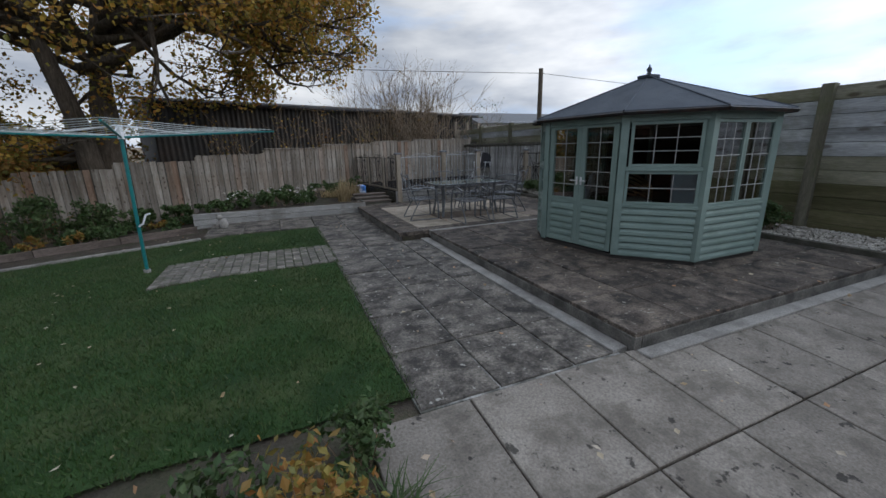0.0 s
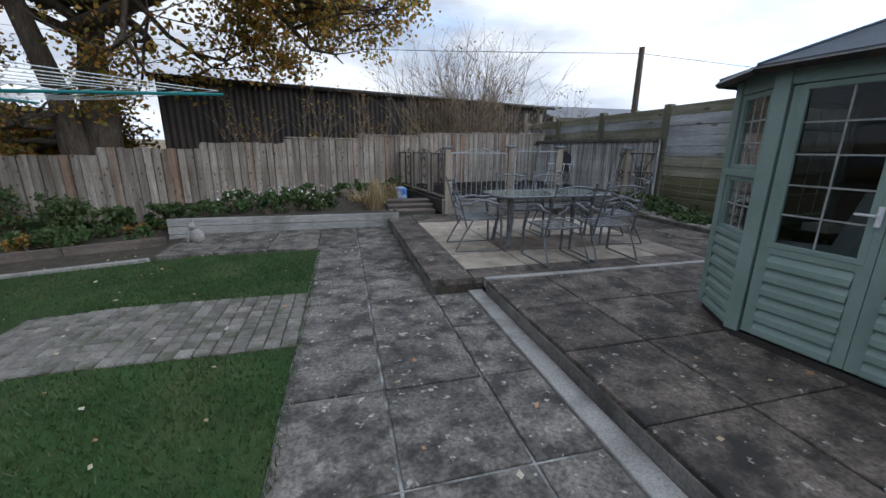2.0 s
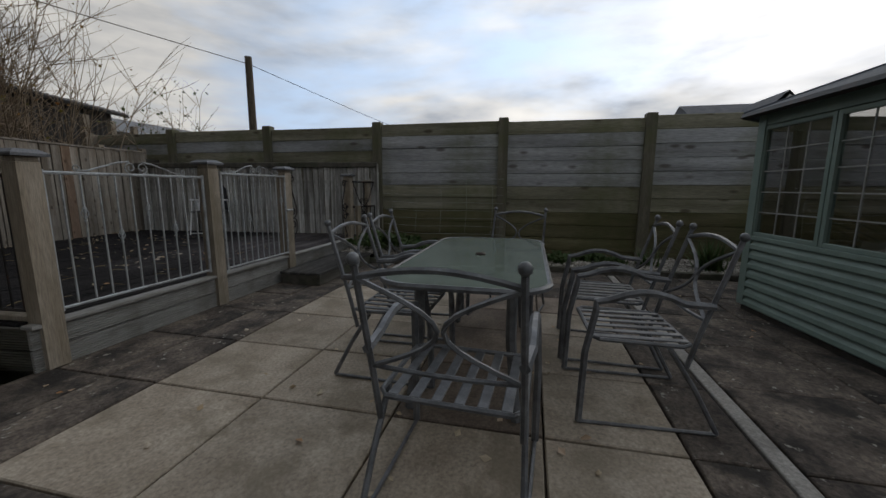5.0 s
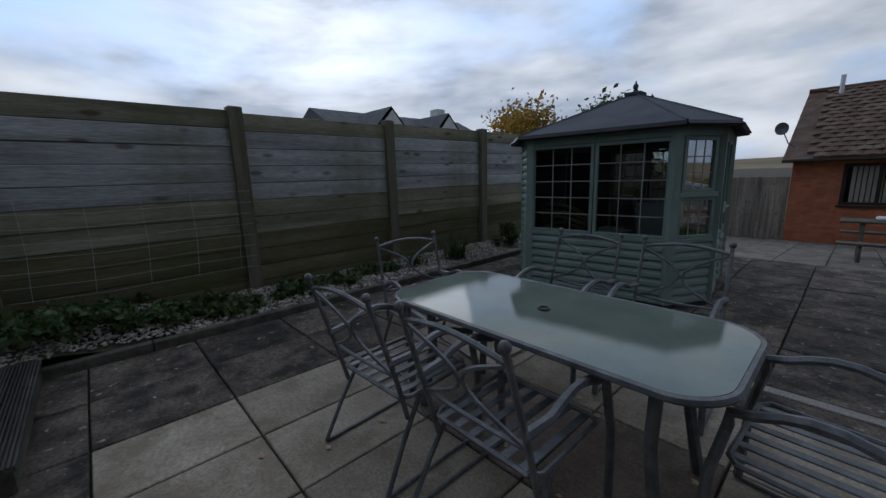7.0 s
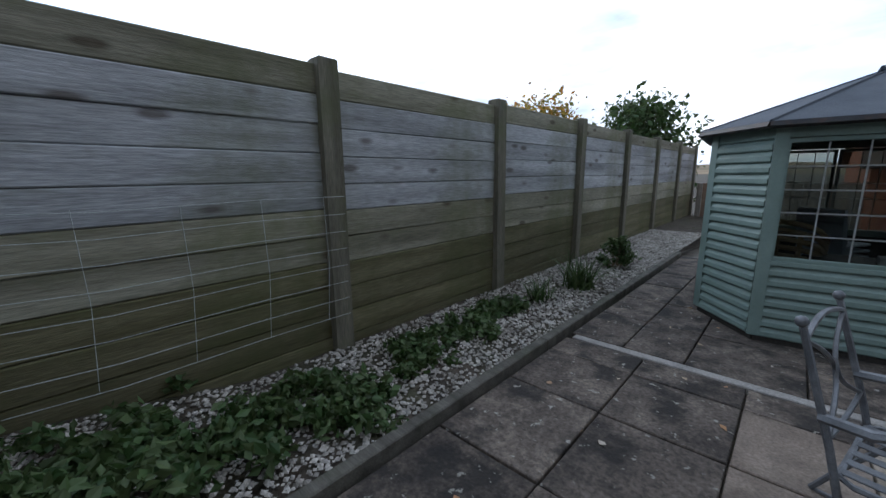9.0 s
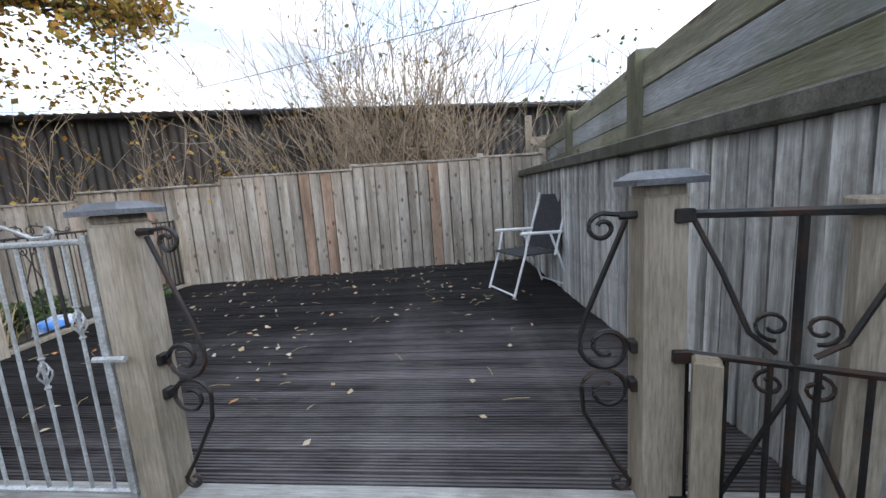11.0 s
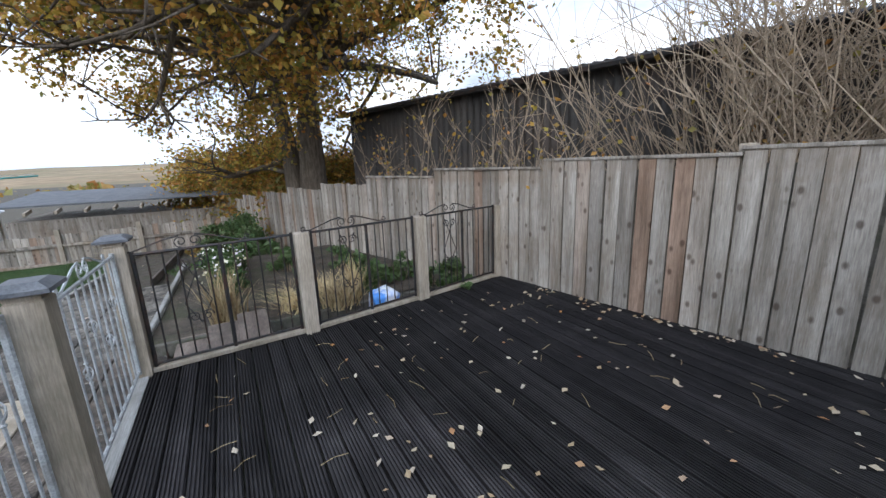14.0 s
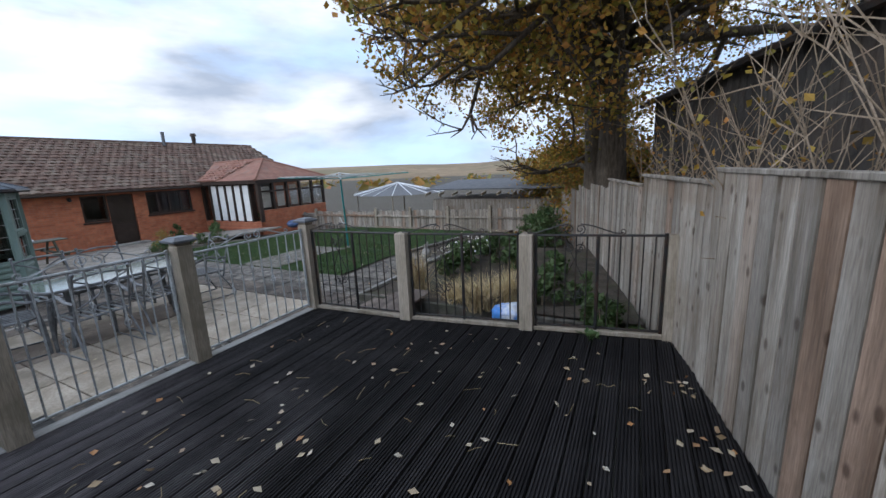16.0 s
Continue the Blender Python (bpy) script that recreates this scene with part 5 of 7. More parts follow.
def house_window(x0, x1, z0, z1, lights, blind, y=HY):
    w = part("window", box(box(box(box(nb(), x0, x0 + 0.07, y - 0.14, y - 0.04, z0, z1), x1 - 0.07, x1, y - 0.14, y - 0.04, z0, z1), x0 + 0.07, x1 - 0.07, y - 0.14, y - 0.04, z0, z0 + 0.07), x0 + 0.07, x1 - 0.07, y - 0.14, y - 0.04, z1 - 0.07, z1), M_BROWN, hs)
    for k in range(1, lights):
        xx = x0 + (x1 - x0) * k / lights
        part("mullion", obox(xx - 0.04, xx + 0.04, y - 0.13, y - 0.04, z0 + 0.07, z1 - 0.07), M_BROWN, w)
    p = part("pane", obox(x0 + 0.07, x1 - 0.07, y - 0.095, y - 0.09, z0 + 0.07, z1 - 0.07), M_GLASS, w)
    part("sill", obox(x0 - 0.05, x1 + 0.05, y - 0.02, y + 0.06, z0 - 0.06, z0 - 0.004, 0.006), M_BROWN, w)
    if blind:
        k = 0
        xx = x0 + 0.09
        while xx < x1 - 0.15:
            part("blind_slat", obox(xx, xx + 0.075, y - 0.2 - 0.01 * (k % 2), y - 0.195 - 0.01 * (k % 2), z0 + 0.06, z1 - 0.08), M_BLIND, w)
            xx += 0.098
            k += 1
    # Dark sheet behind the pane, standing in for the room's shade.
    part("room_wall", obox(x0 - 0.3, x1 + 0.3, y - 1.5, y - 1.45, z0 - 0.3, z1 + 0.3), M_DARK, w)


house_window(-0.1, 1.9, 1.05, 2.12, 3, True)
house_window(-2.7, -1.87, 1.1, 2.12, 1, False)
house_window(-6.0, -4.1, 1.15, 2.12, 4, False)
dd = part("door", box(box(nb(), -3.6, -2.73, HY - 0.12, HY - 0.06, 0.04, 2.08), -3.52, -2.81, HY - 0.06, HY - 0.045, 0.15, 0.9, 0.01), M_BROWN, hs, "dark brown panelled back door")
part("door_pane", obox(-3.45, -2.88, HY - 0.058, HY - 0.05, 1.05, 1.92), M_GLASS, dd)
part("door_step", obox(-3.8, -2.55, HY - 0.02, HY + 0.35, -0.05, 0.1, 0.01), M_CONC, hs)
part("wall_lamp", ball(box(nb(), -1.62, -1.5, HY, HY + 0.04, 1.98, 2.1, 0.01), (-1.56, HY + 0.09, 2.0), 0.06), M_BLACK, hs)
sd = thing("satellite_dish", "small grey satellite dish by the house eaves", "dish", (3.0, HY, 3.0))
db = nb()
for k in range(16):
    q0, q1 = math.tau * k / 16, math.tau * (k + 1) / 16
    c_ = db.verts.new((3.2, HY + 0.28, 3.1))
    db.faces.new((c_, db.verts.new((3.2 + 0.15 * math.cos(q0), HY + 0.34, 3.1 + 0.17 * math.sin(q0))), db.verts.new((3.2 + 0.15 * math.cos(q1), HY + 0.34, 3.1 + 0.17 * math.sin(q1)))))
part("dish", db, M_CAP, sd)
part("arm", tube(nb(), [(3.2, HY + 0.28, 3.1), (3.05, HY + 0.05, 2.7), (2.9, HY - 0.02, 2.6)], 0.015, 5), M_CAP, sd)

# conservatory
CX0, CX1, CY = -10.6, -6.5, -5.6
cv = thing("conservatory", "brick-based conservatory with dark frames and red tiled roof", "conservatory", ((CX0 + CX1) / 2, -7.5, 0))
cb = nb()
box(cb, CX1 - 0.25, CX1, HY + 0.01, CY, -0.1, 0.55)
box(cb, CX0, CX1 - 0.25, CY - 0.25, CY, -0.1, 1.05)
box(cb, CX0, CX0 + 0.25, HY + 0.01, CY - 0.25, -0.1, 1.05)
part("base_wall", cb, M_BRICK, cv)
ey = np.linspace(HY + 0.05, CY, 8)
for k in range(7):
    part("panel", obox(CX1 - 0.14, CX1 - 0.08, ey[k] + 0.05, ey[k + 1] - 0.05, 0.58, 2.2), M_RENDER if k not in (0, 6) else M_GLASS, cv, "white panel" if k not in (0, 6) else "window pane")
for k in range(8):
    part("post", obox(CX1 - 0.18, CX1 - 0.02, ey[k] - 0.05, ey[k] + 0.05, 0.55, 2.25), M_BROWN, cv)
ex = np.linspace(CX0, CX1 - 0.1, 6)
for k in range(5):
    part("pane", obox(ex[k] + 0.05, ex[k + 1] - 0.05, CY - 0.12, CY - 0.11, 1.1, 2.2), M_GLASS, cv)
    part("blind", obox(ex[k] + 0.08, ex[k + 1] - 0.3, CY - 0.22, CY - 0.2, 1.15, 2.1), M_BLIND, cv)
for k in range(6):
    part("post", obox(ex[k] - 0.05, ex[k] + 0.05, CY - 0.16, CY - 0.04, 1.05, 2.25), M_BROWN, cv)
part("rail", obox(CX0, CX1 - 0.2, CY - 0.155, CY - 0.045, 1.85, 1.93), M_BROWN, cv)
part("head", box(box(nb(), CX0 - 0.1, CX1 + 0.1, CY - 0.3, CY + 0.12, 2.26, 2.42), CX1 - 0.3, CX1 + 0.12, HY, CY - 0.31, 2.26, 2.42), M_BROWN, cv)
# Dark sheet across the back, added as the shade inside.
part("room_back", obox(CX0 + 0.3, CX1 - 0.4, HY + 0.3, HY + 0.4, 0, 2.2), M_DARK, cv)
crx = (CX0 + CX1) / 2
cr_ = nb()
A_, B_, C_, D_ = (CX1 + 0.18, HY - 0.5, 2.42), (CX1 + 0.18, CY + 0.18, 2.42), (CX0 - 0.18, CY + 0.18, 2.42), (CX0 - 0.18, HY - 0.5, 2.42)
R0, R1 = (crx, CY - 1.9, 3.4), (crx, HY - 2.2, 3.4)
for f_ in ((A_, B_, R0, R1), (B_, C_, R0), (C_, D_, R1, R0)):
    cr_.faces.new([cr_.verts.new(q) for q in f_])
crf = part("roof", cr_, M_TILER, cv)
part("hip", tube(tube(tube(nb(), [B_, R0], 0.06, 5), [C_, R0], 0.06, 5), [R0, R1], 0.06, 5), M_TILER, crf)
tiled("roof_tiles", (CX1 + 0.17, HY - 0.3, 2.43), (0, 1, 0), (-2.2, 0, 0.98), 6, 8, crf, M_TILER)

for ob in (hs, sd, cv):
    ob.location.z -= 0.55


# ---- trees ----
CROWN_C, CROWN_R = Vector((-4.9, 8.5, 5.7)), (7.2, 5.2, 4.8)


def floor_of(x, y):
    """Lowest leaf of the crown: high over the barn and deck, low at the garden's end."""
    return float(np.interp(x, (-8.5, -6.2, -4.6, -3.0, 1.0), (1.0, 1.2, 2.1, 2.9, 3.4)))


def inside(q, grow=1.0):
    v = q - CROWN_C
    return sum((v[k] / (CROWN_R[k] * grow)) ** 2 for k in range(3)) < 1 and q.z > floor_of(q.x, q.y)


def limb(b, p, d, length, r_, depth, rng_, tips, droop=0.0):
    n_ = 4
    if depth < 3 and not inside(p, 0.97):
        return
    pts, q, dd_ = [p], p.copy(), d.copy()
    for k in range(n_):
        dd_ = (dd_ + Vector((rng_.gauss(0, 0.15), rng_.gauss(0, 0.15), rng_.gauss(0.02, 0.12) - droop))).normalized()
        q = q + dd_ * length / n_
        if k and not inside(q, 0.93) and (q - CROWN_C).length > 3.2:
            break
        pts.append(q.copy())
    tube(b, pts, r_, 8 if depth > 3 else 5 if depth > 1 else 3, r1=r_ * 0.6)
    if depth <= 2:
        tips.extend(pts[1:] if depth < 2 else pts[2:])
    if depth == 0:
        return
    for k in range(3):
        ang = Vector((rng_.gauss(0, 1), rng_.gauss(0, 1), rng_.gauss(0.1, 0.6)))
        nd = (dd_ * 0.9 + ang.normalized() * 0.9).normalized()
        s = pts[min(rng_.choice((2, 3, 4)), len(pts) - 1) if k else -1]
        limb(b, s, nd, length * rng_.uniform(0.6, 0.84), r_ * 0.55, depth - 1, rng_, tips, droop)


def tree(name, label, base, trunk_h, r_, spread, leaf_mat, n_leaves, leaf, seed, depth=4, starts=6, blob=0.5):
    rng_ = random.Random(seed)
    t_ = thing(name, label, "tree", base)
    b, tips = nb(), []
    p = Vector(base)
    fork = p + Vector((0.1, 0, trunk_h))
    tube(b, [p - Vector((0, 0, 0.3)), p + Vector((-0.06, 0, trunk_h * 0.4)), p + Vector((0.08, 0, trunk_h * 0.7)), fork], r_ * 1.2, 10, r1=r_ * 0.75)
    upper = fork + Vector((0.5, 0.2, 3.0))
    tube(b, [fork - Vector((0, 0, 0.2)), fork + Vector((0.15, 0.1, 1.3)), upper], r_ * 0.75, 8, r1=r_ * 0.35)
    second = fork + Vector((-0.9, -0.7, 1.9))
    stem = [p + Vector((-0.1, -0.15, 0.2)), p + Vector((-0.3, -0.4, trunk_h * 0.45)), p + Vector((-0.35, -0.45, trunk_h * 0.8)), second]
    tube(b, stem, r_ * 0.95, 9, r1=r_ * 0.4)
    for k in range(starts):
        a = math.tau * (k + rng_.random() * 0.5) / starts
        d = Vector((math.cos(a) + (0.25 if k % 4 == 0 else 0.0), math.sin(a) - 0.1, rng_.uniform(-0.05, 0.75))).normalized()
        limb(b, (fork.lerp(upper, rng_.random()) if k % 3 else fork.lerp(second, 0.3 + 0.7 * rng_.random())), d, spread * rng_.uniform(0.3, 0.44), r_ * 0.34, depth, rng_, tips)
    for k in range(5):               # long boughs out over the barn and planter
        d = Vector((1.0, rng_.uniform(-0.6, 0.25), rng_.uniform(0.12, 0.5))).normalized()
        limb(b, fork.lerp(upper, rng_.uniform(0.0, 0.7)), d, spread * rng_.uniform(0.42, 0.52), r_ * 0.34, depth, rng_, tips)
    for k in range(6):               # low boughs towards the garden's end
        a = radians(rng_.uniform(140, 265))
        d = Vector((math.cos(a), math.sin(a), rng_.uniform(-0.45, 0.25))).normalized()
        limb(b, stem[1].lerp(stem[2], rng_.uniform(0.2, 1)), d, spread * rng_.uniform(0.16, 0.26), r_ * 0.22, depth - 1, rng_, tips, 0.03)
    part("trunk", b, M_BARK, t_, smooth=True)
    rr = np.random.default_rng(seed)
    tp = np.array([tuple(q) for q in tips])
    c = tp[rr.integers(0, len(tp), n_leaves)] + rr.normal(0, blob, (n_leaves, 3)) * np.array((1, 1, 0.7))
    grow = rr.uniform(0.95, 1.06, n_leaves)
    dv = (c - np.array(CROWN_C)) / np.array(CROWN_R)
    low = np.interp(c[:, 0], (-8.5, -6.2, -4.6, -3.0, 1.0), (0.9, 1.1, 2.0, 2.8, 3.3)) + 0.35 * np.sin(c[:, 0] * 2.3) * np.cos(c[:, 1] * 1.9) + np.interp(c[:, 1], (5.0, 7.8), (1.2, 0.0))
    c = c[((dv ** 2).sum(1) < grow ** 2) & (c[:, 2] > low)]
    n_leaves = len(c)
    cr2 = cards("crown", c, rr.uniform(0.6, 1.3, n_leaves) * leaf, leaf_mat, seed, 0.2, 1.4, t_)
    cr2["kind"] = "stuff"
    return t_


tree("oak_tree", "large oak with yellow and brown autumn leaves", (-5.3, 8.75, -0.4), 3.5, 0.36, 9.0, L_OAK, 155000, 0.078, 4, depth=4, starts=26, blob=0.22)


# ---- bare shrub behind the fence ----
def shrub(name, label, base, n_, hgt, spread, seed, material=M_TWIG, leaves=0, leaf_mat=None):
    rng_ = random.Random(seed)
    s_ = thing(name, label, "shrub", base)
    b, tips = nb(), []
    for k in range(n_):
        a, q = rng_.uniform(0, math.tau), Vector(base) + Vector((rng_.uniform(-0.4, 0.4) * spread, rng_.uniform(-0.08, 0.12) * spread, 0))
        d = Vector((math.cos(a) * rng_.uniform(0.05, 0.6), math.sin(a) * rng_.uniform(0.05, 0.25), 1)).normalized()
        pts = [q.copy()]
        L_ = hgt * rng_.uniform(0.55, 1.05)
        for i in range(6):
            d = (d + Vector((rng_.gauss(0, 0.1), rng_.gauss(0, 0.1), 0))).normalized()
            q = q + d * L_ / 6
            pts.append(q.copy())
            if i > 1:
                for j in range(3):
                    e = (d + Vector((rng_.gauss(0, 0.6), rng_.gauss(0, 0.6), rng_.gauss(0, 0.35)))).normalized()
                    z = q + e * rng_.uniform(0.2, 0.7) * L_ / 4
                    e2 = (e + Vector((rng_.gauss(0, 0.3), rng_.gauss(0, 0.3), 0.1))).normalized()
                    tube(b, [q, z, z + e2 * L_ * 0.1], 0.006, 3, r1=0.0025)
                    tips += [z, z + e2 * L_ * 0.08]
        tube(b, pts, 0.014, 4, r1=0.004)
    part("stem_thicket", b, material, s_)["kind"] = "stuff"
    if leaves:
        rr = np.random.default_rng(seed)
        tp = np.array([tuple(q) for q in tips])
        cards("leaves", tp[rr.integers(0, len(tp), leaves)] + rr.normal(0, 0.06, (leaves, 3)), rr.uniform(0.03, 0.07, leaves), leaf_mat, seed, 0.2, 1.4, s_)["kind"] = "stuff"
    return s_


shrub("bare_shrub", "tall leafless shrub with pale brown twigs behind the fence", (4.1, 11.35, 0), 190, 4.3, 3.6, 3, leaves=500, leaf_mat=L_RUST)
shrub("bare_shrub", "leafless shrub with few yellow leaves against the barn", (1.2, 10.35, 0), 22, 3.0, 2.6, 9, leaves=260, leaf_mat=L_OAK)
shrub("bare_shrub", "leafless shrub with few yellow leaves against the barn", (-1.6, 9.7, 0), 18, 2.6, 3.0, 19, leaves=260, leaf_mat=L_OAK)


# ---- rotary airer ----
AX, AY = -3.17, 2.15
AZ = gz(AX)
ai = thing("rotary_airer", "teal rotary clothes airer with strung lines on the lawn", "clothes airer", (AX, AY, AZ))
part("pole", tube(nb(), [(AX, AY, AZ), (AX + 0.02, AY, AZ + 0.9), (AX + 0.05, AY, 1.9)], 0.024, 8), M_TEAL, ai)
part("hub", tube(nb(), [(AX + 0.05, AY, 1.82), (AX + 0.05, AY, 2.0)], 0.04, 8), M_WHITE, ai, "pale plastic hub")
part("ground_socket", tube(nb(), [(AX, AY, AZ - 0.02), (AX, AY, AZ + 0.05)], 0.045, 8), M_CONC, ai)
ends = []
for k in range(4):
    a = radians(12 + 90 * k)
    e = Vector((AX + 0.05 + 1.95 * math.cos(a), AY + 1.95 * math.sin(a), 1.93))
    ends.append(e)
    c = Vector((AX + 0.05, AY, 1.84))
    part("arm", tube(nb(), [c, e], 0.014, 6), M_TEAL, ai)
    part("stay", tube(nb(), [Vector((AX + 0.05, AY, 2.0)), c + (e - c) * 0.42], 0.009, 5), M_WHITE, ai)
for r_ in np.linspace(0.25, 0.98, 8):
    c = Vector((AX + 0.05, AY, 1.86))
    ps_ = [c + (e - c) * r_ + Vector((0, 0, 0.03)) for e in ends]
    pts = []
    for k in range(4):
        for q in (0, 0.5):
            m_ = ps_[k].lerp(ps_[(k + 1) % 4], q)
            pts.append(m_ - Vector((0, 0, 0.03 if q else 0)))
    part("line", tube(nb(), pts, 0.0035, 4, closed=True), M_LINE, ai)
part("crank", tube(nb(), [(AX + 0.03, AY - 0.02, 0.62), (AX + 0.09, AY - 0.05, 0.66), (AX + 0.14, AY - 0.05, 0.78), (AX + 0.2, AY - 0.05, 0.8)], 0.014, 6), M_WHITE, ai, "white winding handle")

# ---- sleeper planter with plants ----
pl = thing("planter", "low raised planter faced with weathered grey boards", "planter", (-1.2, 6.3, 0), kind="structure")
PA, PB = Vector((-3.15, 5.82, 0)), Vector((0.84, 5.72, 0))
PANG = math.degrees(math.atan2(PB.y - PA.y, PB.x - PA.x))
for r_ in range(3):
    for k in range(2):
        c = PA.lerp(PB, 0.25 + 0.5 * k)
        part("board", plank_mesh(2.0, 0.06, 0.135, M_FASCIA, 0.01, key="pl"), M_FASCIA, pl, m=pose(c.x, c.y + 0.006 * r_, -0.17 + 0.142 * r_, 0, 0, PANG))
part("end_board", obox(0.8, 0.86, 5.76, 9.2, -0.1, 0.26, 0.01), M_DKWOOD, pl)
soil = nb()
soil.faces.new([soil.verts.new(p) for p in ((-3.15, 5.85, 0.17), (0.8, 5.75, 0.2), (0.8, 9.45, 0.3), (-3.2, 8.75, 0.22))])
part("soil", soil, M_SOIL, pl, "dark planting soil")


def tuft(name, label, at, n_, hgt, spread, material, seed, width=0.012, parent=None):
    """Arching blades from one crown."""
    rr = random.Random(seed)
    b = nb()
    for k in range(n_):
        a = rr.uniform(0, math.tau)
        o = Vector(at) + Vector((rr.gauss(0, spread * 0.18), rr.gauss(0, spread * 0.18), -0.01))
        d = Vector((math.cos(a), math.sin(a), 0))
        s_ = Vector((-d.y, d.x, 0)) * width * rr.uniform(0.6, 1.2)
        L_, out = hgt * rr.uniform(0.55, 1.1), spread * rr.uniform(0.2, 1.0)
        pr = None
        for q in (0, 0.4, 0.75, 1.0):
            c = o + d * out * q ** 1.5 + Vector((0, 0, L_ * (q - 0.35 * q * q * out / max(0.1, spread))))
            w_ = 1 - q * 0.9
            cur = (b.verts.new(c - s_ * w_), b.verts.new(c + s_ * w_))
            if pr:
                b.faces.new((pr[0], pr[1], cur[1], cur[0]))
            pr = cur
    return single(name, b, material, label, "plant")


def leafy(name, label, at, size, n_, leaf, material, seed, stems=True):
    """A loose low plant: stems and many leaves."""
    rr = np.random.default_rng(seed)
    t_ = thing(name, label, "plant", at)
    sx, sy, sz = size
    k = max(3, n_ // 40)
    cl = rr.normal(0, 0.36, (k, 3)) * np.array((sx, sy, 0)) + np.array((0, 0, 1.0)) * (rr.uniform(0.15, 0.95, (k, 1)) * sz)
    cl[:, :2] *= np.clip(1.15 - 0.5 * cl[:, 2:3] / sz, 0.4, 1.2)
    c = cl[rr.integers(0, k, n_)] + rr.normal(0, 0.09, (n_, 3)) * np.array((1, 1, 0.8)) * max(0.4, sz)
    c[:, 2] = np.abs(c[:, 2]) + 0.01
    c += np.array(at)
    if stems:
        b = nb()
        for q in cl[:60]:
            tube(b, [Vector(at) + Vector((q[0] * 0.5, q[1] * 0.5, -0.02)), Vector(at) + Vector(q)], 0.006, 3, r1=0.002)
        part("stem_thicket", b, M_TWIG, t_)["kind"] = "stuff"
    cards("foliage", c, rr.uniform(0.6, 1.4, n_) * leaf, material, seed, 0.2, 1.7, t_)["kind"] = "stuff"
    return t_


RB = random.Random(21)
M_STEP = mat("damp_pinkish_board", (0.11, 0.085, 0.07), (0.2, 0.16, 0.135), 2.5, 0.88, 0.4, 30, stain=(0.06, 0.05, 0.04), stain_scale=2.2, stain_amt=0.6, stretch=(0.4, 3, 3))
PG = 0.2
for k, (x, y, sx, sz) in enumerate(((-2.7, 6.4, 0.5, 0.22), (-2.2, 6.7, 0.5, 0.4), (-1.6, 6.4, 0.5, 0.45), (-1.1, 6.6, 0.5, 0.42), (-0.6, 6.5, 0.45, 0.35), (-1.4, 7.4, 0.6, 0.4))):
    leafy("bedding_plant", "leafy green plant with small pale flowers in the planter", (x, y, PG), (sx, 0.4, sz), 700, 0.05, L_GREEN, 40 + k)
L_FLOW = leafmat("pale_petal", [(0.6, 0.55, 0.62), (0.7, 0.68, 0.62), (0.55, 0.5, 0.3)], 0.6, 0.1)
rr_ = np.random.default_rng(77)
tagged(cards("flowers", np.stack([rr_.uniform(-2.6, -0.3, 90), rr_.uniform(6.15, 6.8, 90), rr_.uniform(0.45, 0.72, 90)], 1), rr_.uniform(0.025, 0.045, 90), L_FLOW, 5), "small pale flower heads over the planter", "flowers", kind="stuff")
tuft("grass_clump", "straw-coloured clump of dry arching grass", (0.4, 6.5, PG), 150, 0.75, 0.42, L_DRY, 6)
tuft("grass_clump", "straw-coloured dry stalks behind the railing", (0.9, 7.7, 0.3), 120, 0.5, 0.5, L_DRY, 8)
for k, (x, y, hgt, spr) in enumerate(((0.55, 7.25, 0.32, 0.6), (0.2, 7.6, 0.3, 0.65), (0.6, 7.95, 0.62, 0.22))):
    tuft("dead_plant", "collapsed straw-coloured stalks lying over the planter soil", (x, y, 0.25), 170, hgt, spr, L_STRAW, 230 + k, 0.007)
for k, (x, y) in enumerate(((-0.3, 8.3), (0.3, 8.7), (1.0, 9.1), (-1.0, 8.2))):
    leafy("bedding_plant", "straggling dark green plant by the fence", (x, y, 0.24), (0.4, 0.3, 0.35), 420, 0.05, L_GREEN, 240 + k)
leafy("ivy_plant", "dark green leafy plant behind the black railing", (1.25, 9.1, 0.3), (0.38, 0.25, 0.42), 380, 0.055, L_GREEN, 61)
leafy("bedding_plant", "low green plant in the bed behind the railing", (0.4, 8.3, 0.25), (0.6, 0.4, 0.35), 700, 0.05, L_GREEN, 62)
for k, (x, y, sx, sz) in enumerate(((-4.4, 7.0, 0.7, 0.45), (-5.4, 7.1, 0.7, 0.8), (-6.3, 7.0, 0.7, 1.0), (-7.2, 6.7, 0.6, 0.85), (-7.9, 6.2, 0.6, 0.7), (-3.7, 7.4, 0.6, 0.4), (-5.0, 6.2, 0.7, 0.25))):
    leafy("border_shrub", "dark evergreen border shrub before the fence", (x, y, gz(x)), (sx, 0.5, sz), 1300, 0.055, L_GREEN, 80 + k)

# cat statue
ct = nb()
cx_, cy_, cz_ = -2.5, 5.05, gz(-2.75) + 0.0
ball(ct, (cx_ + 0.03, cy_, cz_ + 0.13), 0.11, 1.15)
ball(ct, (cx_ - 0.02, cy_ - 0.01, cz_ + 0.29), 0.066, 0.95)
for s in (-1, 1):
    tube(ct, [(cx_ - 0.03 + s * 0.03, cy_, cz_ + 0.33), (cx_ - 0.035 + s * 0.04, cy_, cz_ + 0.39)], 0.022, 5, r1=0.003)
    tube(ct, [(cx_ - 0.06, cy_ + s * 0.04, cz_ + 0.2), (cx_ - 0.09, cy_ + s * 0.04, cz_ + 0.01)], 0.026, 6)
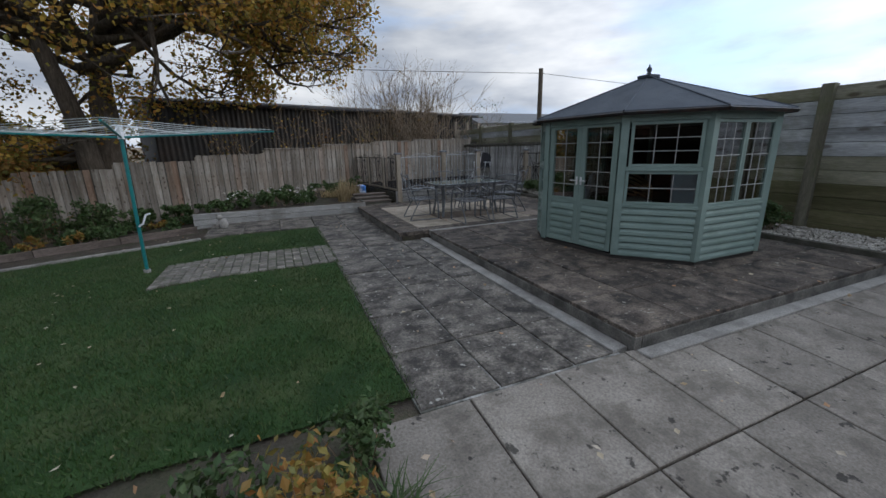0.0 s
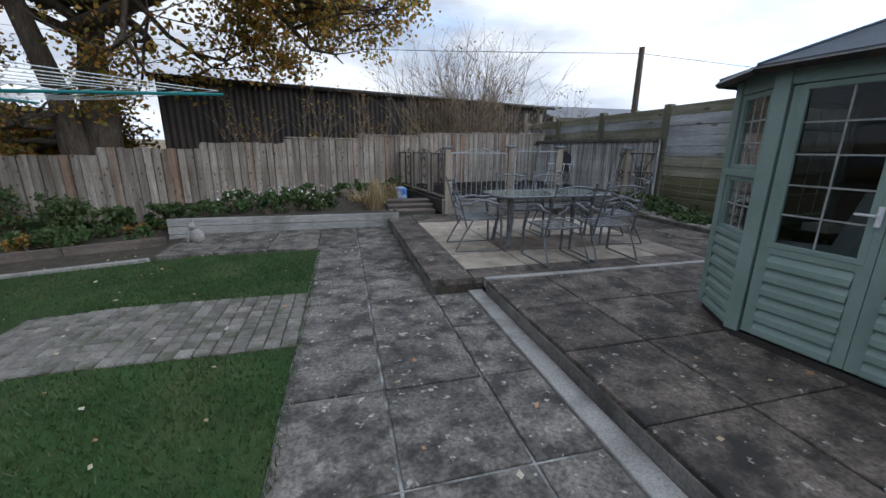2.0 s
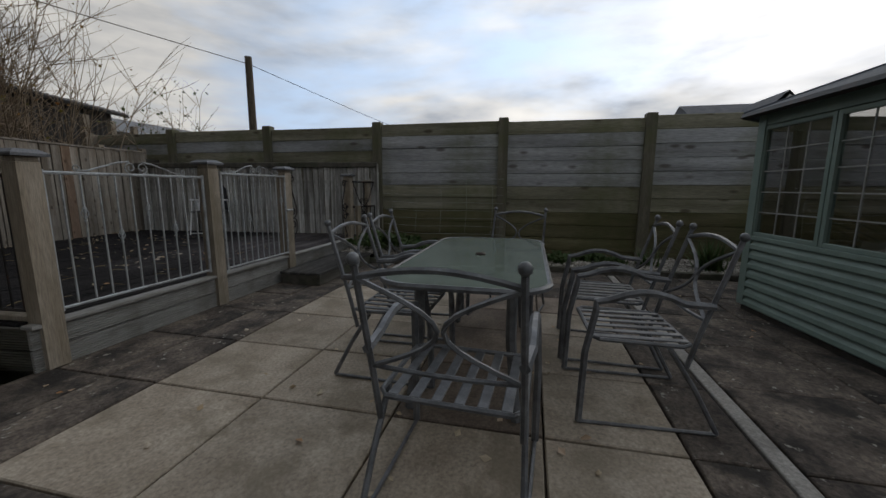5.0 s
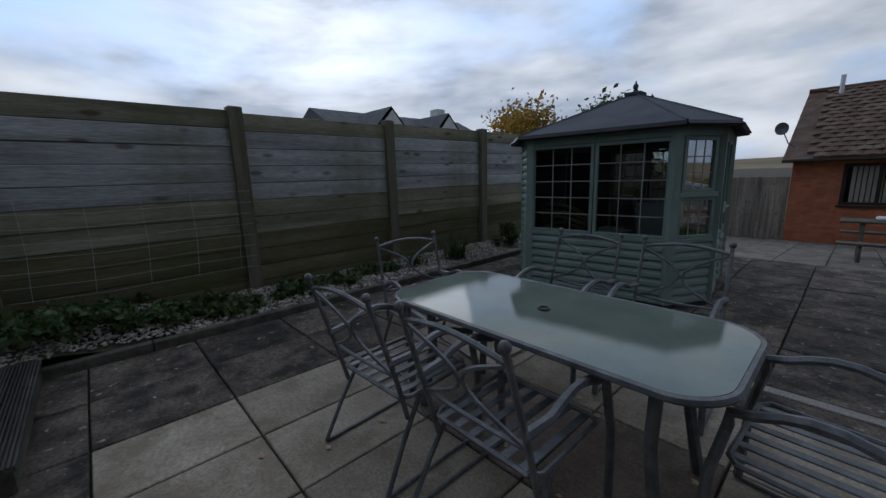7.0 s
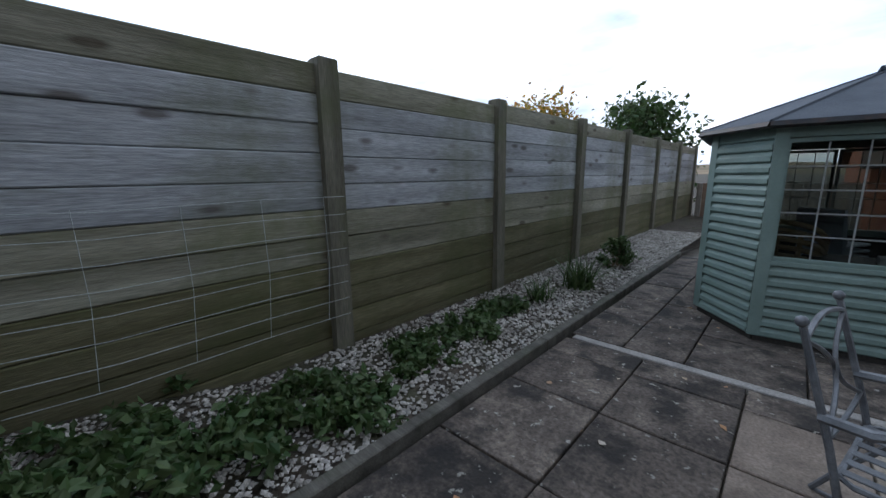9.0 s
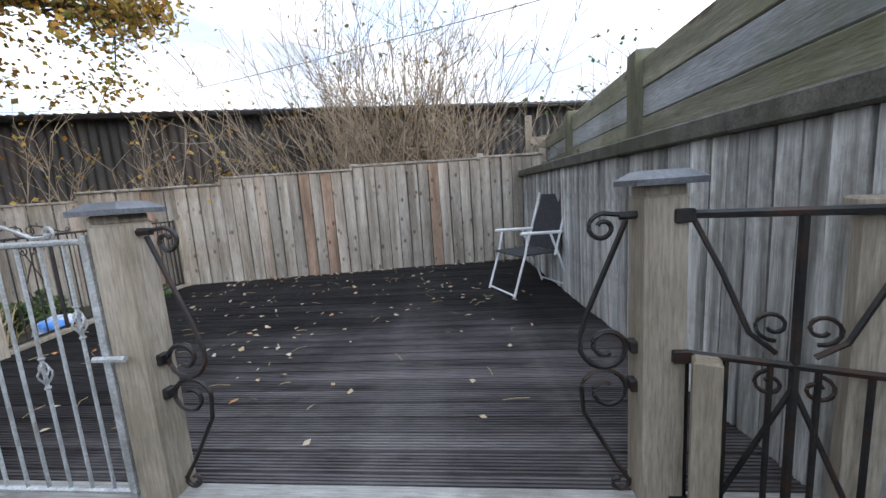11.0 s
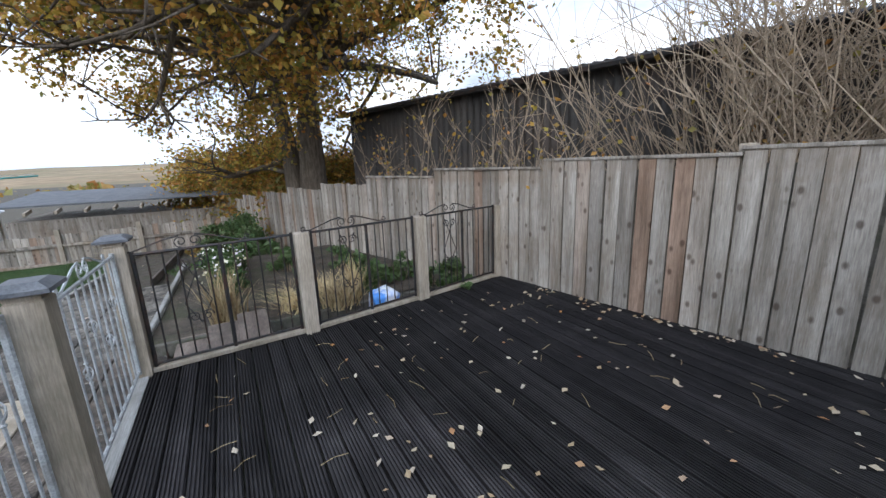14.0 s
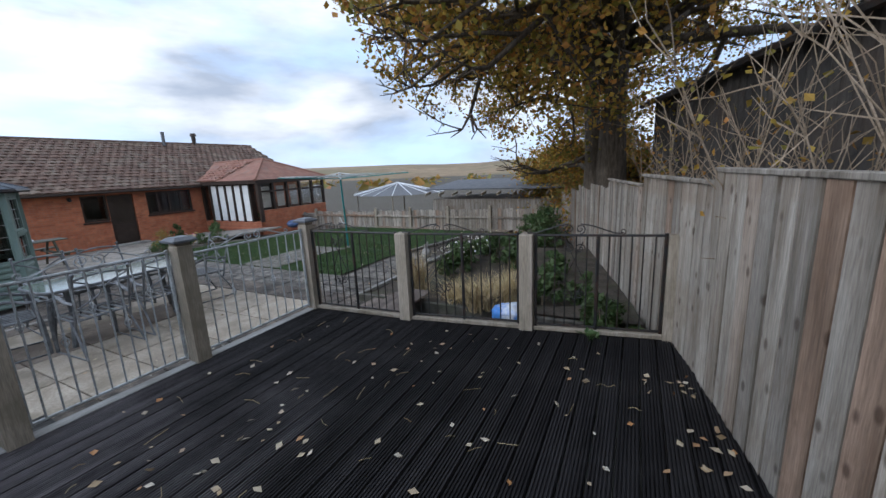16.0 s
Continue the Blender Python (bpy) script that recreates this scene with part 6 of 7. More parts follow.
tube(ct, [(cx_ + 0.1, cy_ + 0.04, cz_ + 0.03), (cx_ - 0.05, cy_ - 0.13, cz_ + 0.025), (cx_ - 0.2, cy_ - 0.06, cz_ + 0.03)], 0.024, 6, r1=0.014)
single("cat_statue", ct, M_CONC, "pale weathered stone cat sitting by the planter", "statue", smooth=True)

# ---- west boundary and what lies beyond ----
wf = thing("wall_west", "low weathered board fence with posts along the garden end", "fence", (-8.9, 2, -0.6), kind="structure")
WB = -0.75
y = -6.5
k = 0
while y < 7.6:
    top_ = 0.3 + 0.02 * y
    part("fence_post", plank_mesh(0.11, 0.11, round(top_ - WB + 0.12, 2), M_POST, 0.01), M_POST, wf, m=pose(-8.95, y, WB, RNG.uniform(-1, 1), 0, 0))
    for r_ in range(2):
        part("rail", plank_mesh(0.05, 1.78, 0.08, M_BACK, 0.006), M_BACK, wf, m=pose(-8.93, y + 0.9, WB + 0.25 + 0.5 * r_, RNG.uniform(-0.6, 0.6), 0, 0))
    for q in range(12):
        part("board", plank_mesh(0.018, 0.138, round(top_ - WB - 0.05 + RNG.choice((0, 0.02, -0.03)), 2), M_BACK, 0.004, key="w"), M_BACK, wf, m=pose(-9.0, y + 0.08 + 0.148 * q, WB + 0.04, RNG.uniform(-1.2, 1.2), RNG.uniform(-1, 1), 0))
    y += 1.8
tr = thing("trellis", "small pale timber trellis leaning on the end fence", "trellis", (-8.8, 3.5, -0.6))
for q in range(4):
    part("upright", obox(-8.88, -8.86, 3.2 + 0.18 * q, 3.22 + 0.18 * q, -0.58, 0.25), M_POST, tr)
for q in range(5):
    part("lath", obox(-8.86, -8.845, 3.18, 3.78, -0.45 + 0.16 * q, -0.43 + 0.16 * q), M_POST, tr)
# neighbour's shed roof with rafters
ns = thing("neighbour_shed", "neighbour's low shed with grey sheet roof and rafter ends", "shed", (-12, 3.8, -0.8))
part("roof", box(nb(), -14.0, -10.2, 0.8, 7.2, -0.02, 0.03, 0.0, m=pose(0, 0, 0.35, 0, 4, 0)), M_SLATE, ns)
for q in range(10):
    part("rafter", plank_mesh(0.5, 0.06, 0.1, M_POST, 0.006), M_POST, ns, m=pose(-10.1, 1.0 + 0.66 * q, 0.85, 0, 8, 0))
part("wall", obox(-13.8, -10.5, 1.0, 7.0, -0.9, 0.62), M_BACK, ns)
gd = thing("neighbour_gazebo", "neighbour's pale ribbed canopy roof", "gazebo", (-13, -3, -0.8))
dm = nb()
apex_ = dm.verts.new((-13.2, -2.6, 1.32))
rim_ = [dm.verts.new((-13.2 + 2.3 * math.cos(math.tau * q / 16), -2.6 + 2.6 * math.sin(math.tau * q / 16), 0.75)) for q in range(16)]
for q in range(16):
    dm.faces.new((apex_, rim_[q], rim_[(q + 1) % 16]))
part("canopy", dm, M_CAP, gd, "grey-blue ribbed canopy")
for q in range(16):
    part("rib", tube(nb(), [rim for rim in ((-13.2 + 2.3 * math.cos(math.tau * q / 16), -2.6 + 2.6 * math.sin(math.tau * q / 16), 0.76), (-13.2, -2.6, 1.34))], 0.025, 4), M_WHITE, gd)
for q in range(0, 16, 4):
    part("post", tube(nb(), [(-13.2 + 2.2 * math.cos(math.tau * q / 16 + 0.4), -2.6 + 2.4 * math.sin(math.tau * q / 16 + 0.4), gz(-13)), (-13.2 + 2.2 * math.cos(math.tau * q / 16 + 0.4), -2.6 + 2.4 * math.sin(math.tau * q / 16 + 0.4), 0.8)], 0.04, 6), M_POST, gd)
# far hills
M_HILL = mat("far_field", (0.19, 0.13, 0.075), (0.27, 0.2, 0.12), 0.004, 1.0, 0.0, 0.05, stain=(0.12, 0.12, 0.06), stain_scale=0.006, stain_amt=0.6)
hl = nb()
prev = None
for k in range(49):
    a = radians(60 + 260 * k / 48)
    hgt = 11 + 8 * noise.noise((k * 0.21, 3.1, 0)) + 5 * noise.noise((k * 0.7, 9.1, 0))
    cur = [hl.verts.new((r_ * math.cos(a), r_ * math.sin(a), z)) for r_, z in ((330, -9.5), (520, hgt * 0.45 - 6), (700, hgt * 0.8), (900, hgt + 4), (1300, -10))]
    if prev:
        for q in range(4):
            hl.faces.new((prev[q], cur[q], cur[q + 1], prev[q + 1]))
    prev = cur
single("hills", hl, M_HILL, "low brown and green hills on the horizon", "hills", "structure", smooth=True)
for k, (x, y, h_, s_) in enumerate(((-16, 12, 3.4, 3.2), (-20, 9, 3.0, 3.5), (-9.5, 11.5, 3.0, 2.8), (-13, 14, 3.6, 3.2))):
    if k in (0, 1):
        shrub("bare_tree", "leafless winter tree beyond the garden", (x, y, gz(x)), 30, h_ + 1, s_, 31 + k, M_BARK)
    else:
        leafy("autumn_bush", "bush with rust and olive autumn leaves behind the fence", (x, y, gz(x)), (2.3, 1.6, h_), 6500, 0.11, L_RUST if k == 2 else L_OAK, 90 + k)
for k, (x, y, sx, sy, sz, nl, l_) in enumerate(((-6.9, 8.1, 0.9, 0.5, 1.9, 5000, L_RUST), (-6.4, 10.6, 1.7, 0.8, 2.6, 8000, L_RUST), (-8.3, 8.2, 1.3, 0.7, 2.5, 8000, L_OAK), (-10.2, 7.4, 1.5, 1.2, 3.3, 10000, L_RUST), (-11.8, 5.9, 1.7, 1.5, 3.4, 9000, L_OAK), (-12.6, 8.6, 1.9, 1.6, 4.2, 9000, L_RUST))):
    leafy("autumn_bush", "straggling bush with rust, olive and yellow leaves by the fence", (x, y, gz(x) - 0.05), (sx, sy, sz), nl, 0.075, l_, 200 + k)
rw = np.random.default_rng(12)
n = 5000
ang = rw.uniform(radians(95), radians(265), n)
rad = rw.uniform(120, 300, n)
cw = np.stack([rad * np.cos(ang), rad * np.sin(ang), -9 + rw.uniform(0, 6.5, n) * (0.4 + 0.6 * np.sin(ang * 23) ** 2)], 1)
tagged(cards("far_woods", cw, rw.uniform(1.5, 4.5, n), L_RUST, 13, 0.2, 1.3), "distant brown hedgerow trees", "woods", kind="stuff")

# ---- beyond the sleeper fence ----
tp_ = thing("telegraph_pole", "tall dark timber telegraph pole beyond the fence", "pole", (10.5, 11.2, 0))
part("mast", tube(nb(), [(10.5, 11.2, 0), (10.5, 11.2, 5.05)], 0.13, 8, r1=0.1), M_BARK, tp_)
wr = []
for a, b in (((10.5, 11.2, 4.85), (-30, 30, 9.5)), ((10.5, 11.2, 4.85), (42, 4, 4.5)), ((42, 4, 4.5), (60, -40, 6.0))):
    a, b = Vector(a), Vector(b)
    part("wire", tube(nb(), [a.lerp(b, q) - Vector((0, 0, 0.9 * math.sin(math.pi * q))) for q in np.linspace(0, 1, 14)], 0.012, 4), M_BLACK, tp_)


def far_house(name, label, x0, x1, y0, y1, z1, zr, along, wall_m, roof_m):
    h_ = thing(name, label, "house", ((x0 + x1) / 2, (y0 + y1) / 2, 0))
    part("wall", obox(x0, x1, y0, y1, -0.5, z1), wall_m, h_)
    b = nb()
    if along == "y":
        pr_ = [((x0 - 0.3, z1 - 0.1), ((x0 + x1) / 2, zr), (x1 + 0.3, z1 - 0.1))]
        v_ = [[b.verts.new((x, y, z)) for x, z in pr_[0]] for y in (y0 - 0.3, y1 + 0.3)]
    else:
        pr_ = [((y0 - 0.3, z1 - 0.1), ((y0 + y1) / 2, zr), (y1 + 0.3, z1 - 0.1))]
        v_ = [[b.verts.new((x, y, z)) for y, z in pr_[0]] for x in (x0 - 0.3, x1 + 0.3)]
    b.faces.new((v_[0][0], v_[0][1], v_[1][1], v_[1][0]))
    b.faces.new((v_[0][1], v_[0][2], v_[1][2], v_[1][1]))
    b.faces.new((v_[0][0], v_[0][2], v_[0][1]))
    b.faces.new((v_[1][0], v_[1][1], v_[1][2]))
    part("roof", b, roof_m, h_)
    return h_


fh = far_house("neighbour_house", "white rendered house with slate roof and dormer gables", 16.2, 21.5, -12.2, -3.3, 3.4, 4.75, "y", M_RENDER, M_SLATE)
for yy in (-5.2, -8.6):
    b = nb()
    v_ = [b.verts.new(p) for p in ((15.6, yy - 1.1, 3.4), (15.6, yy + 1.1, 3.4), (15.6, yy, 4.55), (18.8, yy, 4.55), (18.8, yy - 1.1, 3.4), (18.8, yy + 1.1, 3.4))]
    b.faces.new((v_[0], v_[2], v_[3], v_[4]))
    b.faces.new((v_[1], v_[5], v_[3], v_[2]))
    part("dormer_roof", b, M_SLATE, fh)
    g2 = nb()
    g2.faces.new([g2.verts.new(p) for p in ((15.55, yy - 1.0, 3.3), (15.55, yy + 1.0, 3.3), (15.55, yy, 4.4))])
    part("dormer_gable", g2, M_RENDER, fh)
part("chimney", obox(18.4, 19.0, -11.0, -10.4, 4.5, 5.3), M_RENDER, fh)
far_house("neighbour_bungalow", "low white building with pale sheet roof beyond the fence", 9.6, 15.5, 15.2, 19.5, 3.0, 3.65, "x", M_RENDER, M_CAP)
ob_ = far_house("outbuilding", "pale metal-roofed outbuilding with a skylight beyond the fence", 10.6, 15, -1.2, 3.9, 2.15, 2.95, "y", M_RENDER, M_CAP)
for k, (x, y, h_) in enumerate(((14, -13, 5.2), (11, -15.5, 4.8), (18, -17, 5.6), (9.2, -12.5, 4.4))):
    leafy("garden_tree", "green and yellowing tree beyond the fence", (x, y, 0), (2.2, 2.2, h_), 5000, 0.14, L_GREEN if k % 2 else L_OAK, 110 + k)
shrub("fence_shrub", "small leafy sapling beyond the sleeper fence", (8.0, 11.0, 0), 14, 3.1, 1.2, 51, leaves=260, leaf_mat=L_GREEN)
part_fence = thing("neighbour_fence", "old timber fence corner with posts beyond the deck", "fence", (7.0, 12.2, 0))
for k in range(3):
    part("post", plank_mesh(0.11, 0.11, 2.75, M_POST, 0.01), M_POST, part_fence, m=pose(6.5 + 0.75 * k, 12.0 + 0.3 * k, 0))
for k in range(10):
    part("board", plank_mesh(1.6, 0.03, 0.2, M_POST, 0.005), M_POST, part_fence, m=pose(7.25, 12.35, 0.3 + 0.21 * k, 0, 0, 20))

# ---- plants in the gravel bed ----
for k, (x, y, sx, sz) in enumerate(((6.1, 4.6, 0.5, 0.12), (5.95, 3.9, 0.5, 0.12), (6.25, 3.2, 0.5, 0.1), (5.9, 5.2, 0.4, 0.22), (6.15, 5.5, 0.4, 0.16), (6.2, 2.5, 0.45, 0.1), (6.3, 4.2, 0.5, 0.14), (6.35, 5.0, 0.5, 0.16), (6.3, 1.9, 0.4, 0.1))):
    leafy("ground_cover", "low dark green ground cover in the gravel", (x, y, bed_top(y) - 0.02), (sx, 0.55, sz), 900, 0.04, L_GREEN, 130 + k, stems=False)
tuft("strap_plant", "dark green strap-leaved plant in the gravel", (6.05, 0.55, UP + 0.04), 110, 0.5, 0.45, L_GREEN, 9, 0.016)
tuft("strap_plant", "dark green strap-leaved plant in the gravel", (6.2, 1.3, UP + 0.04), 60, 0.35, 0.35, L_GREEN, 12, 0.012)
leafy("round_shrub", "small dark rounded shrub by the fence", (6.1, -0.9, UP + 0.04), (0.28, 0.28, 0.42), 1200, 0.035, L_GREEN, 140)
# wires along the sleeper fence
for k in range(8):
    z = 0.5 + 0.135 * k
    single("training_wire", tube(nb(), [(6.73, 5.62, z + 0.02), (6.71, 4.9, z - 0.012), (6.72, 4.1, z + 0.006), (6.73, 3.45, z)], 0.0017, 4), M_LINE, "thin slack strand of wire mesh on the fence", "wire", group="training wires")
for k in range(5):
    y = 5.45 - 0.45 * k
    single("training_wire", tube(nb(), [(6.722, y, 0.5), (6.715, y - 0.03, 0.95), (6.722, y - 0.02, 1.45)], 0.0015, 4), M_LINE, "thin upright strand of wire mesh on the fence", "wire", group="training wires")

# ---- summerhouse contents ----
wc = thing("wicker_chair", "buff wicker armchair inside the summerhouse", "chair", (4.2, 0.15, UP + 0.07))
wb = nb()
for k in range(9):
    a0 = radians(-20 + 220 * k / 8)
    tube(wb, [(4.25 + 0.3 * math.cos(a0), 0.2 + 0.3 * math.sin(a0), UP + 0.07), (4.25 + 0.33 * math.cos(a0), 0.2 + 0.33 * math.sin(a0), UP + 0.6 + 0.3 * math.sin(radians(180 * k / 8)))], 0.02, 5)
part("frame", wb, M_ROPE, wc)
wk = nb()
for z in np.linspace(0.1, 0.85, 12):
    m_ = [(4.25 + (0.3 + 0.04 * z) * math.cos(radians(-20 + 220 * q / 16)), 0.2 + (0.3 + 0.04 * z) * math.sin(radians(-20 + 220 * q / 16)), UP + 0.07 + z * (0.75 + 0.35 * math.sin(math.pi * q / 16))) for q in range(17)]
    tube(wk, m_, 0.024, 5)
part("weave", wk, M_ROPE, wc)
part("cushion", ball(nb(), (4.25, 0.15, UP + 0.5), 0.28, 0.35), M_BLIND, wc, "pale cushion")
for (x, y, a) in ((3.0, 0.3, 40), (3.8, -1.2, 150)):
    pc = thing("plastic_chair", "stack of pale blue plastic garden chairs indoors", "chair", (x, y, UP + 0.07), group="plastic chairs")
    pm = pose(x, y, UP + 0.07, 0, 0, a)
    M_PB = bpy.data.materials.get("pale_blue_plastic") or mat("pale_blue_plastic", (0.42, 0.5, 0.58), (0.5, 0.58, 0.66), 8, 0.45, 0.03)
    for k in range(3):
        part("seat", obox(-0.23, 0.23, -0.22, 0.22, 0.4 + 0.07 * k, 0.43 + 0.07 * k, 0.012, m=pm), M_PB, pc)
        part("backrest", obox(-0.22, 0.22, -0.02, 0.02, 0, 0.42, 0.012, m=pm @ pose(0, -0.21, 0.42 + 0.07 * k, 14, 0, 0)), M_PB, pc)
    for sx in (-0.2, 0.2):
        for sy in (-0.19, 0.19):
            part("leg", tube(nb(), [pm @ Vector((sx, sy, 0.4)), pm @ Vector((sx * 1.15, sy * 1.15, 0))], 0.022, 6), M_PB, pc)
it = thing("side_table", "small dark table with papers in the summerhouse", "table", (3.7, 0.4, UP + 0.07))
part("top", obox(3.35, 4.0, 0.15, 0.65, UP + 0.66, UP + 0.7, 0.006), M_BROWN, it)
for x in (3.4, 3.95):
    for y in (0.2, 0.6):
        part("leg", obox(x - 0.02, x + 0.02, y - 0.02, y + 0.02, UP + 0.07, UP + 0.66), M_BROWN, it)
single("paper_stack", obox(3.4, 3.62, 0.4, 0.58, UP + 0.7, UP + 0.76, 0.004), M_WHITE, "white stack of papers on the side table", "papers")

# ---- picnic table and bed by the house ----
pt = thing("picnic_table", "brown timber picnic table on the house patio", "picnic table", (0.6, -6.2, 0))
for k in range(4):
    part("top_board", obox(-0.2, 1.4, -6.5 + 0.15 * k, -6.36 + 0.15 * k, 0.72, 0.755, 0.005), M_DKWOOD, pt)
for y in (-7.05, -5.35):
    part("bench", obox(-0.2, 1.4, y - 0.02, y + 0.24, 0.42, 0.455, 0.005), M_DKWOOD, pt)
for x in (0.1, 1.1):
    for s in (-1, 1):
        part("leg", tube(nb(), [(x, -6.2 + s * 0.2, 0.72), (x, -6.2 + s * 0.62, 0.0)], 0.035, 4), M_DKWOOD, pt)
    part("brace", obox(x - 0.02, x + 0.02, -7.0, -5.2, 0.36, 0.42), M_DKWOOD, pt)
fcl = single("folded_cloth", obox(0.45, 0.95, -6.42, -6.08, 0.757, 0.82, 0.02), M_WHITE, "white folded cloth on the picnic table", "cloth")
for ob in (pt, fcl):
    ob.location += Vector((0.35, 0.6, fall(-5.6)))
for k, (x, y, sx, sz, l_) in enumerate(((-1.3, -3.3, 0.35, 0.65, L_RUST), (-1.75, -3.0, 0.4, 0.4, L_GREEN), (-2.3, -3.1, 0.45, 0.3, L_GREEN), (-1.05, -2.75, 0.25, 0.3, L_GREEN), (-1.45, -3.9, 0.4, 0.28, L_GREEN), (-2.9, -3.2, 0.5, 0.45, L_GREEN), (-1.9, -3.7, 0.4, 0.22, L_OAK))):
    leafy("border_plant", "straggling border plant with fading autumn leaves", (x, y, fall(y)), (sx, 0.35, sz), 900, 0.026, l_, 160 + k)
L_PINK = leafmat("pink_petal", [(0.5, 0.12, 0.3), (0.6, 0.2, 0.4), (0.55, 0.4, 0.08)], 0.5, 0.1)
tagged(cards("border_flowers", np.stack([rr_.uniform(-2.5, -1.5, 22), rr_.uniform(-3.9, -3.2, 22), rr_.uniform(0.2, 0.34, 22)], 1), rr_.uniform(0.04, 0.07, 22), L_PINK, 6), "pink and yellow flowers in the border", "flowers", kind="stuff")
for k, (x, y) in enumerate(((-4.6, -8.6), (-5.6, -7.6), (-5.0, -6.6))):
    leafy("potted_plant", "small leafy plant by the house", (x, y, -0.5), (0.25, 0.25, 0.6), 350, 0.06, L_GREEN, 180 + k)
# cover sheet by the conservatory
cs_ = nb()
for k in range(3):
    ball(cs_, (-8.1 + 0.36 * k, -4.6 + 0.06 * (k % 2), gz(-7) + 0.18), 0.3, 0.6)
M_BLUE = mat("blue_tarp", (0.04, 0.06, 0.12), (0.09, 0.14, 0.27), 6, 0.5, 0.3, 30)
single("tarpaulin", cs_, M_BLUE, "dark blue tarpaulin over stored things", "tarpaulin", smooth=True)

# ---- compost bag and fallen leaves ----
bg2 = nb()
box(bg2, 1.06, 1.36, 7.98, 8.26, 0.2, 0.5, 0.05, m=pose(0, 0, 0, 0, 0, 0))
bmesh.ops.subdivide_edges(bg2, edges=bg2.edges[:], cuts=3, use_grid_fill=True)
for v_ in bg2.verts:
    v_.co += 0.045 * Vector((noise.noise(v_.co * 7), noise.noise(v_.co * 7 + Vector((9, 0, 0))), noise.noise(v_.co * 6 + Vector((4, 0, 0)))))
M_BAG = mat("blue_white_bag", (0.05, 0.2, 0.6), (0.1, 0.3, 0.72), 4, 0.35, 0.2, 20, stain=(0.75, 0.77, 0.8), stain_scale=3.5, stain_amt=0.95)
single("compost_bag", bg2, M_BAG, "blue and white plastic compost bag on the soil", "bag", smooth=True)
rl_ = np.random.default_rng(31)
n = 190
ctr = np.array([(3.2, 8.9), (2.6, 9.3), (4.0, 7.7), (3.4, 7.2), (4.9, 9.3), (2.3, 8.0), (5.2, 8.4)])
lc = ctr[rl_.integers(0, 7, n)] + rl_.normal(0, 0.42, (n, 2))
wide = rl_.random(n) < 0.35
lx = np.clip(np.where(wide, rl_.uniform(1.95, 6.1, n), lc[:, 0]), 1.95, 6.2)
ly = np.clip(np.where(wide, rl_.uniform(6.2, 9.8, n), lc[:, 1]), 6.2, 9.55 + 0.13 * (lx - 2))
tagged(cards("fallen_leaves", np.stack([lx, ly, DK + 0.012 + rl_.uniform(0, 0.008, n)], 1), rl_.uniform(0.018, 0.044, n), L_FALL, 32, 0.88, 1.5), "pale brown fallen leaves on the deck", "fallen leaves", kind="stuff")
n = 420
lx, ly = rl_.uniform(-7, 5.4, n), rl_.uniform(-5.5, 5.8, n)
lz = np.where(((lx > 0.7) & (ly > 2.25)) | ((lx > 1.3) & (ly > -2.6)), UP, np.interp(lx, (-8.8, -2.2), (-0.58, 0.0)) + np.where(lx < -0.6, 0.025, 0))
tagged(cards("blown_leaves", np.stack([lx, ly, lz + 0.01], 1), rl_.uniform(0.015, 0.04, n), L_FALL, 33, 0.88, 1.5), "small pale leaves blown over lawn and slabs", "fallen leaves", kind="stuff")

RT = random.Random(44)
tw = nb()
for k in range(60):
    x, y, a, L_ = RT.uniform(2.1, 5.8), RT.uniform(6.4, 9.5), RT.uniform(0, math.tau), RT.uniform(0.05, 0.16)
    d_ = Vector((math.cos(a), math.sin(a), 0))
    o_ = Vector((x, y, DK + 0.009))
    tube(tw, [o_, o_ + d_ * L_ * 0.5 + Vector((RT.gauss(0, 0.01), RT.gauss(0, 0.01), 0.006)), o_ + d_ * L_], 0.0022, 3)
tagged(part("fallen_twigs", tw, L_DRY), "thin pale twigs scattered over the deck", "twigs", kind="stuff")
n = 80
lx = rl_.uniform(2.0, 6.1, n)
tagged(cards("fence_foot_leaves", np.stack([lx, 9.4 + 0.177 * lx - 0.06 - np.abs(rl_.normal(0, 0.06, n)), np.full(n, DK + 0.014)], 1), rl_.uniform(0.02, 0.045, n), L_FALL, 35, 0.85, 1.5), "dry leaves gathered along the foot of the fence", "fallen leaves", kind="stuff")
for k, (x, y) in enumerate(((-1.2, -3.55), (-1.7, -3.5), (-0.95, -3.2), (-2.1, -3.6))):
    tuft("border_grass", "green arching grass in the border", (x, y, 0), 90, 0.28, 0.3, L_GREEN, 60 + k, 0.008)

# steps between planter and deck, and the border's timber edging
gs_ = thing("garden_steps", "short flight of worn pinkish-brown timber steps beside the deck", "steps", (1.15, 6.5, UP), kind="structure")
for k in range(3):
    part("tread", obox(0.7, 1.66, 6.04 + 0.28 * k, 6.33 + 0.28 * k, UP + 0.05 + 0.07 * k, UP + 0.085 + 0.07 * k, 0.008), M_STEP, gs_)
    part("step_riser", obox(0.71, 1.65, 6.06 + 0.28 * k, 6.09 + 0.28 * k, 0.0, UP + 0.049 + 0.07 * k), M_DKWOOD, gs_)
be = thing("border_edging", "damp brown timber board edging the planted border", "edging", (-5.5, 5.3, -0.3), kind="structure")
for k in range(4):
    xa = -8.6 + k * 1.4
    sl = math.degrees(math.atan2(gz(xa + 1.39) - gz(xa), 1.39))
    part("board", plank_mesh(1.39, 0.05, 0.17, M_STEP, 0.008), M_STEP, be, m=pose(xa + 0.7, 5.3, gz(xa + 0.7) - 0.06, 0, -sl, 0))
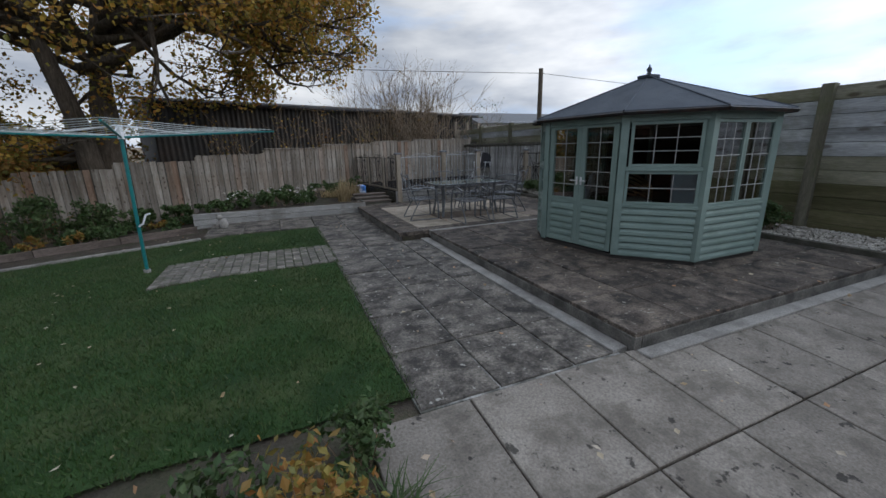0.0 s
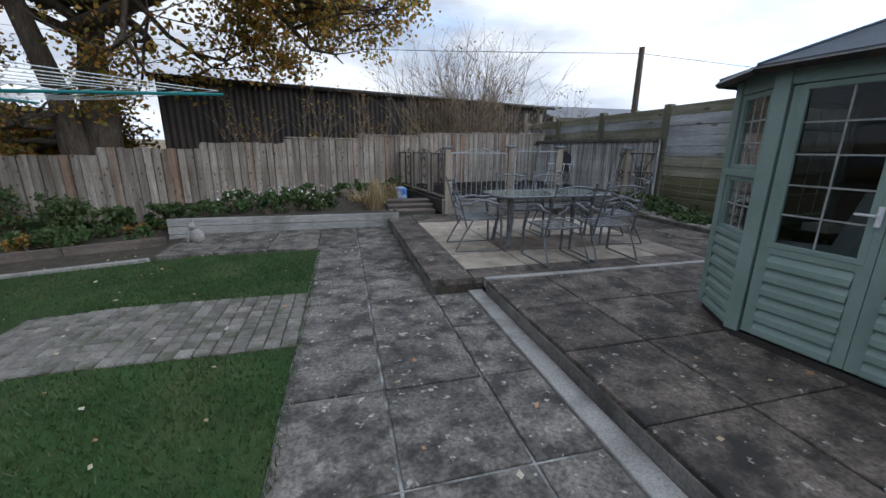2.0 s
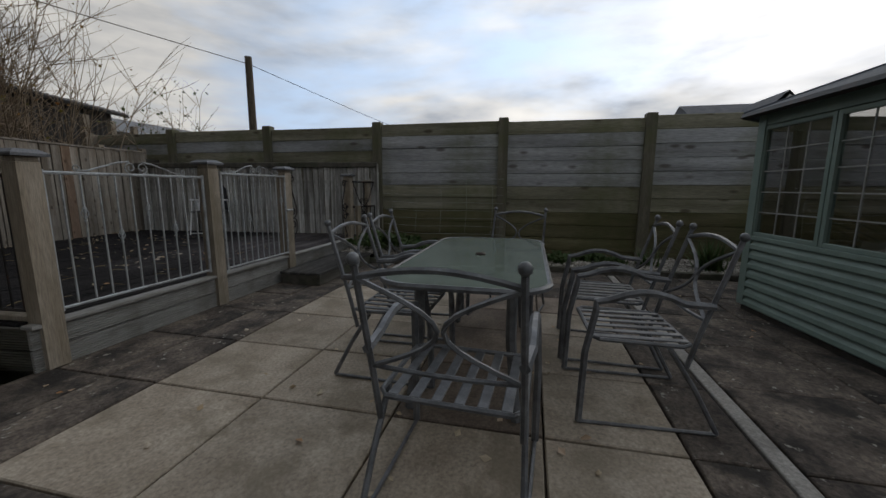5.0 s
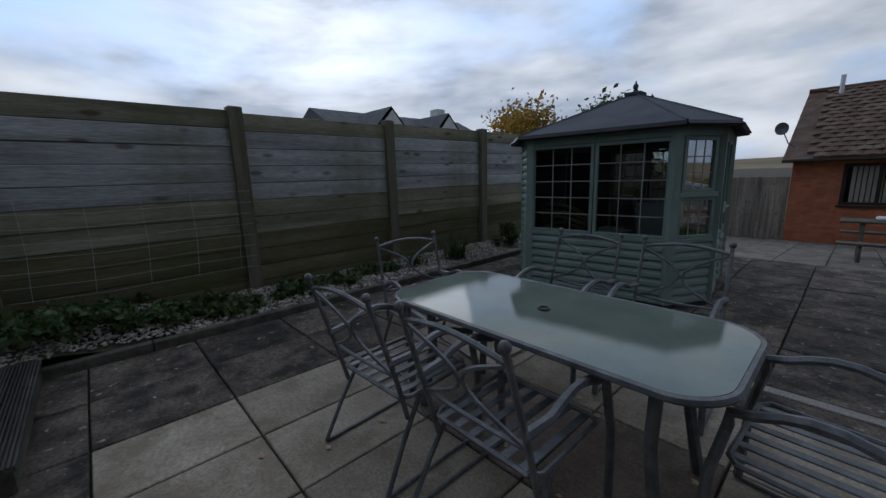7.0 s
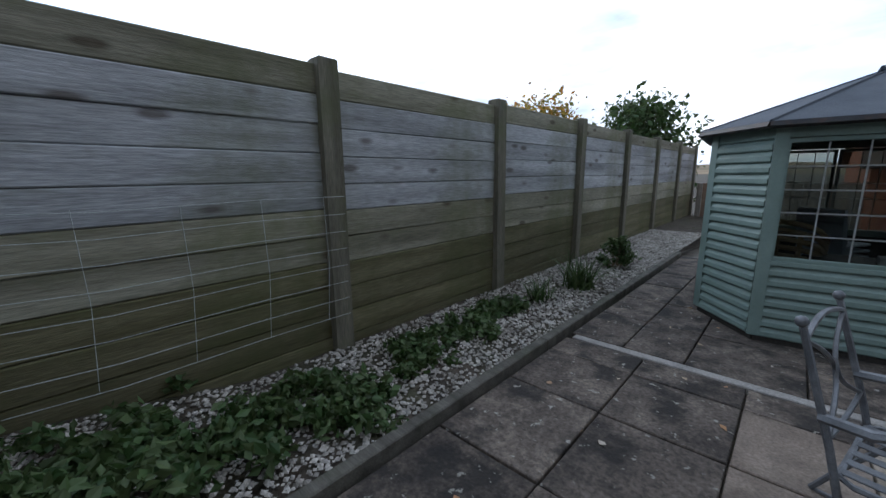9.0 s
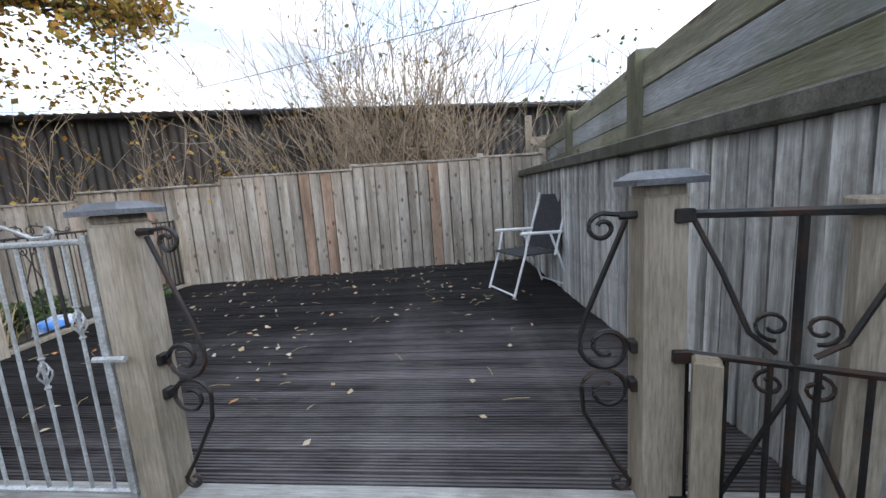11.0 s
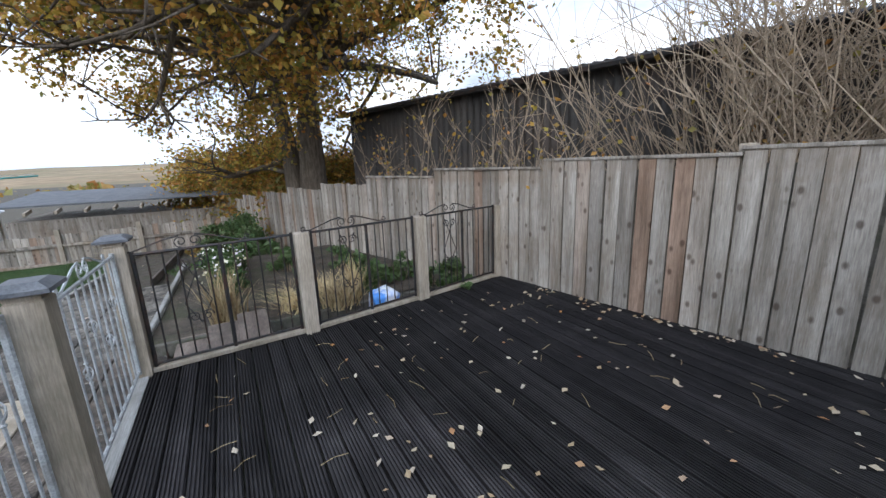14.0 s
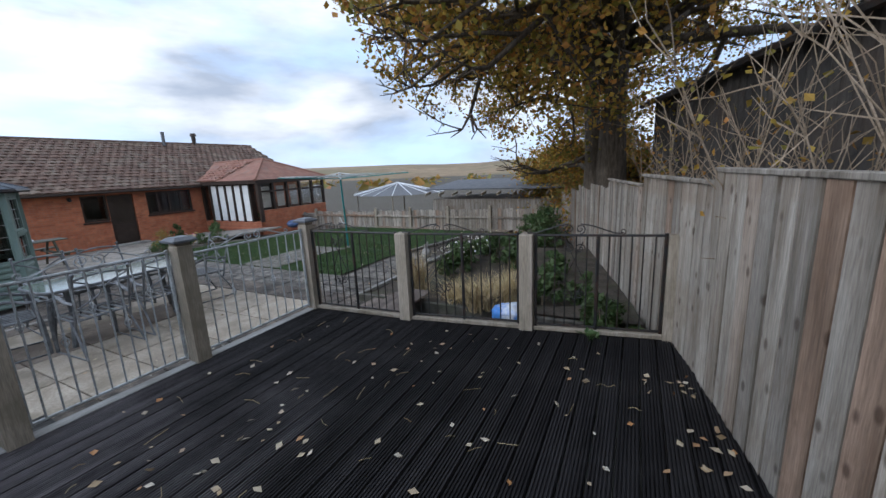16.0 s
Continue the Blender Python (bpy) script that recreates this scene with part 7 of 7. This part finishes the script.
for k in range(16):
    x = -8.4 + 0.36 * k + RT.uniform(-0.15, 0.15)
    leafy("border_plant", "low dark straggling plant in the soil border", (x, RT.uniform(5.6, 6.9), gz(x) - 0.03), (0.35, 0.3, RT.uniform(0.12, 0.35)), 260, 0.045, L_GREEN if k % 3 else L_RUST, 300 + k)

# side fence that closes the garden beside the house
sf = thing("wall_south", "plain timber side fence between house and boundary", "fence", (4.8, -9.7, 0), kind="structure")
for k in range(25):
    part("board", plank_mesh(0.142, 0.02, 1.8, M_BACK, 0.004, key="v"), M_BACK, sf, m=pose(3.0 + 0.148 * k, -9.7 + RT.uniform(-0.004, 0.004), -0.55, 0, RT.uniform(-0.3, 0.3), 0))
part("rail", obox(2.92, 6.6, -9.75, -9.715, -0.25, -0.17), M_DKWOOD, sf)
part("rail", obox(2.92, 6.6, -9.75, -9.715, 0.85, 0.93), M_DKWOOD, sf)

# ---- slabs, laid last ----
M_MORT = mat("pale_mortar", (0.05, 0.048, 0.043), (0.42, 0.41, 0.38), 7, 0.95, 0.4, 60, stain=(0.05, 0.05, 0.035), stain_scale=3, stain_amt=0.8)
single("path_bed", obox(-0.6, 1.1, -2.52, 6.0, -0.06, -0.016), M_MORT, "pale crumbling mortar between the path slabs", "mortar", "structure")
slabs(path, [-0.6, 0.0, 0.65, 1.04], [-2.51 + 0.745 * k for k in range(12)], 0.0, M_SLAB, gap=0.02, skip=lambda x, y: x > 0.65 and y > 2.0)
slabs(path, steps_of(-2.75, -0.61, 0.72), [4.22, 4.95, 5.68], 0.0, M_SLAB)
slabs(front, steps_of(-0.95, 8.0, 0.675), [-9.6 + 0.775 * k for k in range(9)] + [-2.53], 0.0, M_SLABF, slope=4.5)
slabs(front, steps_of(-6.4, -0.95, 0.78), steps_of(-9.6, -4.2, 0.9), 0.0, M_SLABF, slope=4.5)
slabs(upper, [1.2, 1.86, 2.57, 3.25, 3.95, 4.65, 5.1, 5.55], [-2.56, -1.82, -1.08, -0.34, 0.39, 1.12, 1.865], UP, M_SLABD)


def light_or_dark(x, y):
    if x < 1.1 or x > 4.25 or y > 5.12 or y < 2.27:
        return M_SLABD
    if x > 1.86 and 2.9 < y < 3.65:
        return M_SLABB
    return M_SLABL if x < (4.2 if y > 3.65 else 3.7) else M_SLABB


slabs(table_patio, [0.635, 1.1, 1.86, 2.51, 3.18, 3.72, 4.25, 4.9, 5.55], [1.97, 2.28, 2.9, 3.65, 4.41, 5.13, 5.5, 5.97], UP, M_SLABD, pick=light_or_dark)
pv = thing("paver_panel", "panel of small square pavers set into the lawn", "paving", (-1.8, 1.75, 0), kind="structure")
for i in range(20):
    for j in range(9):
        part("paver", plank_mesh(0.111, 0.117, 0.05, M_PAVER, 0.012), M_PAVER, pv, m=pose(PAVX0 + 0.06 + 0.118 * i, PAVY0 + 0.062 + 0.1245 * j, gz(PAVX0 + 0.06 + 0.118 * i) - 0.03 + RNG.uniform(-0.003, 0.003), 0, 0, RNG.uniform(-1, 1)))
